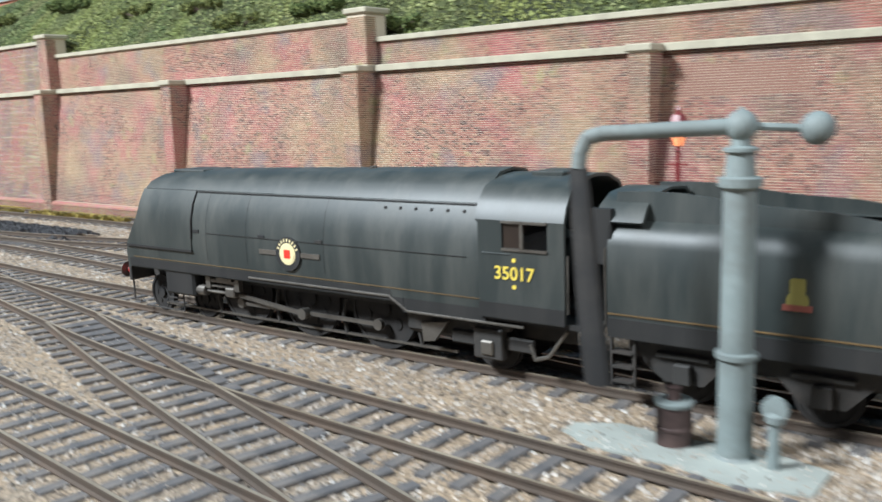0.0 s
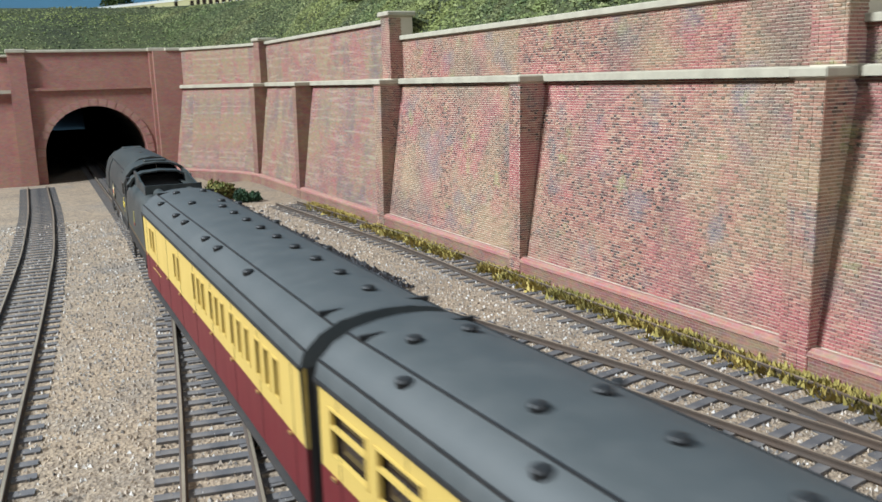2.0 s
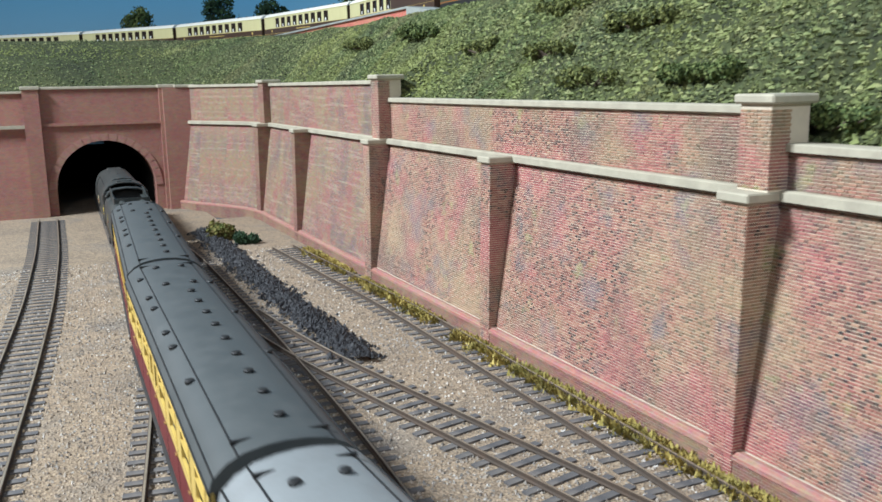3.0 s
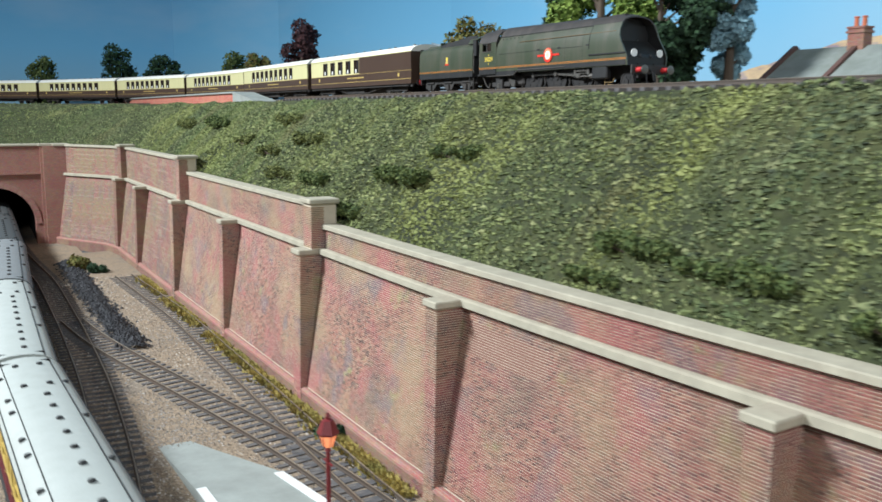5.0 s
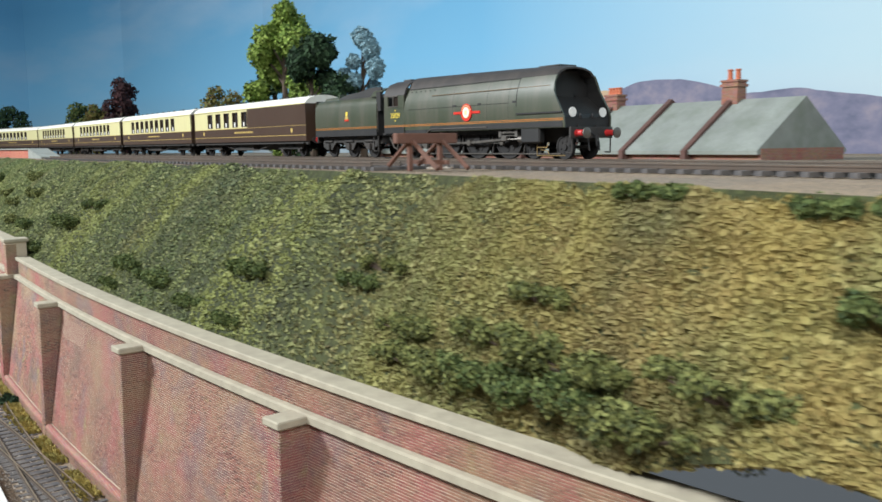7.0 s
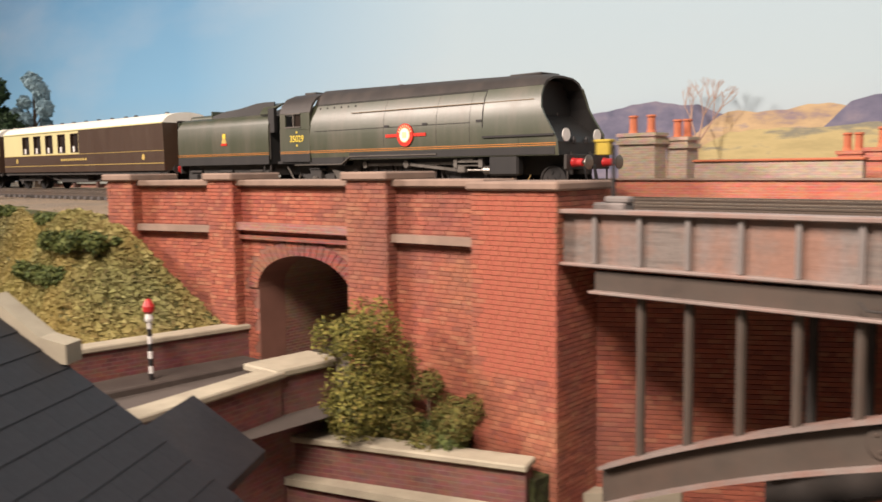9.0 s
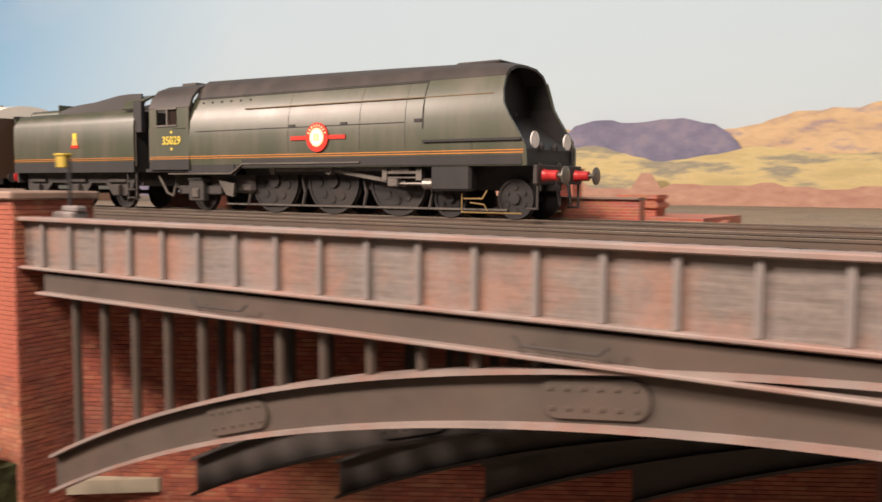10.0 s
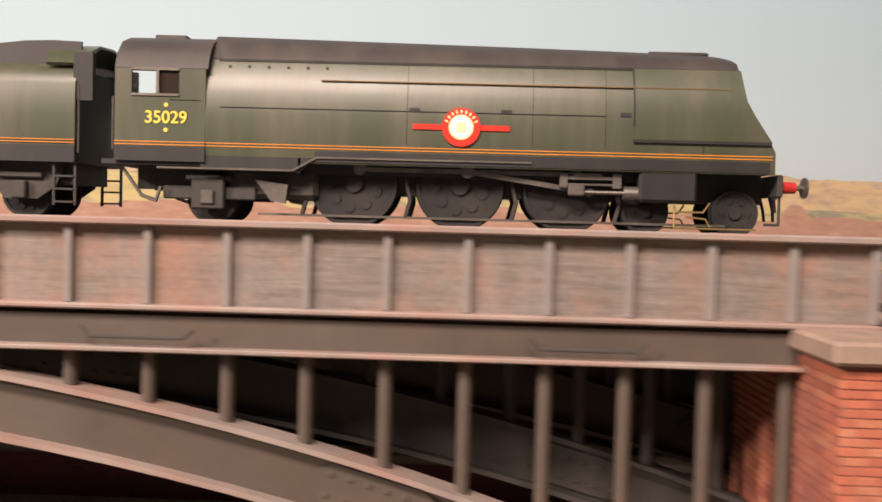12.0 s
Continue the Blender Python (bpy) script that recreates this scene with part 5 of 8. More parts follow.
def engine(bright, number, label):
    """An air-smoothed 4-6-2: casing, cab, wheels, motion work and front end. x = 0 over the leading wheel, heading +x."""
    e = empty("locomotive", label=label, category="locomotive", group="steam locomotives")
    skin = M["green_satin"] if bright else M["green_dull"]
    roof = M["roof_black"] if bright else M["green_dull"]
    # casing, with the dark roof as a strip of its own
    k = 5
    sides = BODY[:k + 1]
    for sg in (-1, 1):
        bm = bmesh.new()
        loft(bm, [[(x, sg * y, z) for y, z in sides] + [(x, sg * (y - 0.07), z) for y, z in sides[::-1]] for x in (-11.25, -9, -6, -3, -0.85)], close=True)
        part("casing_side", bm, skin, e, smooth=True)
    cap = BODY[k:]
    bm = loft(bmesh.new(), [[(x, -y, 3.472 + (z - 3.46) * g) for y, z in cap] + [(x, y, 3.472 + (z - 3.46) * g) for y, z in cap[:-1][::-1]] + [(x, y * 0.93, 3.41 + (z - 3.46) * g) for y, z in cap[:-1]] + [(x, -y * 0.93, 3.41 + (z - 3.46) * g) for y, z in cap[::-1]] for x, g in ((-11.2, 1.4), (-8, 1.29), (-4, 1.14), (-0.8, 0.98), (-0.35, 0.86), (-0.12, 0.72))], close=True)
    part("casing_roof", bm, roof, e, "dark sooty roof", smooth=True)
    part("casing_front", boxes((-0.8, -0.7, -1.2, 1.2, 1.3, 3.2), (-0.8, -0.7, -1.04, 1.04, 3.2, 3.45), (-0.8, -0.7, -0.8, 0.8, 3.45, 3.7)), M["black_dull"], e, "black recessed smokebox front")
    # raised side sheets with the swept front edge
    front = [(0.62, 1.30), (0.60, 1.75), (0.42, 2.1), (0.15, 2.5), (-0.01, 2.8), (-0.08, 3.15), (-0.1, 3.46)]
    for sg in (-1, 1):
        zs = [z for _, z in front]
        ys = [np.interp(z, [q[1] for q in BODY], [q[0] for q in BODY]) for z in zs]
        low = bmesh.new()
        loft(low, [[(x if f < 1 else fx, sg * (y + 0.0), z) for (fx, z), y in list(zip(front, ys))] for f, x in ((0, -0.9), (1, 0))], caps=False)
        bmesh.ops.solidify(low, geom=low.faces, thickness=0.05)
        part("front_sheet", low, skin, e, smooth=True)
        up = bmesh.new()
        sel = [(0.52, 1.95), (0.40, 2.12), (0.15, 2.5), (-0.01, 2.8), (-0.07, 3.15), (-0.09, 3.46)]
        loft(up, [[(-2.3 if f == 0 else fx, sg * (np.interp(z, [q[1] for q in BODY], [q[0] for q in BODY]) + 0.035), z) for fx, z in sel] for f in (0, 1)], caps=False)
        bmesh.ops.solidify(up, geom=up.faces, thickness=0.04)
        part("deflector", up, skin, e, "raised smoke deflector sheet", smooth=True)
        part("deflector_end", loft(bmesh.new(), [[(-2.33 + d, sg * (y + o), z) for y, z in BODY[2:6] for o in (0.0,)] + [(-2.33 + d, sg * (y + 0.045), z) for y, z in BODY[2:6][::-1]] for d in (0, 0.03)], close=True), M["black_dull"], e)
        part("deflector_edge", boxes((-2.32, 0.5, sg * 1.37, sg * 1.42, 1.90, 1.96)), M["black_dull"], e)
        if bright:
            for z, x0, x1 in ((1.60, -11.2, 0.55), (1.66, -11.2, 0.55), (3.02, -8.8, -0.3)):
                y = np.interp(z, [q[1] for q in BODY], [q[0] for q in BODY])
                part("lining", boxes((x0, x1, sg * (y - 0.02), sg * (y + (0.045 if z > 2 else 0.012)), z, z + 0.022)), M["orange_line" if z < 2 else "faded_line"], e, "orange lining")
        else:
            part("lining", boxes((-11.2, 0.3, sg * 1.34, sg * 1.362, 1.6, 1.612)), M["faded_line"], e)
        # seams, handhold slots and washout plugs
        for z in (2.42,):
            part("seam", boxes((-10.9, -2.9, sg * 1.30, sg * 1.375, z, z + 0.012)), M["black_dull"], e)
        part("roof_seam", boxes((-11.0, -2.2, sg * 1.05, sg * 1.10, 3.42, 3.45)), M["black_dull"], e)
        for x in (-7.0, -4.4, -2.9):
            part("seam", loft(bmesh.new(), [[(x + d, sg * (y + 0.004), z) for y, z in BODY[1:6]] for d in (0, 0.014)], caps=False), M["black_dull"], e)
        for x in (-6.95, -5.05, -2.6):
            part("handhold", boxes((x, x + 0.22, sg * 1.25, sg * 1.375, 2.42, 2.5)), M["black"], e)
        for j in range(6):
            bm = bmesh.new()
            cyl(bm, (-10.75 + 0.41 * j, sg * 1.1, 3.30), (-10.75 + 0.41 * j, sg * 1.165, 3.30), 0.035, n=8)
            part("washout_plug", bm, M["black"], e)
        # running edge with the dropped step under the firebox
        tb = bmesh.new()
        tube(tb, [(-12.2, sg * 1.36, 1.14), (-9.35, sg * 1.36, 1.14), (-8.85, sg * 1.36, 1.42), (-4.4, sg * 1.36, 1.42)], 0.028, 6)
        part("edge_pipe", tb, M["steel"], e, "copper coloured pipe along the running edge")
        part("valance", boxes((-11.3, -9.2, sg * 1.28, sg * 1.33, 1.1, 1.62)), M["black_dull"], e)
        part("valance", loft(bmesh.new(), [[(-9.25, sg * 1.33, 1.1), (-8.9, sg * 1.33, 1.36), (-8.9, sg * 1.33, 1.6), (-9.25, sg * 1.33, 1.6)], [(-9.25, sg * 1.28, 1.1), (-8.9, sg * 1.28, 1.36), (-8.9, sg * 1.28, 1.6), (-9.25, sg * 1.28, 1.6)]], close=True), M["black_dull"], e)
        part("valance", boxes((-8.9, 0.5, sg * 1.30, sg * 1.345, 1.33, 1.56)), M["black_dull"], e)
        # nameplate roundel
        bm = bmesh.new()
        cyl(bm, (-5.87, sg * 1.36, 2.12), (-5.87, sg * 1.41, 2.12), 0.40, n=28)
        plate = part("nameplate", bm, M["badge_red"] if bright else M["black"], e, "round enamel nameplate with a bar" if bright else "round dark nameplate with a bar")
        part("plate_bar", boxes((-6.87, -4.87, sg * 1.36, sg * 1.395, 2.06, 2.17)), M["badge_red"] if bright else M["steel"], plate)
        for r0, c, d in ((0.26, "badge_pale", 1.42), (0.22, "white_disc" if bright else "badge_pale", 1.428)):
            bm = bmesh.new()
            cyl(bm, (-5.87, sg * 1.37, 2.12), (-5.87, sg * d, 2.12), r0, n=24)
            part("plate_centre", bm, M[c], plate)
        part("plate_emblem", boxes((-5.97, -5.77, sg * 1.4, sg * 1.436, 2.02, 2.22)), M["badge_pale" if bright else "badge_red"], plate)
        # lettering bars round the plate
        for q in range(9):
            a = math.pi * (0.12 + 0.76 * q / 8)
            part("plate_letter", boxes((-0.02, 0.02, -0.002, 0.004, -0.035, 0.035)), M["badge_pale"], plate, m=at(-5.87 + 0.325 * math.cos(a), sg * 1.412, 2.12 + 0.325 * math.sin(a), 0, 90 - math.degrees(a), 0))
    # cab
    for sg in (-1, 1):
        y = sg * 1.37
        wx0, wx1, wz0, wz1 = -12.75, -11.75, 2.62, 3.2
        rows = [(-13.1, -11.2, 1.27, wz0), (-13.1, wx0, wz0, wz1), (wx1, -11.2, wz0, wz1 - 0.0)]
        bm = bmesh.new()
        for x0, x1, z0, z1 in rows:
            box(bm, x0, x1, min(y, y - sg * 0.06), max(y, y - sg * 0.06), z0, z1)
        cabside = part("cab_side", bm, skin, e)
        part("cab_skirt", boxes((-13.1, -11.2, min(y, y + sg * 0.012), max(y, y + sg * 0.012), 1.27, 1.58)), M["black_dull"], e)
        fr = boxes((wx0, wx1, y - 0.03, y + 0.03, wz0, wz0 + 0.05), (wx0, wx1, y - 0.03, y + 0.03, wz1 - 0.05, wz1), (wx0 + 0.52, wx0 + 0.58, y - 0.03, y + 0.03, wz0, wz1))
        part("window_frame", fr, M["steel"], cabside)
        part("window_pane", boxes((wx0 + 0.58, wx1, y - sg * 0.04 - 0.005, y - sg * 0.04 + 0.005, wz0 + 0.05, wz1 - 0.05)), M["glass"], cabside)
        part("firebox_shoulder", loft(bmesh.new(), [[(-11.3, sg * 1.39, 2.55), (-11.3, sg * 1.15, 2.78), (-11.3, sg * 1.1, 2.5)], [(-11.95, sg * 1.39, 2.55), (-11.75, sg * 1.2, 2.7), (-11.95, sg * 1.15, 2.5)]], close=True), skin, e)
        if bright:
            for z in (1.6, 1.66):
                part("lining", boxes((-13.1, -11.2, min(y, y + sg * 0.012), max(y, y + sg * 0.012), z, z + 0.022)), M["orange_line"], e)
        letters(number, 0.36, M["yellow_paint"], cabside, at(-12.02, y + sg * 0.012, 2.17, 90, 0, 0 if sg < 0 else 180), "cab_number")
        for dz in (0.27, -0.25):
            bm = bmesh.new()
            cyl(bm, (-12.02, y, 2.17 + dz), (-12.02, y + sg * 0.012, 2.17 + dz), 0.045, n=10)
            part("number_dot", bm, M["yellow_paint"], cabside)
        tb = bmesh.new()
        tube(tb, [(-13.15, sg * 1.33, 1.5), (-13.15, sg * 1.33, 2.6)], 0.022, 6)
        part("handrail", tb, M["steel"], e)
    roofp = [(1.38, 3.2), (1.26, 3.52), (1.0, 3.8), (0.52, 3.98), (0, 4.02)]
    bm = loft(bmesh.new(), [[(x, -y, z) for y, z in roofp] + [(x, y, z) for y, z in roofp[:-1][::-1]] + [(x, y * 0.95, z - 0.06) for y, z in roofp[:-1]] + [(x, -y * 0.95, z - 0.06) for y, z in roofp[::-1]] for x in (-13.1, -12, -11.15)], close=True)
    part("cab_roof", bm, roof, e, smooth=True)
    part("roof_vent", boxes((-12.6, -11.9, -0.45, 0.45, 3.97, 4.07), bevel=0.02), roof, e)
    part("cab_front", boxes((-11.3, -11.2, -1.3, 1.3, 1.3, 3.3)), M["black_dull"], e)
    part("cab_floor", boxes((-13.4, -11.2, -1.3, 1.3, 1.2, 1.3)), M["black_dull"], e)
    bm = boxes((-11.6, -11.3, -0.9, 0.9, 1.5, 2.7), bevel=0.1)
    part("backhead", bm, M["black"], e)
    for y in (-1.25, 0.85):
        part("seat", boxes((-12.6, -12.1, y, y + 0.4, 1.3, 2.0)), M["underframe"], e)
    # roof fittings
    part("chimney_cowl", boxes((-1.9, -0.6, -0.5, 0.5, 3.86, 3.94), bevel=0.03), roof, e)
    bm = bmesh.new()
    cyl(bm, (-7.5, 0.1, 3.9), (-7.5, 0.1, 4.08), 0.09, n=10)
    part("safety_valve", bm, M["steel"], e)
    # front end
    fp = bmesh.new()
    loft(fp, [[(-0.86, -1.05, 2.4), (-0.86, 1.05, 2.4), (-0.86, 1.05, 3.4), (-0.86, -1.05, 3.4)], [(-0.8, -0.75, 2.5), (-0.8, 0.75, 2.5), (-0.8, 0.75, 3.3), (-0.8, -0.75, 3.3)]], close=True)
    part("front_panel", fp, M["black_dull"], e)
    bm = bmesh.new()
    cyl(bm, (-0.86, 0, 2.45), (-0.72, 0, 2.45), 0.72, 0.6, n=28)
    door = part("smokebox_door", bm, M["black_dull"], e, "black round smokebox door")
    cyl(bm2 := bmesh.new(), (-0.74, 0, 2.45), (-0.6, 0, 2.45), 0.06, n=8)
    part("door_dart", bm2, M["steel"], door)
    for y in (-0.5, 0.5):
        part("hinge", boxes((-0.8, -0.7, y - 0.04, y + 0.04, 2.2, 2.7)), M["steel"], door)
    part("number_plate", boxes((-0.78, -0.75, -0.26, 0.26, 2.98, 3.12)), M["white_disc"], e, "small pale front plate")
    slope = [(-0.72, 2.62), (-0.3, 2.3), (0.05, 2.05), (0.36, 1.86), (0.5, 1.7), (0.52, 1.3)]
    ap = bmesh.new()
    loft(ap, [[(x, sg * 1.29, z) for x, z in slope] for sg in (-1, 1)], caps=False)
    bmesh.ops.solidify(ap, geom=ap.faces, thickness=0.05)
    part("front_apron", ap, M["black_dull"], e, "sloping black front apron")
    for sg in (-1, 1):
        ln = bmesh.new()
        loft(ln, [[((-0.78 if f == 0 else fx - 0.03), sg * (np.interp(z, [q[1] for q in BODY], [q[0] for q in BODY]) - 0.06), z) for fx, z in front] for f in (0, 1)], caps=False)
        bmesh.ops.solidify(ln, geom=ln.faces, thickness=0.02)
        part("deflector_lining", ln, M["black_dull"], e, "black inner face of the deflector")
    part("buffer_beam", boxes((0.72, 0.84, -1.2, 1.2, 0.86, 1.32), bevel=0.02), M["underframe"], e)
    for sg in (-1, 1):
        bm = bmesh.new()
        lathe(bm, [(0.15, 0), (0.13, 0.08), (0.12, 0.36), (0.1, 0.37)], 14)
        part("buffer_stock", bm, M["red_paint"], e, m=at(0.84, sg * 0.86, 1.07, 0, 90, 0))
        bm = bmesh.new()
        lathe(bm, [(0.06, 0.36), (0.06, 0.52), (0.22, 0.54), (0.22, 0.58), (0.1, 0.6)], 16)
        part("buffer_head", bm, M["steel"], e, m=at(0.84, sg * 0.86, 1.07, 0, 90, 0))
        bm = bmesh.new()
        cyl(bm, (0.56, sg * 0.86, 1.92), (0.6, sg * 0.86, 1.92), 0.2, n=22)
        part("headcode_disc", bm, M["white_disc"], e, "white headcode disc")
        tb = bmesh.new()
        tube(tb, [(0.8, sg * 1.1, 0.9), (0.8, sg * 1.1, 0.28), (0.5, sg * 1.1, 0.28)], 0.03, 6)
        part("step", tb, M["underframe"], e)
        tb = bmesh.new()
        tube(tb, [(0.86, sg * 0.3, 0.95), (0.95, sg * 0.3, 0.6), (0.98, sg * 0.28, 0.35)], 0.035, 6)
        part("brake_hose", tb, M["black"], e)
        bm = bmesh.new()
        lathe(bm, [(0.07, 0), (0.08, 0.1), (0.05, 0.2)], 10)
        part("lamp_iron", bm, M["black"], e, m=at(0.5, sg * 0.35, 1.68))
    tb = bmesh.new()
    tube(tb, [(0.85, 0, 1.05), (1.05, 0, 0.95), (1.1, 0, 0.55)], 0.05, 6)
    part("coupling_hook", tb, M["black"], e)
    # frames and wheels
    part("main_frame", boxes((-12.9, 0.6, -0.55, -0.48, 0.7, 1.4), (-12.9, 0.6, 0.48, 0.55, 0.7, 1.4)), M["underframe"], e)
    part("ashpan", boxes((-10.9, -8.9, -0.9, 0.9, 0.55, 1.2), bevel=0.1), M["underframe"], e)
    part("boiler_under", boxes((-9.2, -2.0, -0.9, 0.9, 1.1, 1.7)), M["black_dull"], e)
    for x in (0.0, -1.905):
        wheelset(e, x, 0.5, 6, True)
    for x in (-3.58, -5.867, -8.153):
        wheelset(e, x, 0.94, 9, True)
    wheelset(e, -11.2, 0.545, 8, True)
    for sg in (-1, 1):
        cb = boxes((-2.15, -0.95, min(sg * 0.95, sg * 1.3), max(sg * 0.95, sg * 1.3), 0.68, 1.42), bevel=0.06)
        part("cylinder_casing", cb, M["black_dull"], e, "black outside cylinder")
        bm = bmesh.new()
        cyl(bm, (-2.45, sg * 1.1, 0.86), (-2.15, sg * 1.1, 0.86), 0.14, n=12)
        cyl(bm, (-3.6, sg * 1.1, 0.86), (-2.4, sg * 1.1, 0.86), 0.04, n=8)
        part("piston_rod", bm, M["steel"], e)
        sb = boxes((-3.75, -2.6, sg * 1.06, sg * 1.16, 1.12, 1.19), (-3.75, -2.6, sg * 1.06, sg * 1.16, 1.0, 1.04), (-3.78, -3.62, sg * 1.04, sg * 1.18, 0.95, 1.25), (-2.68, -2.5, sg * 1.04, sg * 1.18, 0.95, 1.25), (-3.5, -2.9, sg * 1.05, sg * 1.17, 1.19, 1.25))
        part("slide_bar", sb, M["steel"], e)
        part("crosshead", boxes((-3.6, -3.25, sg * 1.0, sg * 1.2, 0.78, 1.02), bevel=0.03), M["steel"], e)
        part("brake_rigging", boxes((-10.2, -0.2, sg * 0.7, sg * 0.78, 0.2, 0.25)), M["steel"], e)
        for x in (-2.55, -4.75, -7.02, -9.25):
            tb = bmesh.new()
            tube(tb, [(x, sg * 0.74, 0.22), (x + 0.1, sg * 0.74, 0.6), (x, sg * 0.74, 1.05)], 0.05, 6)
            part("brake_hanger", tb, M["underframe"], e)
        # trailing truck
        tr = boxes((-12.2, -10.2, sg * 0.88, sg * 0.98, 0.5, 0.78), (-11.55, -10.85, sg * 0.9, sg * 1.12, 0.3, 0.95), (-11.7, -10.7, sg * 0.9, sg * 1.05, 0.9, 1.02), bevel=0.03)
        part("truck_frame", tr, M["underframe"], e)
        part("axlebox", boxes((-11.35, -11.05, sg * 1.05, sg * 1.18, 0.4, 0.7), bevel=0.03), M["steel"], e)
        part("damper_plate", loft(bmesh.new(), [[(-10.2, sg * 1.0, 0.95), (-9.5, sg * 1.0, 0.85), (-9.55, sg * 1.0, 0.45), (-9.85, sg * 1.0, 0.5)], [(-10.2, sg * 1.1, 0.95), (-9.5, sg * 1.1, 0.85), (-9.55, sg * 1.1, 0.45), (-9.85, sg * 1.1, 0.5)]], close=True), M["steel"], e)
        tb = bmesh.new()
        tube(tb, [(-1.35, sg * 1.05, 0.62), (-1.35, sg * 1.05, 0.16), (0.35, sg * 1.05, 0.16)], 0.022, 6)
        tube(tb, [(-1.3, sg * 1.05, 0.5), (-0.75, sg * 1.05, 0.5), (-0.62, sg * 1.05, 0.7)], 0.022, 6)
        tube(tb, [(-1.1, sg * 1.05, 0.4), (-0.7, sg * 1.05, 0.36), (-0.6, sg * 1.05, 0.2)], 0.02, 6)
        part("drain_pipe", tb, M["brass"] if bright else M["underframe"], e, "brass coloured drain pipes" if bright else "")
        tb = bmesh.new()
        tube(tb, [(-13.0, sg * 1.1, 1.1), (-12.6, sg * 1.1, 0.55), (-12.3, sg * 1.1, 0.45), (-12.2, sg * 1.1, 0.75)], 0.04, 6)
        part("injector", tb, M["steel"], e)
    # side rods: they ride with the cranks
    rods = []
    for sg, ph in ((-1, 0.0), (1, 90.0)):
        rb = boxes((-0.0 - 8.153 + 3.58, 0.0, -0.03, 0.03, -0.045, 0.045))
        for x in (0, -2.287, -4.573):
            cyl(rb, (x, -0.06, 0), (x, 0.06, 0), 0.13, n=12)
        rod = part("coupling_rod", rb, M["steel"], e, "oily steel coupling rod")
        con = boxes((0.0, 2.6, -0.03, 0.03, -0.05, 0.05))
        cyl(con, (0, -0.07, 0), (0, 0.07, 0), 0.14, n=12)
        cyl(con, (2.6, -0.05, 0), (2.6, 0.05, 0), 0.09, n=10)
        conn = part("connecting_rod", con, M["steel"], e, "oily steel connecting rod")
        rods.append((sg, ph, rod, conn))
    return e, rods


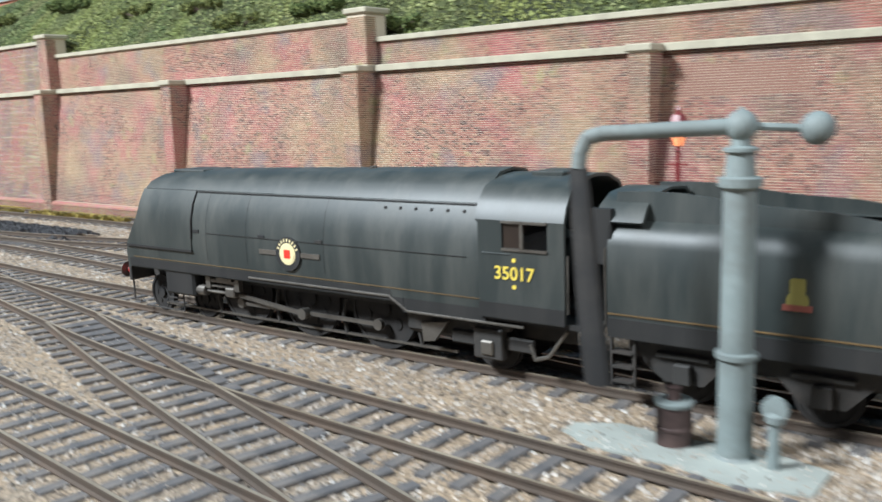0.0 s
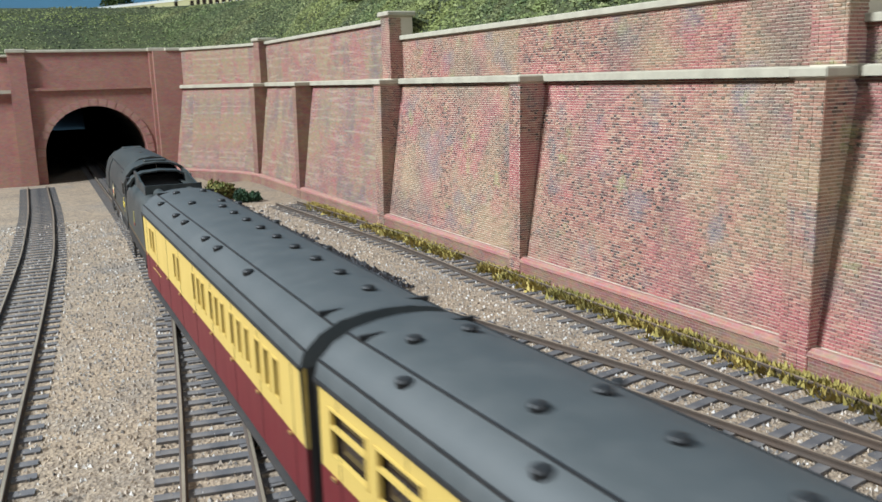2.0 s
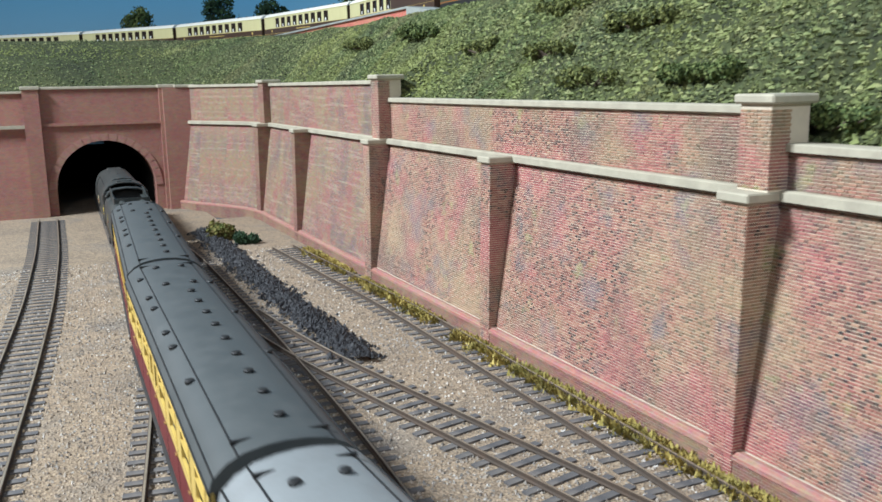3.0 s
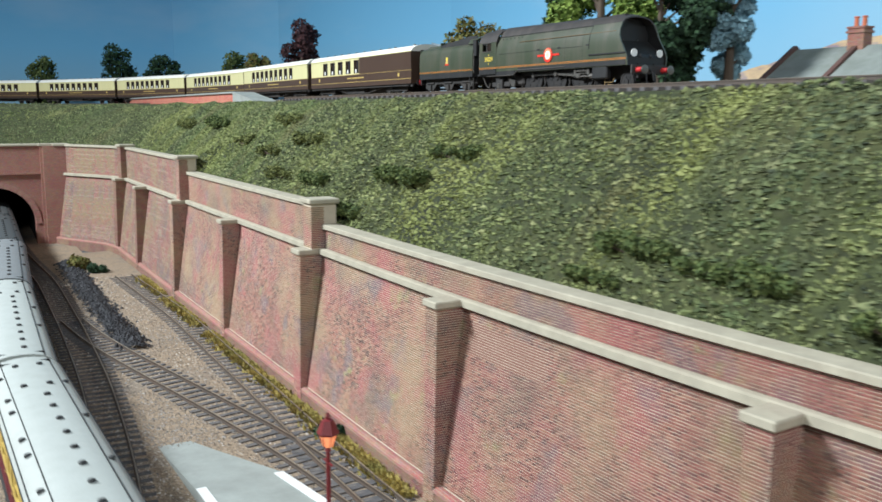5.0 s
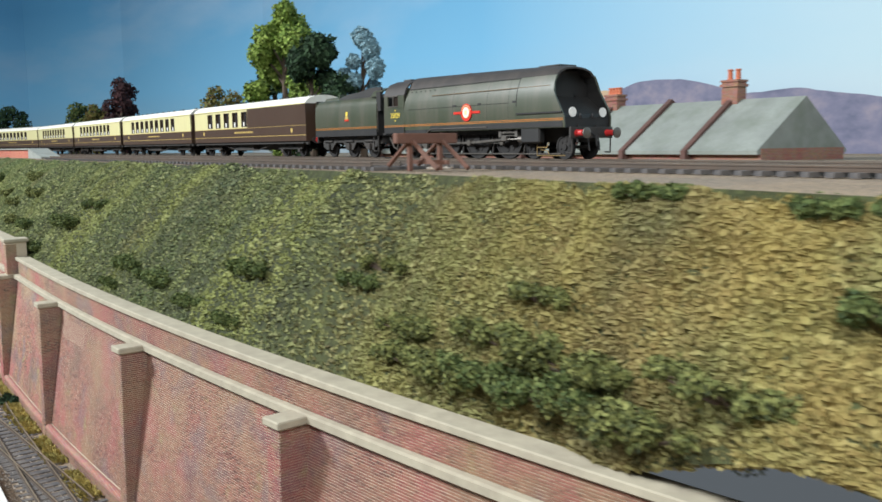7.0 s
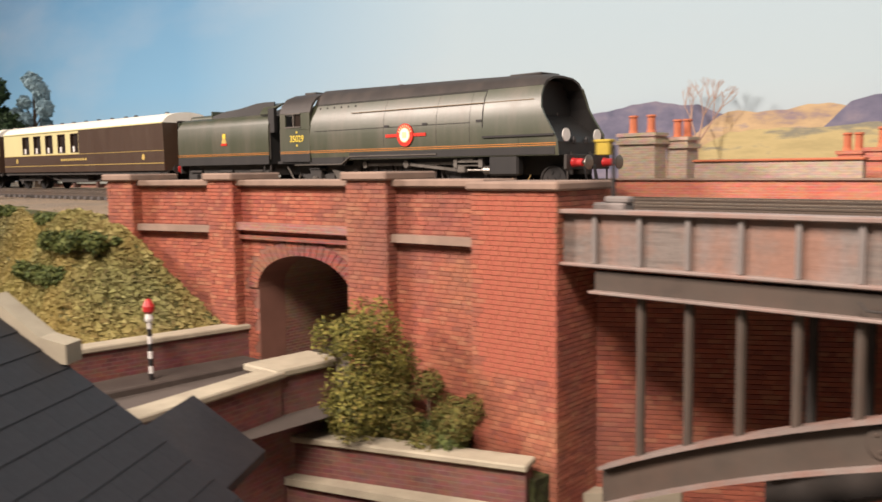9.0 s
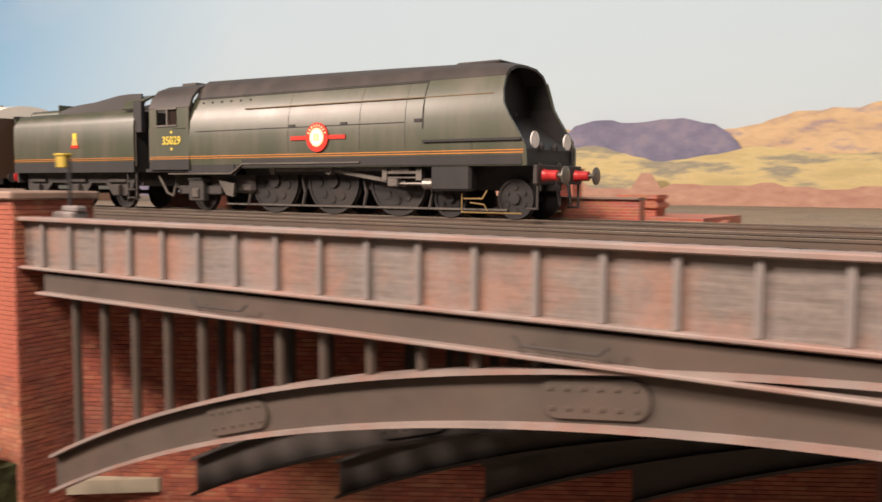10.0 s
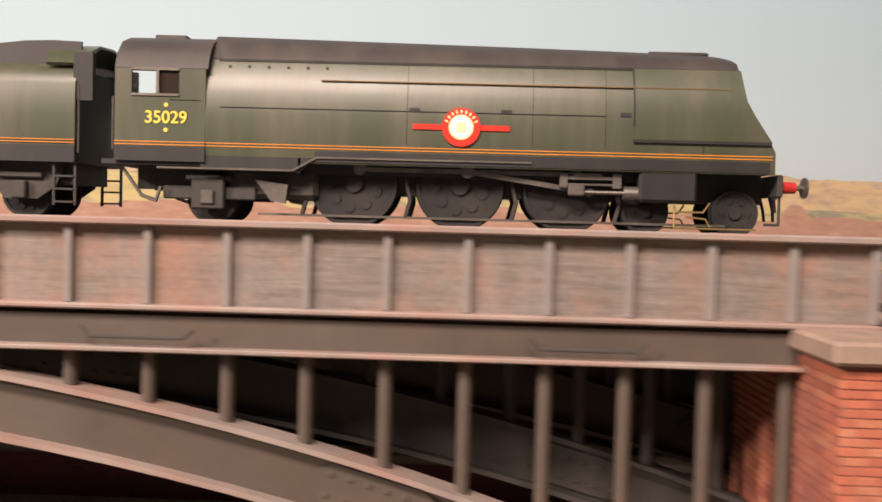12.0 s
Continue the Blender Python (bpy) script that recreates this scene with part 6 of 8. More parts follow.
def tender(bright, label):
    t = empty("tender", label=label, category="tender", group="locomotive tenders")
    skin = M["green_satin"] if bright else M["green_dull"]
    x0, x1 = -21.05, -13.95
    prof = [(1.3, 1.28), (1.34, 1.6), (1.36, 2.2), (1.34, 2.85), (1.25, 3.1), (1.05, 3.28), (0.8, 3.32)]
    for sg in (-1, 1):
        bm = loft(bmesh.new(), [[(x, sg * y, z) for y, z in prof] + [(x, sg * (y - 0.06), z - 0.02) for y, z in prof[::-1]] for x in (x0, -18, x1)], close=True)
        part("tank_side", bm, skin, t, smooth=True)
        part("tank_skirt", boxes((x0, x1, min(sg * 1.3, sg * 1.36), max(sg * 1.3, sg * 1.36), 1.2, 1.55)), M["black_dull"], t)
        for z in ((1.6, 1.66) if bright else (1.62,)):
            part("lining", boxes((x0, x1, min(sg * 1.3, sg * 1.362), max(sg * 1.3, sg * 1.362), z, z + 0.02)), M["orange_line" if bright else "faded_line"], t)
        # crest of a lion over a wheel, as plain shapes
        bm = bmesh.new()
        cyl(bm, (-17.2, sg * 1.34, 2.2), (-17.2, sg * 1.375, 2.2), 0.17, n=18)
        crest = part("crest", bm, M["gold_line" if bright else "faded_gold"], t, "small red and gold crest")
        part("crest_top", boxes((-17.32, -17.08, min(sg * 1.34, sg * 1.372), max(sg * 1.34, sg * 1.372), 2.32, 2.56), bevel=0.03), M["yellow_paint" if bright else "faded_gold"], crest)
        part("crest_band", boxes((-17.42, -16.98, min(sg * 1.34, sg * 1.38), max(sg * 1.34, sg * 1.38), 2.04, 2.14)), M["badge_red" if bright else "faded_red"], crest)
        tb = bmesh.new()
        tube(tb, [(x1 + 0.06, sg * 1.3, 1.4), (x1 + 0.06, sg * 1.3, 2.8)], 0.022, 6)
        part("handrail", tb, M["steel"], t)
        part("cab_screen", boxes((x1 - 0.05, x1 + 0.35, min(sg * 1.15, sg * 1.3), max(sg * 1.15, sg * 1.3), 2.5, 3.5)), M["black_dull"], t)
        for z in (0.35, 0.62, 0.89):
            part("step", boxes((x1 - 0.45, x1 - 0.05, min(sg * 1.05, sg * 1.3), max(sg * 1.05, sg * 1.3), z, z + 0.04)), M["underframe"], t)
        part("step_side", boxes((x1 - 0.5, x1 - 0.45, min(sg * 1.2, sg * 1.26), max(sg * 1.2, sg * 1.26), 0.3, 1.25), (x1 - 0.05, x1, min(sg * 1.2, sg * 1.26), max(sg * 1.2, sg * 1.26), 0.3, 1.25)), M["underframe"], t)
        fr = bmesh.new()
        low = [(x0 + 0.3, 1.2), (x0 + 0.3, 0.6), (-20.3, 0.42), (-19.7, 0.42), (-19.2, 0.85), (-18.3, 0.85), (-17.9, 0.42), (-17.2, 0.42), (-16.8, 0.85), (-16.0, 0.85), (-15.6, 0.42), (-14.9, 0.42), (-14.5, 0.7), (-14.3, 1.2)]
        loft(fr, [[(x, sg * 0.93, z) for x, z in low], [(x, sg * 1.0, z) for x, z in low]], close=True)
        part("frame_side", fr, M["underframe"], t)
        for x in (-20.0, -17.55, -15.25):
            part("axlebox", boxes((x - 0.16, x + 0.16, min(sg * 0.95, sg * 1.14), max(sg * 0.95, sg * 1.14), 0.42, 0.8), bevel=0.03), M["underframe"], t)
            part("leaf_spring", boxes((x - 0.5, x + 0.5, min(sg * 1.0, sg * 1.1), max(sg * 1.0, sg * 1.1), 0.86, 0.98), bevel=0.03), M["underframe"], t)
        part("rear_ladder", boxes(*[(x0 - 0.06, x0 - 0.02, min(sg * 0.75, sg * 1.05), max(sg * 0.75, sg * 1.05), 1.4 + 0.32 * j, 1.43 + 0.32 * j) for j in range(6)]), M["black"], t)
        bm = bmesh.new()
        lathe(bm, [(0.12, 0), (0.12, 0.3), (0.06, 0.32), (0.06, 0.42), (0.22, 0.44), (0.22, 0.48)], 14)
        part("buffer", bm, M["red_paint" if bright else "underframe"], t, m=at(x0 - 0.1, sg * 0.86, 1.07, 0, -90, 0))
    part("tank_end", boxes((x0, x0 + 0.06, -1.3, 1.3, 1.2, 3.2)), skin, t)
    part("tank_front", boxes((x1 - 0.06, x1, -1.3, 1.3, 1.2, 3.2)), M["black_dull"], t)
    part("tank_top", boxes((x0 + 0.05, -18.7, -1.1, 1.1, 3.0, 3.12)), M["black_dull"], t)
    # raised coal space with curved raves
    for sg in (-1, 1):
        bm = bmesh.new()
        loft(bm, [[(x, sg * 1.02, 3.28), (x, sg * 0.98, 3.28 + h), (x, sg * 0.92, 3.28 + h), (x, sg * 0.95, 3.26)] for x, h in ((-18.6, 0.12), (-17.6, 0.28), (-16.5, 0.34), (-15.2, 0.5), (-14.6, 0.52), (-13.98, 0.5))], close=True)
        part("coal_rave", bm, M["black_dull"] if bright else skin, t, smooth=True)
        bm = bmesh.new()
        cyl(bm, (-20.9, sg * 0.55, 3.3), (-18.7, sg * 0.55, 3.3), 0.2, n=16)
        part("vacuum_reservoir", bm, skin, t, smooth=True)
    part("coal_bulkhead", boxes((-18.7, -18.62, -1.0, 1.0, 3.0, 3.62)), skin, t)
    bm = bmesh.new()
    roofp = [(1.3, 3.28), (1.1, 3.55), (0.7, 3.74), (0, 3.8)]
    loft(bm, [[(x, -y, z) for y, z in roofp] + [(x, y, z) for y, z in roofp[:-1][::-1]] + [(x, y * 0.93, z - 0.05) for y, z in roofp[:-1]] + [(x, -y * 0.93, z - 0.05) for y, z in roofp[::-1]] for x in (-14.6, -13.9, -13.7)], close=True)
    part("cab_hood", bm, skin, t, smooth=True)
    part("coal_floor", boxes((-18.6, -14.1, -0.95, 0.95, 2.7, 2.8)), M["coal"], t, "dark empty coal space")
    part("underbody", boxes((x0 + 0.2, x1 - 0.2, -0.85, 0.85, 0.75, 1.25)), M["underframe"], t)
    part("buffer_beam", boxes((x0 - 0.1, x0, -1.2, 1.2, 0.85, 1.3)), M["underframe"], t)
    for x in (-20.0, -17.55, -15.25):
        wheelset(t, x, 0.55, 10, True)
    return t


def coach(kind, length, label, roof_key, low_key, high_key, wins, waist, brake=None, group="coaches"):
    """A bogie coach centred on x = 0: sides with real window openings, domed roof, ends, bogies."""
    c = empty("coach", label=label, category="railway coach", group=group)
    h = length / 2
    zb, zw0, zw1, zg = 1.0, waist[1], waist[2], 3.3 if kind == "pullman" else 3.12
    hw = 1.36
    for sg in (-1, 1):
        y0, y1 = sorted((sg * hw, sg * (hw - 0.07)))
        low = boxes((-h, h, y0, y1, zb, waist[0]))
        part("lower_panel", low, M[low_key], c)
        up = bmesh.new()
        box(up, -h, h, y0, y1, waist[0], zw0)
        box(up, -h, h, y0, y1, zw1, zg)
        cur = -h
        dark = bmesh.new()
        for a, b in wins + [(h, h)]:
            if a > cur:
                tgt = dark if brake and cur >= brake - 0.01 else up
                box(tgt, cur, a, y0, y1, zw0, zw1)
            cur = b
        part("upper_panel", up, M[high_key], c)
        if brake:
            box(dark, brake, h + 0.002, min(y0, y0 + sg * 0.01), max(y1, y1 + sg * 0.01), waist[0], zg)
            part("van_panel", dark, M[low_key], c)
        else:
            dark.free()
        first = {}
        for a, b in wins:
            w = b - a
            m = at((a + b) / 2, 0, 0)
            if w in first:
                fo = again(first[w][0], m, c)
                po = again(first[w][1], Matrix(), fo)
                for cloth in first[w][1].children:
                    again(cloth, Matrix(), po)
                continue
            ya, yb = sorted((sg * (hw + 0.012), sg * (hw - 0.06)))
            fr = bmesh.new()
            for r in ((-w / 2, -w / 2 + 0.05, zw0, zw1), (w / 2 - 0.05, w / 2, zw0, zw1), (-w / 2, w / 2, zw0, zw0 + 0.04), (-w / 2, w / 2, zw1 - 0.04, zw1)):
                box(fr, r[0], r[1], ya, yb, r[2], r[3])
            if w > 0.75 and kind != "pullman":
                box(fr, -w / 2, w / 2, ya, yb, zw1 - 0.3, zw1 - 0.26)
            fo = part("window_frame", fr, M["umber"] if kind == "pullman" else M["cream"], c, m=m)
            po = part("pane", boxes((-w / 2 - 0.04, w / 2 + 0.04, min(sg * (hw - 0.11), sg * (hw - 0.1)), max(sg * (hw - 0.11), sg * (hw - 0.1)), zw0 - 0.05, zw1 + 0.05)), M["glass"], fo, "dark glass")
            if kind == "pullman" and w > 0.8:
                part("table_cloth", boxes((-w / 2 + 0.12, -w / 2 + 0.34, min(sg * (hw - 0.095), sg * (hw - 0.065)), max(sg * (hw - 0.095), sg * (hw - 0.065)), zw0 + 0.04, zw0 + 0.36), bevel=0.01), M["white_disc"], po, "white table linen behind the glass")
            first[w] = (fo, po)
        part("gutter", boxes((-h, h, sg * (hw - 0.02), sg * (hw + 0.05), zg - 0.03, zg + 0.03)), M["black_dull"] if kind != "pullman" else M["pale_cream"], c)
        part("step_board", boxes((-h + 0.3, h - 0.3, min(sg * 1.2, sg * 1.42), max(sg * 1.2, sg * 1.42), 0.84, 0.9)), M["underframe"], c)
        part("solebar", boxes((-h, h, min(sg * 1.1, sg * 1.24), max(sg * 1.1, sg * 1.24), 0.78, 1.02)), M["underframe"], c)
        if kind == "pullman":
            for z in (waist[0] - 0.02, 1.35):
                part("gold_lining", boxes((-h, h, min(sg * hw, sg * (hw + 0.008)), max(sg * hw, sg * (hw + 0.008)), z, z + 0.03)), M["gold_line"], c)
            part("lettering", boxes(*[(-1.6 + 0.3 * j, -1.4 + 0.3 * j, min(sg * hw, sg * (hw + 0.01)), max(sg * hw, sg * (hw + 0.01)), 1.62, 1.74) for j in range(11)]), M["gold_line"], c)
            for x in (-h + 2.0, h - 2.0):
                bm = bmesh.new()
                cyl(bm, (x, sg * hw, 1.68), (x, sg * (hw + 0.012), 1.68), 0.15, n=14)
                part("crest", bm, M["gold_line"], c)
        else:
            dn = bmesh.new()
            for x in np.arange(-h + 0.6, h - 0.5, 2.05):
                box(dn, x, x + 0.008, min(sg * hw, sg * (hw + 0.006)), max(sg * hw, sg * (hw + 0.006)), zb, zg - 0.1)
            part("panel_joint", dn, M["black_dull"], c)
            hd = None
            for x in np.arange(-h + 0.75, h - 0.5, 2.05):
                m = at(float(x), 0, 0)
                if hd is None:
                    hd = part("door_handle", boxes((0, 0.12, min(sg * hw, sg * (hw + 0.04)), max(sg * hw, sg * (hw + 0.04)), waist[0] - 0.06, waist[0] - 0.02)), M["brass"], c, m=m)
                else:
                    again(hd, m, c)
            part("lettering", boxes(*[(h - 3.2 + 0.28 * j, h - 3.02 + 0.28 * j, min(sg * hw, sg * (hw + 0.008)), max(sg * hw, sg * (hw + 0.008)), 1.6, 1.63) for j in range(6)]), M["cream"], c)
        # bogies
    for bx in (-h + 3.0, h - 3.0):
        bg = bmesh.new()
        for sg in (-1, 1):
            ya, yb = sorted((sg * 0.92, sg * 1.02))
            box(bg, bx - 1.75, bx + 1.75, ya, yb, 0.5, 0.68)
            for x in (bx - 1.25, bx + 1.25):
                box(bg, x - 0.16, x + 0.16, ya, yb + (0.08 if sg > 0 else 0), 0.3, 0.72)
                box(bg, x - 0.55, x + 0.55, ya, yb, 0.7, 0.78)
        box(bg, bx - 0.4, bx + 0.4, -0.95, 0.95, 0.45, 0.8)
        part("bogie", bg, M["underframe"], c)
        for x in (bx - 1.25, bx + 1.25):
            wheelset(c, x, 0.53, 8, True)
    prof = [(hw + 0.03, zg), (1.28 if kind == "pullman" else 1.33, 3.46 if kind == "pullman" else 3.34), (1.08, 3.62 if kind == "pullman" else 3.58), (0.75, 3.74), (0.36, 3.81), (0, 3.83)]
    secs = []
    for x in np.linspace(-h - 0.02, h + 0.02, 9):
        secs.append([(x, -y, z) for y, z in prof] + [(x, y, z) for y, z in prof[:-1][::-1]])
    part("roof", loft(bmesh.new(), secs, close=True), M[roof_key], c, smooth=True)
    for sg in (-1, 1):
        for y in (0.86, 1.3) if kind != "pullman" else (1.0,):
            z = float(np.interp(y, [q[0] for q in prof[::-1]], [q[1] for q in prof[::-1]]))
            part("roof_rib", boxes((-h, h, sg * y - 0.018, sg * y + 0.018, z - 0.03, z + 0.018)), M["black_dull"] if kind != "pullman" else M[roof_key], c)
    vent = bmesh.new()
    lathe(vent, [(0.1, -0.06), (0.115, 0.015), (0.095, 0.045), (0.04, 0.055)], 12)
    vt = None
    n = 12
    for j in range(n):
        for y, ok in ((-0.42, j in (0, 2)), (-0.16, 3 <= j <= 11), (0.42, j in (0, 2)), (1.02, kind != "pullman" and j in (1, 3, 4, 6, 7, 9)), (-1.02, kind != "pullman" and j in (2, 5, 8))):
            if not ok:
                continue
            x = h - 1.2 - (length - 2.4) * j / (n - 1) + (0.5 if abs(y) > 1 else 0)
            z = float(np.interp(abs(y), [q[0] for q in prof[::-1]], [q[1] for q in prof[::-1]]))
            m = at(x, y, z + 0.03)
            if vt is None:
                vt = part("roof_vent", vent, M["roof_grey"] if kind == "pullman" else M["black_dull"], c, m=m)
            else:
                again(vt, m, c)
    for e in (-1, 1):
        xe = e * h
        part("end_panel", loft(bmesh.new(), [[(x, -y, z) for y, z in [(hw - 0.02, 1.0)] + prof] + [(x, y, z) for y, z in ([(hw - 0.02, 1.0)] + prof[:-1])[::-1]] for x in (xe - e * 0.05, xe)], close=True), M["black_dull"] if kind != "pullman" else M["umber"], c)
        gw = bmesh.new()
        for j in range(4):
            box(gw, *sorted((xe + e * (0.04 + 0.09 * j), xe + e * (0.09 + 0.09 * j))), -0.62, 0.62, 1.05, 3.38)
        box(gw, *sorted((xe, xe + e * 0.4)), -0.54, 0.54, 1.1, 3.3)
        part("gangway", gw, M["black_dull"], c, "black pleated gangway bellows")
        part("roof_ladder_rail", boxes((xe - e * 0.5 - 0.03, xe - e * 0.5 + 0.03, -0.9, 0.9, 3.7, 3.78)), M["black_dull"] if kind != "pullman" else M["roof_white"], c)
        for sg in (-1, 1):
            bm = bmesh.new()
            lathe(bm, [(0.1, 0), (0.1, 0.25), (0.2, 0.27), (0.2, 0.3)], 12)
            part("buffer", bm, M["underframe"], c, m=at(xe, sg * 0.86, 1.05, 0, 90 * e, 0))
    part("underbody", boxes((-h + 5.2, h - 5.2, -0.6, 0.6, 0.45, 0.95), (-2.4, 1.0, -1.05, -0.6, 0.4, 0.85), (1.6, 3.0, 0.6, 1.05, 0.45, 0.85), bevel=0.05), M["underframe"], c)
    part("truss_rod", tube(tube(bmesh.new(), [(-h + 5, -1.1, 0.85), (-2.0, -1.1, 0.45), (2.0, -1.1, 0.45), (h - 5, -1.1, 0.85)], 0.04, 6), [(-h + 5, 1.1, 0.85), (-2.0, 1.1, 0.45), (2.0, 1.1, 0.45), (h - 5, 1.1, 0.85)], 0.04, 6), M["underframe"], c)
    return c


MN_GREEN, rods_up = engine(True, "35029", "green air-smoothed express locomotive with orange lining and red nameplate")
MN_DARK, rods_low = engine(False, "35017", "weathered dark green air-smoothed express locomotive")
tender_up = tender(True, "dark green lined tender with a small crest")
tender_low = tender(False, "weathered dark green tender with empty coal space")
# crimson and cream coaches
CL = 17.75
brake_wins = [(-7.55, -7.17), (-6.95, -6.57), (-6.35, -5.97), (-5.56, -5.2), (-4.94, -4.58), (-4.32, -3.96), (-3.5, -3.12), (-2.9, -2.52), (-2.29, -1.91), (-1.42, -1.04), (-0.88, -0.5), (-0.27, 0.11),
              (1.9, 2.28), (2.5, 2.88), (6.5, 6.9), (7.1, 7.5)]
open_wins = [(x, x + 1.25) for x in (-8.2, -6.2, -4.2, -2.2)] + [(-0.5, 0.05), (0.6, 1.15)] + [(x, x + 1.25) for x in (1.7, 3.7, 5.7, 7.2)]
lower_cars = [coach("southern", CL, "crimson and cream brake coach with a dark grey roof", "roof_grey", "crimson", "cream", brake_wins, (1.88, 2.14, 2.86), group="crimson and cream coaches")]
second = coach("southern", CL, "crimson and cream corridor coach with a dark grey roof", "roof_grey", "crimson", "cream", open_wins, (1.88, 2.14, 2.86), group="crimson and cream coaches")
lower_cars.append(second)


def another(ob):
    """A copy of a vehicle whose wheels turn too."""
    keep = {w: (r, p, hnd) for w, r, p, hnd in SPIN}
    new_ob = copy_thing(ob, Matrix())
    for b in new_ob.children:
        if b.name.split(".")[0] == "wheel":
            src = min((w for w in ob.children if w in keep), key=lambda w: (w.matrix_basis.translation - b.matrix_basis.translation).length)
            SPIN.append((b, *keep[src]))
    return new_ob


M["roof_silver"] = painted("roof_silver", (0.4, 0.42, 0.39), 0.5, (0.33, 0.34, 0.31), 0.5)
M["roof_mid"] = painted("roof_mid", (0.2, 0.21, 0.21), 0.5, (0.16, 0.16, 0.16), 0.5)
lower_cars.append(coach("southern", CL, "crimson and cream corridor coach with a mid grey roof", "roof_mid", "crimson", "cream", open_wins, (1.88, 2.14, 2.86), group="crimson and cream coaches"))
pale_car = coach("southern", CL, "crimson and cream corridor coach with a pale silver roof", "roof_silver", "crimson", "cream", open_wins, (1.88, 2.14, 2.86), group="crimson and cream coaches")
lower_cars.append(pale_car)
for _ in range(2):
    lower_cars.append(another(pale_car))
# umber and cream saloon cars
PL = 19.6
pull_wins = [(x, x + 0.92) for x in (-6.75, -5.3, -3.85, -2.4, -0.95, 0.5, 1.95, 3.4, 4.85)]
van_wins = [(x, x + 1.0) for x in (-6.9, -5.25, -3.6, -1.95, -0.3)] + [(1.6, 2.15), (5.4, 5.85)]
upper_cars = [coach("pullman", PL, "umber and cream saloon brake car with a pale roof", "roof_white", "umber", "pale_cream", van_wins, (1.98, 2.06, 3.12), brake=0.75, group="umber and cream saloon cars")]
saloon = coach("pullman", PL, "umber and cream saloon car with a pale roof", "roof_white", "umber", "pale_cream", pull_wins, (1.98, 2.06, 3.12), group="umber and cream saloon cars")
upper_cars.append(saloon)
for _ in range(6):
    upper_cars.append(another(saloon))
# ---- painted backdrop: sky boards with low hills ----
def sky_mat():
    m, nt, b = material("painted_sky")
    v = coords(nt)
    sep = node(nt, "ShaderNodeSeparateXYZ", [("Vector", v)])
    up = node(nt, "ShaderNodeMapRange", [("Value", sep.outputs["Z"])])
    up.inputs["From Min"].default_value, up.inputs["From Max"].default_value = 14.0, 46.0
    acr = node(nt, "ShaderNodeMapRange", [("Value", sep.outputs["X"])])
    acr.inputs["From Min"].default_value, acr.inputs["From Max"].default_value = -70.0, 70.0
    blue = ramp(nt, up.outputs["Result"], [(0.0, (0.30, 0.50, 0.64)), (0.4, (0.18, 0.43, 0.65)), (1.0, (0.08, 0.26, 0.46))])
    pale = ramp(nt, up.outputs["Result"], [(0.0, (0.54, 0.60, 0.63)), (0.25, (0.46, 0.61, 0.68)), (1.0, (0.36, 0.56, 0.69))])
    # the left's darker blue also holds the weaker light at that end
    col = mix(nt, ramp(nt, acr.outputs["Result"], [(0.22, (0, 0, 0)), (0.56, (1, 1, 1))]), blue, pale)
    mp = node(nt, "ShaderNodeMapping", [("Vector", v)])
    mp.inputs["Scale"].default_value = (0.5, 0.5, 1.6)
    col = mix(nt, ramp(nt, noise_tex(nt, mp.outputs["Vector"], 0.045, 5, 0.55), [(0.5, (0, 0, 0)), (0.75, (0.22, 0.22, 0.22))]), col, (0.62, 0.62, 0.63))
    nt.links.new(col, b.inputs["Base Color"])
    b.inputs["Roughness"].default_value = 0.8
    return m


def hill_mat(name, stops, scale, stretch):
    m, nt, b = material(name)
    mp = node(nt, "ShaderNodeMapping", [("Vector", coords(nt))])
    mp.inputs["Scale"].default_value = (1.0, 1.0, stretch)
    f = noise_tex(nt, mp.outputs["Vector"], scale, 6, 0.62)
    nt.links.new(ramp(nt, f, stops), b.inputs["Base Color"])
    b.inputs["Roughness"].default_value = 0.9
    return m


M["sky"] = sky_mat()
M["hill_blue"] = hill_mat("hill_blue", [(0.3, (0.125, 0.135, 0.205)), (0.5, (0.185, 0.185, 0.265)), (0.7, (0.27, 0.245, 0.3))], 0.5, 1.6)
M["hill_tan"] = hill_mat("hill_tan", [(0.3, (0.24, 0.2, 0.27)), (0.45, (0.52, 0.38, 0.24)), (0.55, (0.62, 0.46, 0.27)), (0.68, (0.3, 0.25, 0.3)), (0.8, (0.66, 0.56, 0.28))], 0.32, 3.0)
M["hill_far"] = hill_mat("hill_far", [(0.3, (0.20, 0.29, 0.38)), (0.6, (0.38, 0.44, 0.47)), (0.8, (0.48, 0.5, 0.48))], 0.25, 2.0)
M["field"] = hill_mat("field", [(0.35, (0.46, 0.39, 0.2)), (0.5, (0.56, 0.47, 0.24)), (0.62, (0.25, 0.25, 0.2)), (0.8, (0.6, 0.5, 0.27))], 0.22, 5.0)
BACK = 76.0
bd = [(-190, -120), (-178, 52), (-150, 66), (-100, BACK), (230, BACK)]
bm = loft(bmesh.new(), [[(x, y, -5), (x, y, 90)] for x, y in bd], caps=False)
bmesh.ops.reverse_faces(bm, faces=bm.faces)
backdrop = tagged(part("backdrop", bm, M["sky"]), "painted pale blue sky backdrop", "backdrop", kind="structure")


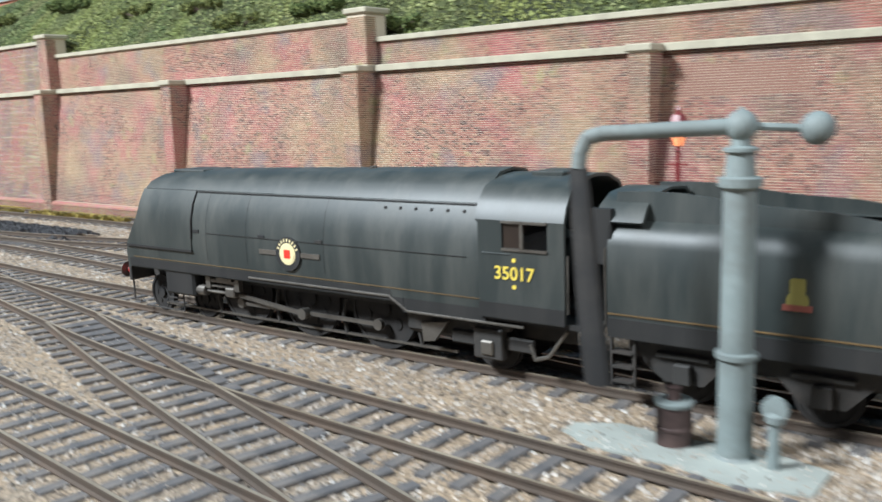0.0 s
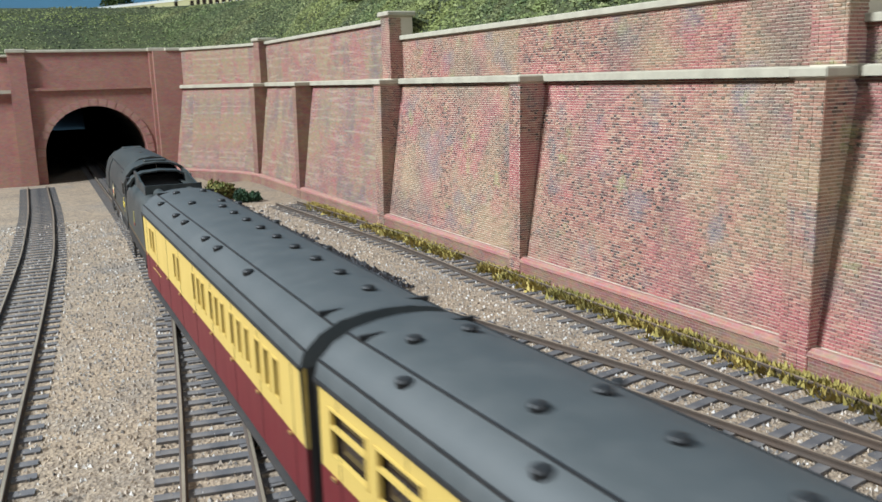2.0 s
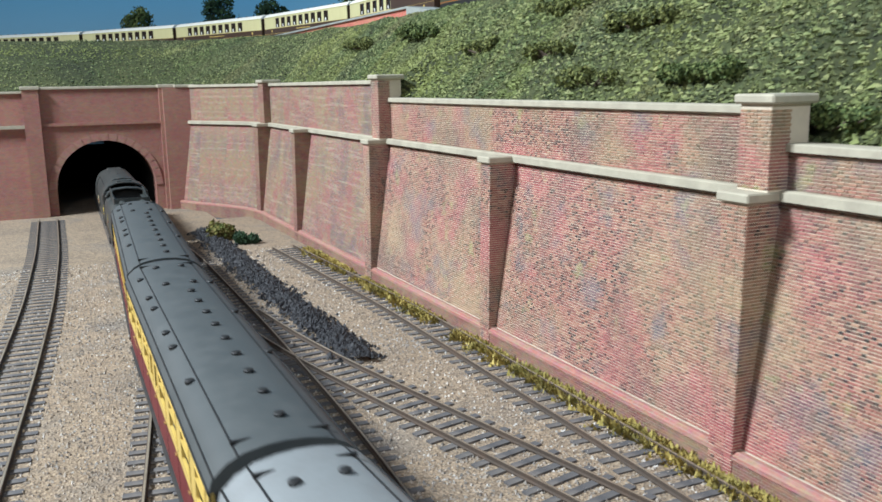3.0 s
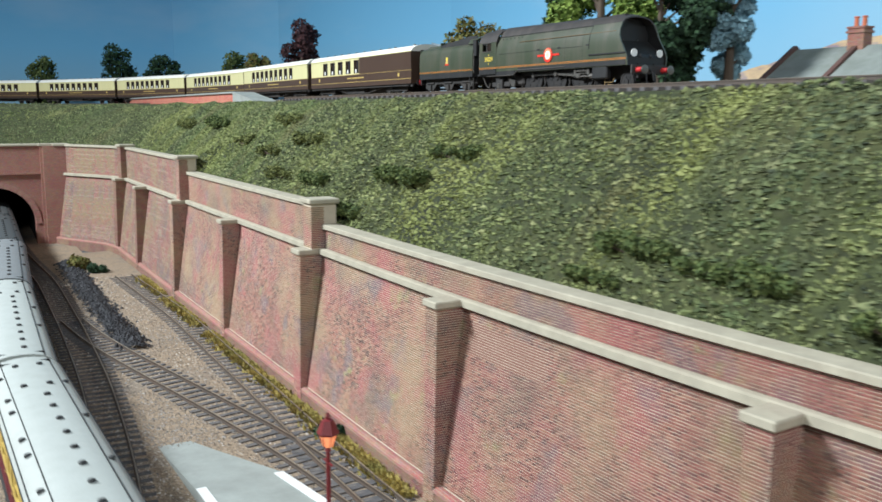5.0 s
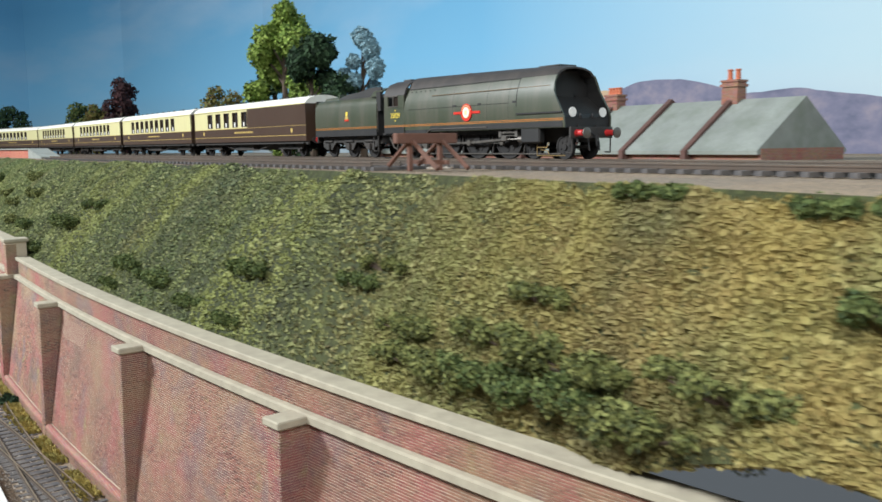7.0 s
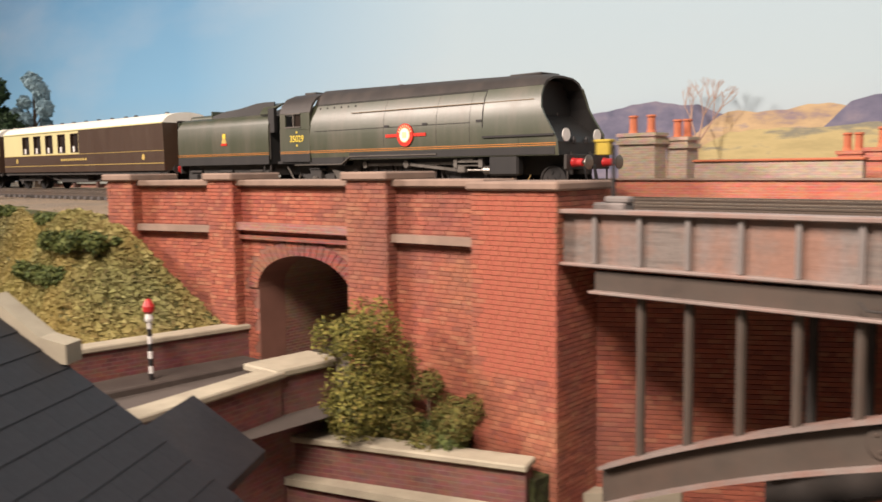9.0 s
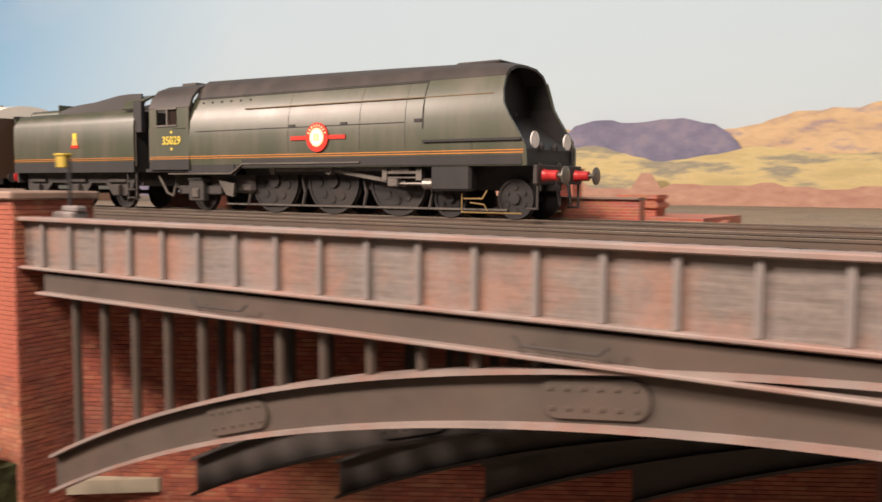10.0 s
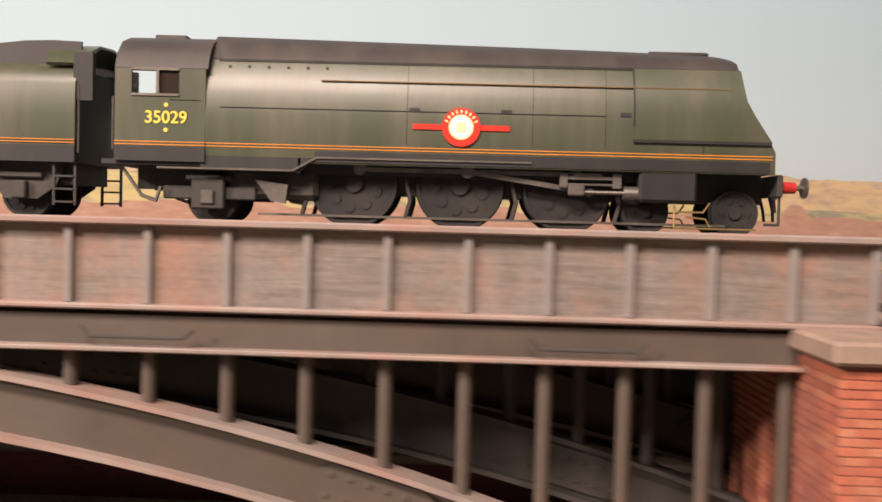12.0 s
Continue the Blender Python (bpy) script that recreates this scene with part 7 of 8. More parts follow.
def hills(name, mat, knots, y, label, z0=8.0, rough=0.25, seed=0.0):
    """A painted range of hills along the backdrop."""
    ks = sorted(knots)
    xs = np.arange(ks[0][0], ks[-1][0], 0.7)
    bm = bmesh.new()
    secs = []
    for x in xs:
        z = float(np.interp(x, [k[0] for k in ks], [k[1] for k in ks])) + rough * (noise.noise(Vector((x * 0.25, seed, 0))) + 0.5 * noise.noise(Vector((x * 0.9, seed, 3))))
        secs.append([(x, y, z0), (x, y, z)])
    loft(bm, secs, caps=False)
    return tagged(part(name, bm, mat), label, "painted hills", kind="structure")


hills("backdrop_far_hills", M["hill_far"], [(-150, 22), (-135, 26.3), (-125, 25.4), (-112, 26.0), (-100, 24.2), (-85, 21), (-60, 18)], BACK - 0.9, "pale blue painted far hills")
hills("backdrop_tan_hills", M["hill_tan"], [(-45, 17.5), (-32, 20.2), (-22, 20.9), (-12, 20), (0, 17)], BACK - 0.6, "sandy painted hillside", seed=2)
hills("backdrop_blue_hills", M["hill_blue"], [(-26, 16.5), (-20, 19.5), (-14, 21.3), (-9, 21.2), (-3, 19.6), (3, 19.6), (10, 18.6), (14, 18.2), (20, 19.6), (29, 20.8), (33, 20.2), (37, 18.6), (44, 17)], BACK - 0.9, "blue-violet painted hills", seed=5)
hills("backdrop_moor", M["hill_tan"], [(31, 17), (35, 19.6), (38, 19.8), (42.5, 19.6), (47, 19.0), (52, 19.0), (58, 20.0), (63, 20.9), (68, 20.2), (72, 21.0), (79, 20.9), (84, 20.1), (90, 19.5), (104, 18.6), (125, 17), (150, 17)], BACK - 1.2, "sandy and violet painted moorland", rough=0.4, seed=9)
hills("backdrop_near_hill", M["hill_blue"], [(41.5, 18), (42.6, 18.9), (43.5, 19.95), (46, 20.3), (48.5, 19.9), (51.2, 20.1), (53.3, 19.8), (54.5, 19.0), (55.6, 17.4)], BACK - 1.3, "wooded blue painted ridge", seed=12)
hills("backdrop_fields", M["field"], [(32, 16.5), (35.5, 18.2), (45.5, 18.5), (50, 17.2), (53.6, 17.9), (56, 18.3), (60, 17.7), (70, 17.8), (84, 17.4), (100, 16.4), (130, 16)], BACK - 1.5, "yellow painted fields", rough=0.2, seed=15)
M["town"] = hill_mat("town", [(0.3, (0.36, 0.2, 0.15)), (0.6, (0.45, 0.27, 0.2)), (0.8, (0.5, 0.36, 0.28))], 0.9, 3.0)
kn = [(28, 15.2)]
rt = random.Random(3)
x = 29.0
while x < 140:
    w = rt.uniform(0.7, 2.6)
    z = 15.4 + rt.choice((0.2, 0.35, 0.5, 0.4, 1.2 if w < 1.1 else 0.6))
    kn += [(x, z), (x + w, z)]
    x += w + 0.02
hills("backdrop_town", M["town"], kn, BACK - 2.5, "row of painted red-brown roofs on the backdrop", rough=0.03, seed=20)

# leaf colour close to the sky's: the haze is painted into it
M["haze_leaf"] = island_mat("haze_leaf", [(0.0, (0.27, 0.42, 0.48)), (1.0, (0.29, 0.44, 0.50))])
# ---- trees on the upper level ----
# added tree in place of a soft flat silhouette on the backdrop
tree(-20.0, 48.8, UP, 10.2, 2.0, M["haze_leaf"], 16, "blue-green tree standing in for a soft backdrop silhouette", base=0.15, count=30000, leaf=0.16)
tree(-28.8, 46.0, UP, 13.2, 3.9, M["leaf_bright"], 11, "tall bright green broadleaf tree behind the line", base=0.1, count=26000, leaf=0.27)
tree(-22.6, 45.5, UP, 9.6, 3.2, M["leaf_dark"], 12, "dark green broadleaf tree behind the line", base=0.08, count=15000, leaf=0.28)
tree(-34.2, 47.5, UP, 12.0, 2.3, M["leaf_dark"], 13, "slender dark green tree behind the line", base=0.1, count=5000, leaf=0.26)
tree(-48.0, 47.5, UP, 7.0, 3.0, M["leaf_mixed"], 14, "open olive green tree behind the line", base=0.3, count=3200, leaf=0.26)
tree(-96.6, 50.4, UP, 11.4, 3.3, M["leaf_copper"], 15, "dark copper-leaved tree behind the line", base=0.12, count=6000)
for k, (x, y, h, sp, mt) in enumerate([(-150, 44, 9, 4.2, "leaf_dark"), (-163, 38, 11, 4.5, "leaf_dark"), (-168, 25, 9, 4, "leaf"), (-140, 54, 9.5, 3.8, "leaf"), (-132, 56, 9, 3.2, "leaf_mixed"), (-120, 58, 5.5, 1.6, "leaf_copper")]):
    tree(x, y, UP, h, sp, M[mt], 30 + k, "dense dark tree at the far end of the upper level", base=0.1, count=3200, leaf=0.42)
tagged(part("ground_behind", boxes((-190, 230, 44.2, BACK, 14.0, 14.55)), M["ballast"]), "brown ground behind the upper line", "ground", kind="structure")

# ---- terraced house roofs behind the line ----
M["roof_tile"] = plain("roof_tile", (0.25, 0.27, 0.245), 0.85, vary=0.3, coarse=0.7, fine=6.0, dirt=(0.15, 0.175, 0.13))
M["party_wall"] = plain("party_wall", (0.12, 0.062, 0.05), 0.85, vary=0.3, dirt=(0.07, 0.045, 0.04))
M["stack"] = brick("stack", ((0.30, 0.1, 0.07), (0.22, 0.08, 0.06)), (0.3, 0.2, 0.15), ((0.3, 0.18, 0.12), (0.3, 0.1, 0.08), (0.3, 0.2, 0.15)))
M["stack_red"] = brick("stack_red", ((0.5, 0.12, 0.08), (0.42, 0.1, 0.07)), (0.45, 0.25, 0.18), ((0.5, 0.2, 0.13), (0.5, 0.12, 0.09), (0.5, 0.25, 0.18)))
M["stack_pale"] = brick("stack_pale", ((0.42, 0.33, 0.25), (0.36, 0.28, 0.21)), (0.5, 0.42, 0.34), ((0.45, 0.36, 0.28), (0.4, 0.3, 0.22), (0.5, 0.42, 0.34)))


def chimney(parent, x, y, z0, z1, pots, w, mat, d=0.8, pot_h=0.7):
    st = part("chimney", boxes((x - w / 2, x + w / 2, y - d / 2, y + d / 2, z0, z1), (x - w / 2 - 0.08, x + w / 2 + 0.08, y - d / 2 - 0.08, y + d / 2 + 0.08, z1 - 0.35, z1 - 0.2), (x - w / 2 - 0.06, x + w / 2 + 0.06, y - d / 2 - 0.06, y + d / 2 + 0.06, z1 - 0.08, z1 + 0.04)), mat, parent)
    for k in range(pots):
        bm = bmesh.new()
        lathe(bm, [(0.17, 0), (0.14, 0.1), (0.13, pot_h - 0.1), (0.17, pot_h - 0.06), (0.15, pot_h)], 10)
        part("chimney_pot", bm, M["pot"], st, "orange clay pot", m=at(x - w / 2 + w * (k + 0.5) / pots, y, z1 + 0.04))


for k in range(8):
    x0 = -19.7 + 4.5 * k
    hs = empty("terraced_house", label="terraced house with a grey tiled roof and brick party wall", category="house", group="terraced houses behind the line")
    part("wall", boxes((x0, x0 + 4.5, 50.5, 58.0, 10.0, 15.2)), M["stack"], hs)
    part("roof", loft(bmesh.new(), [[(x, 50.2, 15.1), (x, 54.3, 17.9), (x, 58.3, 15.1), (x, 58.3, 14.9), (x, 50.2, 14.9)] for x in (x0, x0 + 4.46)], close=True), M["roof_tile"], hs, "grey tiled roof")
    part("party_wall", loft(bmesh.new(), [[(x, 50.0, 15.1), (x, 54.3, 18.15), (x, 58.4, 15.1), (x, 58.4, 14.5), (x, 50.0, 14.5)] for x in (x0 - 0.16, x0 + 0.16)], close=True), M["party_wall"], hs)
    if k in (1, 3, 5, 7):
        chimney(hs, x0, 54.3, 16.6, 18.6 if k == 5 else 18.95, 4 if k == 5 else 2, 1.05, M["stack"], pot_h=0.45 if k == 5 else 0.6)
for k, (x, y, zr, zc, pots, mt) in enumerate([(47.2, 40.8, 15.35, 16.95, 2, "stack_pale"), (48.2, 41.8, 15.3, 16.8, 2, "stack_pale"), (52.77, 45.2, 15.45, 16.25, 2, "stack_red"), (54.55, 42.3, 15.3, 16.3, 1, "stack_red"), (57.65, 42.3, 15.3, 16.15, 3, "stack_red"), (57.1, 44.8, 15.4, 16.3, 1, "stack_red"), (60.6, 42.8, 15.25, 15.45, 0, "stack_red")]):
    hs = empty("house", label="red brick house roof and tall chimney behind the bridge", category="house", group="houses behind the bridge")
    part("wall", boxes((x - 2.2, x + 2.2, y + 0.2, y + 4, 10.0, zr - 0.4)), M[mt], hs)
    part("roof", loft(bmesh.new(), [[(xx, y, zr - 0.75), (xx, y + 2, zr - 0.5), (xx, y + 4.2, zr - 0.75)] for xx in (x - 2.3 - 0.02 * k, x + 2.3 + 0.02 * k)], close=True), M["stack_red"], hs, "low red tiled roof")
    chimney(hs, x, y + 1.2, zr - 0.5, zc, pots, (1.4 if "pale" in mt else 1.15) if k in (0, 4, 6) else 0.75, M[mt], pot_h=0.62)
far_parapet = empty("wall_far_parapet", label="long low red brick wall behind the upper line with a pale coping", category="wall", kind="structure")
part("brick_face", boxes((43.0, 62.0, 40.2, 40.6, 14.5, 15.4)), M["stack_red"], far_parapet)
part("coping", boxes((43.0, 62.0, 40.12, 40.68, 15.4, 15.45)), M["sooty_stone"], far_parapet)
yard_wall = empty("wall_yard", label="tan brick parapet with a red tile coping beside the chimneys", category="wall", kind="structure")
part("brick_face", boxes((49.17, 54.45, 42.0, 42.3, 14.4, 15.96)), M["stack_pale"], yard_wall)
part("coping", boxes((49.12, 54.5, 41.93, 42.37, 15.96, 16.04), bevel=0.02), M["pot"], yard_wall)
bt = empty("bare_tree", label="pale leafless tree behind the chimneys", category="tree")
bm = bmesh.new()
rb = random.Random(5)
def twig(bm, q, d, length, r, depth):
    e = q + d * length
    cyl(bm, tuple(q), tuple(e), r, r * 0.7, n=5)
    if depth:
        for _ in range(3):
            twig(bm, e, (d + Vector((rb.uniform(-0.7, 0.7), rb.uniform(-0.5, 0.5), rb.uniform(-0.1, 0.5)))).normalized(), length * 0.68, r * 0.6, depth - 1)
twig(bm, Vector((33.8, 73, 14.5)), Vector((0, 0, 1)), 2.9, 0.12, 4)
M["pale_bark"] = plain("pale_bark", (0.5, 0.33, 0.26), 0.9, relief=0)
part("trunk", bm, M["pale_bark"], bt)

# ---- buffer stop, upper platform, signal ----
M["rust_brown"] = plain("rust_brown", (0.16, 0.075, 0.05), 0.75, vary=0.35, dirt=(0.1, 0.06, 0.045))
stop = empty("buffer_stop", label="rusty brown rail-built buffer stop", category="buffer stop", m=at(16.0, 30.4, UZ))
part("buffer_beam", boxes((-0.15, 0.15, -1.35, 1.35, 1.0, 1.38), bevel=0.03), M["rust_brown"], stop)
for sg in (-1, 1):
    tb = bmesh.new()
    tube(tb, [(-1.5, sg * 0.67, 0.2), (-0.2, sg * 0.67, 1.05), (0.2, sg * 0.67, 1.05), (1.7, sg * 0.67, 0.1)], 0.09, 6)
    part("bent_rail", tb, M["rust_brown"], stop)
    part("upright", boxes((-0.12, 0.02, sg * 0.67 - 0.08, sg * 0.67 + 0.08, 0, 1.0)), M["rust_brown"], stop)
    bm = bmesh.new()
    lathe(bm, [(0.2, 0), (0.2, 0.08), (0.1, 0.2)], 12)
    part("buffer_pad", bm, M["rust_brown"], stop, m=at(-0.15, sg * 0.86, 1.2, 0, -90, 0))
part("tie", boxes((-1.2, 1.4, -0.06, 0.06, 0.25, 0.4)), M["rust_brown"], stop)
plat_up = empty("upper_platform", label="brick faced upper platform with a grey sloping ramp", category="platform", kind="structure")
part("platform_face", boxes((-130, -64, 31.2, 34.6 - 1.6, 14.5, 15.55)), M["stack_red"], plat_up)
part("platform_top", boxes((-130, -64, 31.0, 33.05, 15.55, 15.7)), M["concrete"], plat_up)
part("ramp", loft(bmesh.new(), [[(-64, y, 14.4), (-64, y, 15.7), (-57, y, 14.75), (-57, y, 14.4)] for y in (31.0, 33.05)], close=True), M["concrete"], plat_up, "pale concrete ramp")
sig = empty("ground_signal", label="small grey shunting signal with a yellow head", category="signal", m=at(53.9, 29.3, 14.95))
bm = bmesh.new()
cyl(bm, (0, 0, 0), (0, 0, 1.3), 0.04, n=8)
part("post", bm, M["black"], sig)
part("base", boxes((-0.35, 0.35, -0.2, 0.2, 0, 0.22), (-0.15, 0.4, -0.12, 0.12, 0.2, 0.34), bevel=0.04), M["stiffener"], sig)
M["signal_yellow"] = plain("signal_yellow", (0.45, 0.33, 0.04), 0.6, relief=0)
part("yellow_plate", boxes((-0.35, -0.05, -0.08, 0.08, 1.12, 1.4), (-0.38, -0.02, -0.1, 0.1, 1.36, 1.42), bevel=0.015), M["signal_yellow"], sig, "small yellow signal box head")

# ---- lower station: platform ramp, lamps, water crane and drum ----
plat = empty("platform", label="grey slab platform with a pale edge and a ramp", category="platform", kind="structure")
ed0, ed1 = [(-17.8, 13.6), (-8.1, 13.75), (34, 11.0)], [(-17.5, 14.8), (-11.2, 16.95), (-5.9, 17.45), (34, 17.2)]
secs = []
for x in (-17.7, -15.5, -11.3, -6.0, 4, 18, 34):
    ya = float(np.interp(x, [q[0] for q in ed0], [q[1] for q in ed0]))
    yb = float(np.interp(x, [q[0] for q in ed1], [q[1] for q in ed1]))
    h = float(np.interp(x, [-17.7, -7.0], [0.05, 0.85]))
    secs.append([(x, ya, -0.1), (x, ya, h), (x, yb, h), (x, yb, -0.1)])
part("platform_body", loft(bmesh.new(), secs, close=True), M["concrete"], plat)
for side in (1, 2):
    q = [s_[side] for s_ in secs]
    d = 0.35 if side == 1 else -0.35
    part("edge_stones", loft(bmesh.new(), [[(x, y, z + 0.01), (x, y, z + 0.05), (x, y + d, z + 0.05), (x, y + d, z + 0.01)] for x, y, z in q[2:]], close=True), M["white_paint"], plat, "pale edge stones")
M["maroon"] = plain("maroon", (0.16, 0.02, 0.022), 0.4)
m_, nt_, b_ = material("lamp_glow")
b_.inputs["Base Color"].default_value = (0.9, 0.35, 0.15, 1)
b_.inputs["Emission Color"].default_value = (1.0, 0.28, 0.1, 1)
b_.inputs["Emission Strength"].default_value = 0.8
M["lamp_glow"] = m_


def gas_lamp(x, y, z, h):
    g = empty("station_lamp", m=at(x, y, z), label="maroon station lamp on a fluted post, glowing orange", category="lamp", group="station lamps")
    bm = bmesh.new()
    lathe(bm, [(0.16, 0), (0.16, 0.25), (0.11, 0.35), (0.075, 0.9), (0.06, h - 1.15), (0.09, h - 1.12), (0.05, h - 1.0)], 12)
    part("post", bm, M["maroon"], g)
    part("ladder_bar", boxes((-0.3, 0.3, -0.025, 0.025, h - 1.5, h - 1.45)), M["maroon"], g)
    bm = bmesh.new()
    lathe(bm, [(0.13, h - 1.0), (0.26, h - 0.62)], 6)
    part("lantern", bm, M["lamp_glow"], g, "glowing orange glass")
    bm = bmesh.new()
    lathe(bm, [(0.31, h - 0.63), (0.32, h - 0.58), (0.17, h - 0.22), (0.07, h - 0.18), (0.07, h - 0.1), (0.03, h)], 6)
    part("hood", bm, M["maroon"], g)
    bars = bmesh.new()
    for k in range(6):
        a = 2 * math.pi * k / 6
        cyl(bars, (0.135 * math.cos(a), 0.135 * math.sin(a), h - 1.0), (0.27 * math.cos(a), 0.27 * math.sin(a), h - 0.62), 0.016, n=5)
    part("glazing_bars", bars, M["maroon"], g)


gas_lamp(-3.6, 15.6, 0.82, 4.65)
gas_lamp(9.5, 15.4, 0.82, 4.65)
gas_lamp(46.5, 20.15, 9.2, 4.6)
board = empty("station_sign", m=at(6.2, 16.6, 0.82), label="small maroon platform sign on two posts", category="sign")
for x in (-0.55, 0.55):
    part("post", boxes((x - 0.05, x + 0.05, -0.05, 0.05, 0, 1.9)), M["maroon"], board)
part("panel", boxes((-0.75, 0.75, -0.04, 0.04, 1.2, 1.75), bevel=0.02), M["maroon"], board)
part("lettering_bar", boxes((-0.55, 0.55, -0.055, -0.042, 1.42, 1.54)), M["white_paint"], board)
M["crane_grey"] = plain("crane_grey", (0.2, 0.235, 0.23), 0.65, vary=0.45, coarse=0.8, dirt=(0.1, 0.085, 0.075))
M["drum_dark"] = plain("drum_dark", (0.06, 0.036, 0.032), 0.65, vary=0.5, coarse=2.0, dirt=(0.13, 0.085, 0.07))
wc = empty("water_crane", m=at(0.9, 7.35, 0), label="grey-green weathered cast water crane with a leather hose", category="water crane")
bm = bmesh.new()
lathe(bm, [(0.36, -0.05), (0.36, 0.1), (0.27, 0.16), (0.265, 1.7), (0.32, 1.72), (0.32, 1.8), (0.25, 1.82), (0.24, 4.3), (0.32, 4.35), (0.33, 4.48), (0.23, 4.5), (0.2, 4.85), (0.26, 4.87), (0.26, 4.92), (0.15, 4.95), (0.14, 5.1)], 20)
part("column", bm, M["crane_grey"], wc, smooth=True)
bm = bmesh.new()
bmesh.ops.create_uvsphere(bm, u_segments=16, v_segments=10, radius=0.24, matrix=Matrix.Translation((0, 0, 5.24)))
cyl(bm, (0, 0, 5.4), (0, 0, 5.52), 0.08, 0.03)
part("ball", bm, M["crane_grey"], wc, smooth=True)
AR = radians(205)
ax, ay = math.cos(AR), math.sin(AR)
bm = bmesh.new()
tube(bm, [(0, 0, 5.24), (ax * 2.05, ay * 2.05, 5.18), (ax * 2.25, ay * 2.25, 5.12), (ax * 2.36, ay * 2.36, 4.88), (ax * 2.38, ay * 2.38, 4.66)], 0.12, 12)
part("swing_arm", bm, M["crane_grey"], wc, smooth=True)
bm = bmesh.new()
cyl(bm, (0, 0, 5.24), (-ax * 0.95, -ay * 0.95, 5.18), 0.06, n=8)
bmesh.ops.create_uvsphere(bm, u_segments=14, v_segments=8, radius=0.25, matrix=Matrix.Translation((-ax * 1.05, -ay * 1.05, 5.18)))
part("counterweight", bm, M["crane_grey"], wc, smooth=True)
bm = bmesh.new()
hx, hy = ax * 2.38, ay * 2.38
loft(bm, [[(hx + r * math.cos(q) * 1.0 + dx, hy + r * 0.6 * math.sin(q), z) for q in np.linspace(0, 2 * math.pi, 10, endpoint=False)] for z, r, dx in ((4.66, 0.16, 0), (3.9, 0.2, 0.06), (2.6, 0.23, 0.17), (1.6, 0.25, 0.28), (1.25, 0.23, 0.33))], close=True)
part("hose", bm, M["black"], wc, "limp black leather hose", smooth=True)
val = empty("hydrant", m=at(1.55, 7.2, 0), label="small grey valve post with a handwheel beside the crane", category="valve")
bm = bmesh.new()
lathe(bm, [(0.13, 0), (0.1, 0.1), (0.08, 0.8), (0.14, 0.85), (0.14, 0.95), (0.05, 1.0)], 12)
part("stem", bm, M["crane_grey"], val)
bm = bmesh.new()
cyl(bm, (0, -0.05, 1.05), (0, 0.05, 1.05), 0.2, n=12)
part("handwheel", bm, M["crane_grey"], val)
drum = empty("brazier_drum", m=at(-0.1, 7.35, 0), label="rusty dark drum with pale rims beside the crane", category="drum")
bm = bmesh.new()
lathe(bm, [(0.3, 0), (0.31, 0.05), (0.29, 0.08), (0.29, 0.36), (0.31, 0.38), (0.31, 0.42), (0.29, 0.44), (0.29, 0.74), (0.31, 0.76), (0.31, 0.8)], 18)
part("barrel", bm, M["drum_dark"], drum)
bm = bmesh.new()
lathe(bm, [(0.32, 0.78), (0.33, 0.84), (0.3, 0.86)], 18)
part("rim", bm, M["crane_grey"], drum)
bm = bmesh.new()
lathe(bm, [(0.12, 0.86), (0.1, 1.05), (0.13, 1.07)], 10)
part("chimney", bm, M["drum_dark"], drum)
slab = tagged(part("stone_apron", loft(bmesh.new(), [[(x, 7.0 - w, 0.0), (x, 7.0 - w, 0.12), (x, 7.1 + w, 0.12), (x, 7.1 + w, 0.0)] for x, w in ((-1.9, 0.15), (-1.2, 0.55), (0.2, 0.5), (1.2, 0.7), (2.3, 0.45))], close=True), M["concrete"]), "pale broken concrete apron round the water crane", "paving", kind="structure")


# ---- bricks laid one by one on the near walls ----
def lay(name, parent, mat, origin, run, rise, out):
    """Bricks from arrays: lower corner, vectors along, up and outwards. Edges are eased; the back stays open."""
    e = 0.006
    ul, vl = np.linalg.norm(run, axis=1, keepdims=True), np.linalg.norm(rise, axis=1, keepdims=True)
    u, v = run / ul, rise / vl
    back = [origin, origin + run, origin + run + rise, origin + rise]
    face = [origin + out + u * e + v * e, origin + run + out - u * e + v * e, origin + run + rise + out - u * e - v * e, origin + rise + out + u * e - v * e]
    verts = np.stack(back + face, axis=1)
    quads = np.array([(4, 5, 6, 7), (0, 1, 5, 4), (1, 2, 6, 5), (2, 3, 7, 6), (3, 0, 4, 7)])
    faces = (quads[None] + 8 * np.arange(len(origin))[:, None, None]).reshape(-1, 4)
    ob = mesh_part(name, verts.reshape(-1, 3).tolist(), faces.tolist(), mat, parent)
    return tagged(ob, kind="stuff")


def course(length, pair, shift, dice, joint=0.007):
    """One course: starts and lengths of stretchers and headers."""
    starts, sizes, head = [], [], []
    x, k = -shift, 0
    while x < length:
        w = pair[k % len(pair)]
        a, b = max(x, 0.0), min(x + w, length)
        if b - a > 0.03:
            starts.append(a), sizes.append(b - a), head.append(k % len(pair) == 1)
        x += w + joint
        k += 1
    return starts, sizes, head


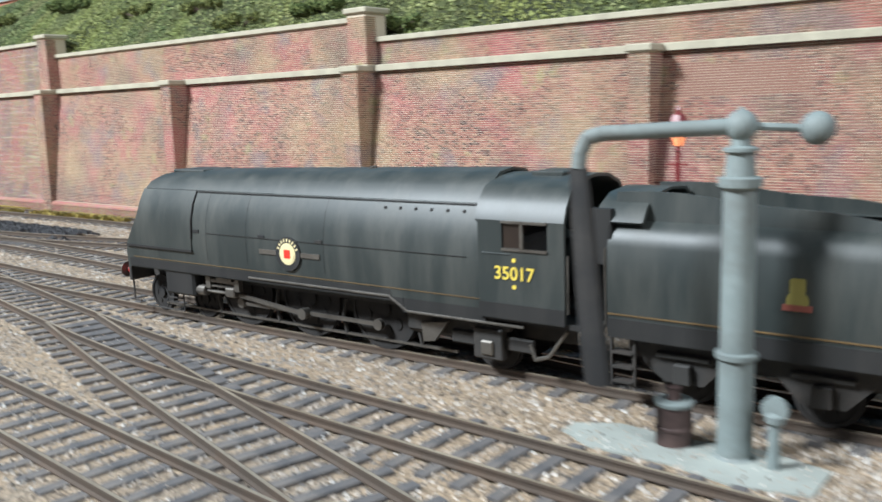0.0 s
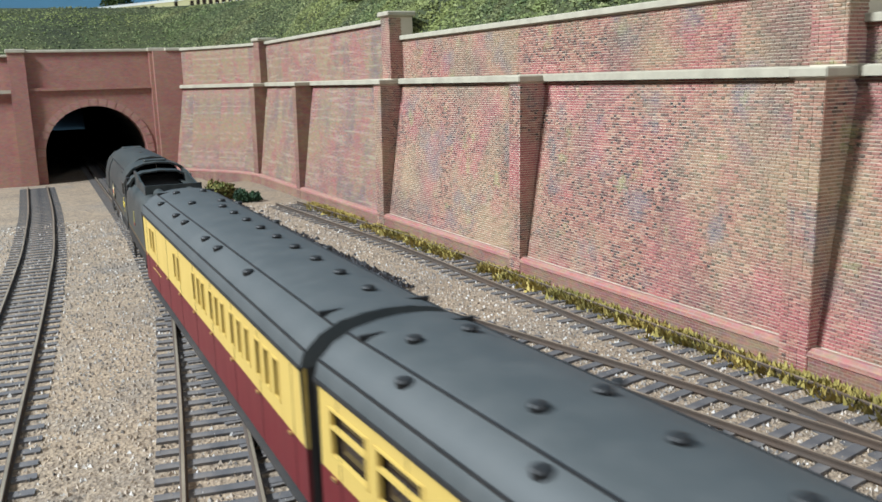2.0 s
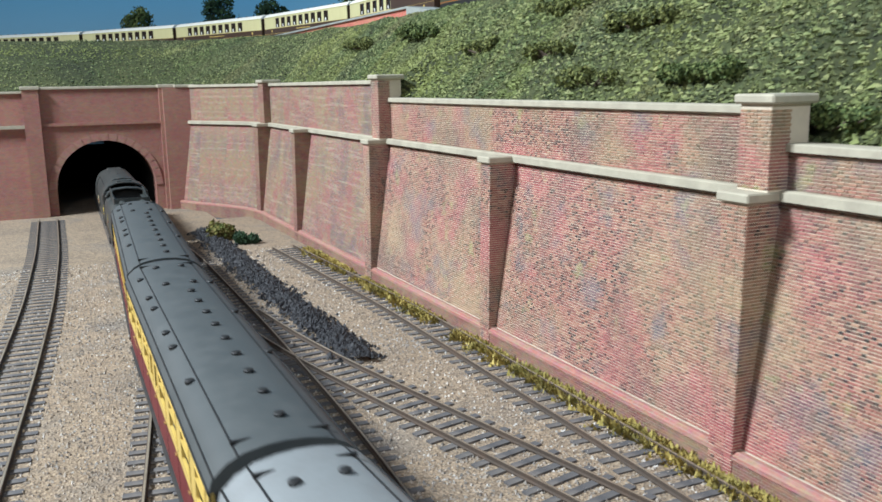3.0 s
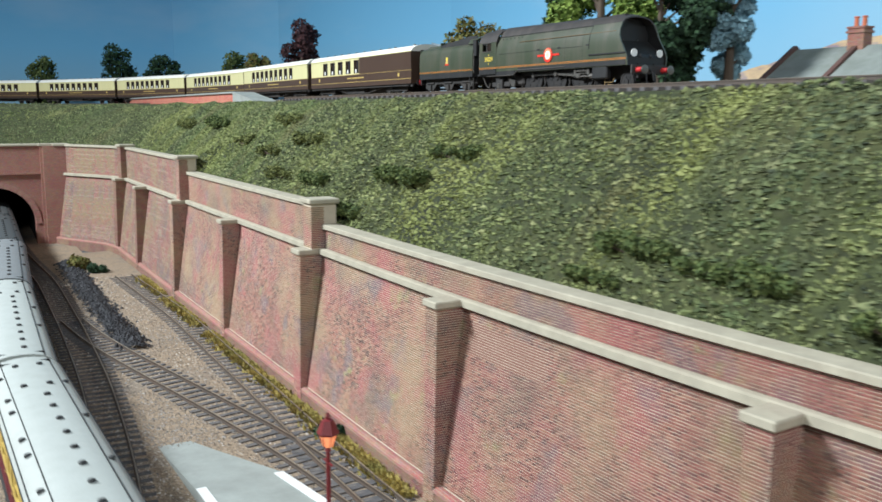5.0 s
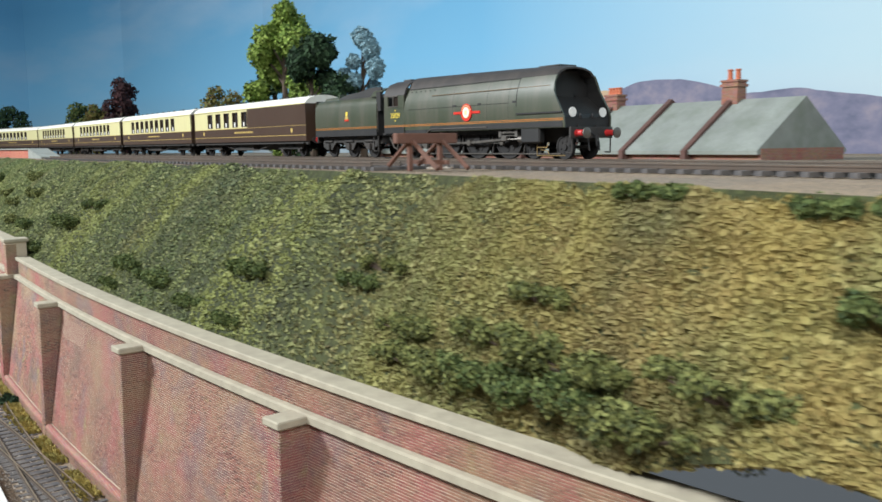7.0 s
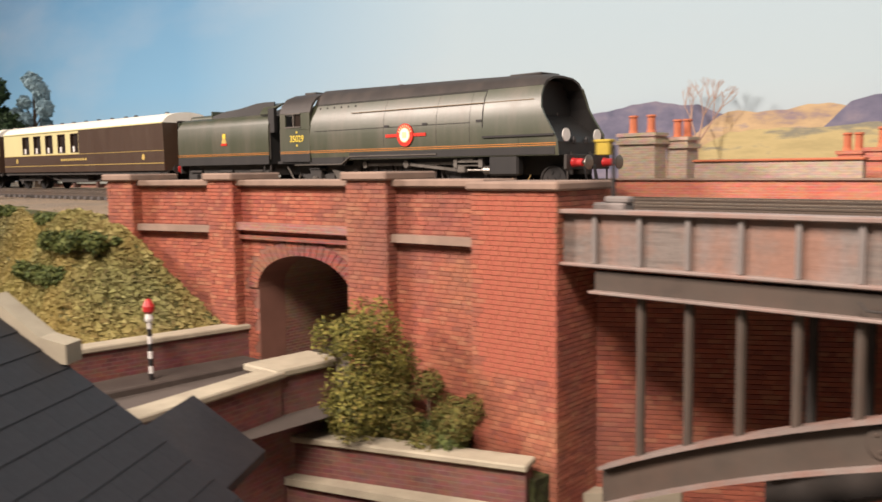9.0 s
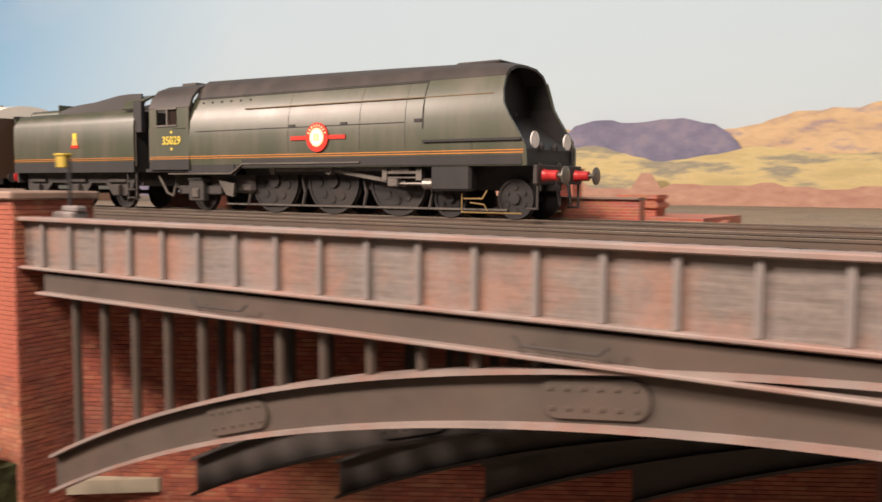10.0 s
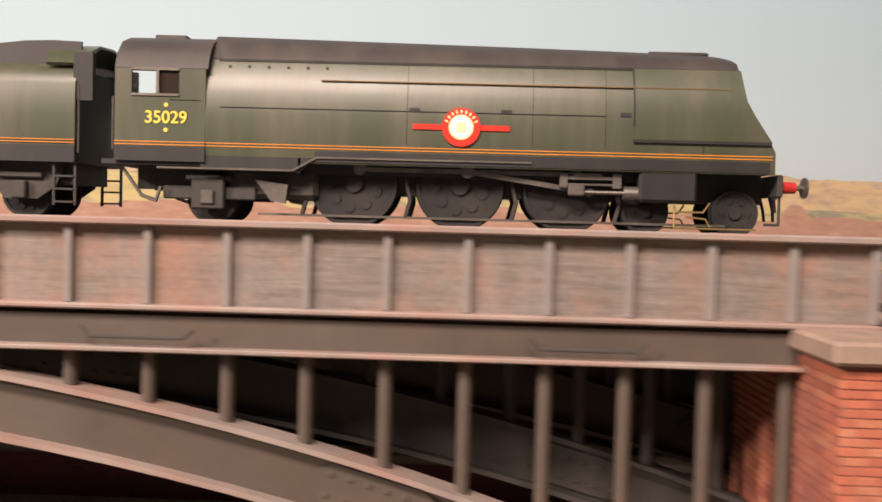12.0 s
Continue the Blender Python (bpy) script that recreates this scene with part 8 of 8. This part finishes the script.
def brick_rows(sets, parent, mats, singles=None):
    """Gathers bricks (origin, along, up, out, header), lays the single ones as objects and the rest as one part for each colour."""
    arr = [np.array([q[k] for q in sets]) for k in range(4)]
    head = np.array([q[4] for q in sets], bool)
    alone = np.zeros(len(sets), bool)
    if singles is not None:
        alone = np.array([singles(q[0]) for q in sets])
        alone[np.flatnonzero(alone)[300:]] = False
    for flag, mat in ((False, mats[0]), (True, mats[1])):
        pick = (head == flag) & ~alone
        if pick.any():
            lay("brickwork", parent, mat, *[a[pick] for a in arr])
    first = {}
    for k in np.flatnonzero(alone):
        o, u, v, n = (Vector(a[k]) for a in arr)
        size = (round(u.length, 3), round(v.length, 3), bool(head[k]))
        rot = Matrix((u.normalized(), n.normalized() * -1, v.normalized())).transposed().to_4x4()
        m = Matrix.Translation(o * S) @ rot
        if size in first:
            again(first[size], m, parent)
        else:
            first[size] = part("brick", boxes((0, size[0], -n.length, 0.0, 0, size[1]), bevel=0.005), mats[1] if size[2] else mats[0], parent, m=m)


ROW, COURSE = 0.085, 0.065
dice = random.Random(21)
sets = []
wall_cum = wall_at.cum
S1 = wall_s(39.8)
for z0, z1 in ((0.84, STRING - 0.1), (STRING + 0.17, 0.0)):
    z = z0
    r = 0
    while z < (z1 or 9.3):
        off = 1.2 if not z1 else 0.05 + 1.1 * (z + 0.3) / (STRING + 0.3)
        lean = 0.0 if not z1 else 1.1 / (STRING + 0.3)
        for a, w, hd in zip(*course(S1 - LAID_S, (0.222, 0.105), (r % 2) * 0.175 + dice.uniform(0, 0.02), dice)):
            s0 = LAID_S + a
            x0 = np.interp(s0, wall_cum, wall_at.pts[:, 0])
            if not z1 and z + COURSE > (9.3 if x0 < -20.2 else 8.4):
                continue
            y0 = np.interp(s0, wall_cum, wall_at.pts[:, 1])
            x1, y1 = np.interp(s0 + w, wall_cum, wall_at.pts[:, 0]), np.interp(s0 + w, wall_cum, wall_at.pts[:, 1])
            d = math.hypot(x1 - x0, y1 - y0)
            nx, ny = -(y1 - y0) / d, (x1 - x0) / d
            p = dice.uniform(0.014, 0.024)
            sets.append(((x0 + nx * off, y0 + ny * off, z), (x1 - x0, y1 - y0, 0.0), (nx * lean * COURSE, ny * lean * COURSE, COURSE), (-nx * p, -ny * p, 0.0), hd))
        z += ROW
        r += 1
for k, bx in enumerate(BUTTRESS):
    if bx < -46.5:
        continue
    (ox, oy), ang = wall_at(wall_s(bx))
    c, sn = math.cos(ang), math.sin(ang)
    tall = k in (0, 2, 4)
    w = 0.42 if tall else 0.35
    top = 10.4 if k == 2 else 9.5

    def put(lx, ly, z, dx, dy, size, nx, ny, lean, hd):
        p = dice.uniform(0.012, 0.022)
        sets.append(((ox + c * lx - sn * ly, oy + sn * lx + c * ly, z), ((c * dx - sn * dy) * size, (sn * dx + c * dy) * size, 0.0), (-sn * lean * COURSE, c * lean * COURSE, COURSE), ((c * nx - sn * ny) * p, (sn * nx + c * ny) * p, 0.0), hd))

    r = 0
    for z in np.arange(0.0, top - ROW, ROW):
        if z < STRING - 0.2:
            y0, y1, half, lean = -0.12 + 0.12 * (z + 0.2) / 7.38, 0.05 + 1.1 * (z + 0.3) / 7.6, w, 0.016
        elif tall and z > STRING + 0.12:
            y0, y1, half, lean = 0.55, 1.2, 0.5, 0.0
        else:
            continue
        for a, b, hd in zip(*course(2 * half, (0.222, 0.105), (r % 2) * 0.11, dice)):
            put(-half + a, y0, z, 1, 0, b, 0, -1, lean, hd)
        for a, b, hd in zip(*course(y1 - y0, (0.105, 0.222), (r % 2) * 0.06, dice)):
            put(half, y0 + a, z, 0, 1, b, 1, 0, 0.0, not hd)
            put(-half, y0 + a, z, 0, 1, b, -1, 0, 0.0, not hd)
        r += 1
brick_rows(sets, retaining_wall, (M["wall_stretcher"], M["wall_header"]), lambda o: -6.4 < o[0] < -2.2 and 5.6 < o[2] < 7.1)

# bricks on the bridge abutments
sets = []


def lay_rect(p, angle, length, z0, z1, keep=None, row=0.1, high=0.09):
    """Courses on an upright face that starts at p and runs at an angle; it faces the right-hand side of that way."""
    c, sn = math.cos(radians(angle)), math.sin(radians(angle))
    z, r = z0, 0
    while z + high <= z1 + 0.01:
        for a, w, hd in zip(*course(length, (0.268, 0.268, 0.128), (r % 2) * 0.14 + (r % 3) * 0.05, dice)):
            if keep and not keep(a, w, z):
                continue
            q = dice.uniform(0.012, 0.026)
            sets.append(((p[0] + c * a, p[1] + sn * a, z), (c * w, sn * w, 0.0), (0.0, 0.0, high), (sn * q, -c * q, 0.0), False))
        z += row
        r += 1


def inward(p, angle, x, y):
    c, sn = math.cos(radians(angle)), math.sin(radians(angle))
    return (p[0] + c * x - sn * y, p[1] + sn * x + c * y)


def off_arch(a, w, z):
    for x in (a, a + w / 2, a + w):
        for zz in (z, z + 0.09):
            if abs(x - AC) < 2.08 and zz < 12.75 + 1.33 * math.sqrt(max(0.0, 1 - ((x - AC) / 2.08) ** 2)):
                if zz > 12.75 or abs(x - AC) < 1.74:
                    return False
    return True


for k in range(3):
    ang = math.degrees(math.atan2(AB[k + 1][1] - AB[k][1], AB[k + 1][0] - AB[k][0]))
    ln = math.hypot(AB[k + 1][1] - AB[k][1], AB[k + 1][0] - AB[k][0])
    lay_rect(inward(AB[k], ang, 0, 0.25), ang, ln, 9.0, 15.42, off_arch if k == 1 else None)
for k, w in ((0, 1.0), (1, 0.95), (2, 1.25)):
    ang = math.degrees(math.atan2(AB[k + 1][1] - AB[max(k - 1, 0)][1], AB[k + 1][0] - AB[max(k - 1, 0)][0]))
    lay_rect(inward(AB[k], ang, -w / 2, -0.1), ang, w, 9.0, 15.58)
    lay_rect(inward(AB[k], ang, w / 2, -0.1), ang + 90, 0.34, 9.0, 15.58)
lay_rect((51.1, 28.4), 3, 2.05, 7.0, 15.38)
lay_rect(inward((51.1, 28.4), 3, 2.05, 0), 93, 1.9, 7.0, 15.38)
wing = math.degrees(math.atan2(9.2, 14.9))
lay_rect((53.1, 30.0), wing, 17.4, 6.0, 13.9)
brick_rows(sets, abutment, (M["bridge_laid"], M["bridge_laid"]), lambda o: 51.2 < o[0] < 53.1 and o[1] < 28.6 and 11.6 < o[2] < 15.4)
sets = []
lay_rect((87.75, 27.6), 0, 2.65, 5.0, 13.7)
lay_rect((87.75, 31.0), -90, 3.4, 5.0, 13.7)
brick_rows(sets, far_abut, (M["bridge_laid"], M["bridge_laid"]))

# ---- what moves ----
def front_low(t):
    """Where the lower engine's leading wheel is, as x on its line."""
    return float(np.interp(t, [0, 0.5, 1, 1.5, 2, 2.5, 4.5, 5, 12], [-15.7, -25.9, -36.5, -46.9, -57.0, -66.8, -103.7, -113.6, -253]))


def front_up(t):
    return float(np.interp(t, [0, 4.5, 5, 5.5, 6, 6.5, 8.5, 9, 9.5, 10, 10.5, 11, 11.5, 12], [-98.4, -24.36, -16.14, -7.95, 0.19, 8.22, 39.88, 46.8, 53.44, 59.98, 66.83, 74.38, 81.96, 89.59]))


def motions():
    times = [0.5 * k for k in range(25)]
    lx = LOWER.pts[:, 0]
    ux0 = -260.0

    def low_s(x):
        return float(np.interp(-x, -lx, LOWER.cum))

    def low_pose(t, a, b, z=0.29):
        """A vehicle carried at a and b metres behind the leading wheel."""
        s = low_s(front_low(t))
        (xa, ya), _ = LOWER(s - a)
        (xb, yb), _ = LOWER(s - b)
        return xa, ya, xb, yb

    def up_pose(t, a, b):
        s = front_up(t) - ux0
        (xa, ya), _ = UPPER(s - a)
        (xb, yb), _ = UPPER(s - b)
        return xa, ya, xb, yb

    def rows(fn, a, b, origin, z):
        out = []
        for t in times:
            xa, ya, xb, yb = fn(t, a, b)
            h = math.atan2(ya - yb, xa - xb)
            # the vehicle's own zero lies `origin` behind the point a
            out.append((t, at(xa - math.cos(h) * origin, ya - math.sin(h) * origin, z, 0, 0, math.degrees(h))))
        return out

    UZR = UZ + 0.29
    walk(MN_DARK, rows(low_pose, 0.0, 11.2, 0.0, 0.29))
    walk(tender_low, rows(low_pose, 15.25, 20.0, -15.25, 0.29))
    for k, c in enumerate(lower_cars):
        mid = 21.75 + 18.2 * k + 9.1
        walk(c, rows(low_pose, mid - 5.9, mid + 5.9, 5.9, 0.29))
    walk(MN_GREEN, rows(up_pose, 0.0, 11.2, 0.0, UZR))
    walk(tender_up, rows(up_pose, 15.25, 20.0, -15.25, UZR))
    for k, c in enumerate(upper_cars):
        mid = 21.95 + 20.5 * k + 10.2
        walk(c, rows(up_pose, mid - 6.8, mid + 6.8, 6.8, UZR))
    upper_set = {MN_GREEN, tender_up, *upper_cars}
    shown = {MN_GREEN, MN_DARK, tender_up, tender_low, upper_cars[0], upper_cars[1], lower_cars[0]}
    fine = [k / FPS for k in range(361)]
    # engine and tender wheels roll, and the rods ride with the cranks
    for w, r, (x, y, z), hand in SPIN:
        if w.parent not in shown:
            continue
        front = front_up if w.parent in upper_set else front_low
        sign = 1 if w.parent in upper_set else -1
        spin = []
        for t in fine:
            a = math.degrees(sign * (front(t) - front(0)) / r)
            spin.append((t, at(x, y, z, 0, a, 0) @ pose(0, 0, 0, 0, 0, hand)))
        walk(w, spin)
    for rods, front, sign in ((rods_up, front_up, 1), (rods_low, front_low, -1)):
        for sg, ph, rod, conn in rods:
            r1, r2 = [], []
            for t in fine:
                a = sign * (front(t) - front(0)) / 0.94 + radians(ph)
                cx, cz = 0.33 * math.cos(a), -0.33 * math.sin(a)
                r1.append((t, at(-3.58 + cx, sg * 0.92, 0.94 + cz)))
                dz = (0.86 - 0.94) - cz
                r2.append((t, at(-5.867 + cx, sg * 1.02, 0.94 + cz, 0, -math.degrees(math.asin(dz / 2.6)), 0)))
            walk(rod, r1)
            walk(conn, r2)


motions()
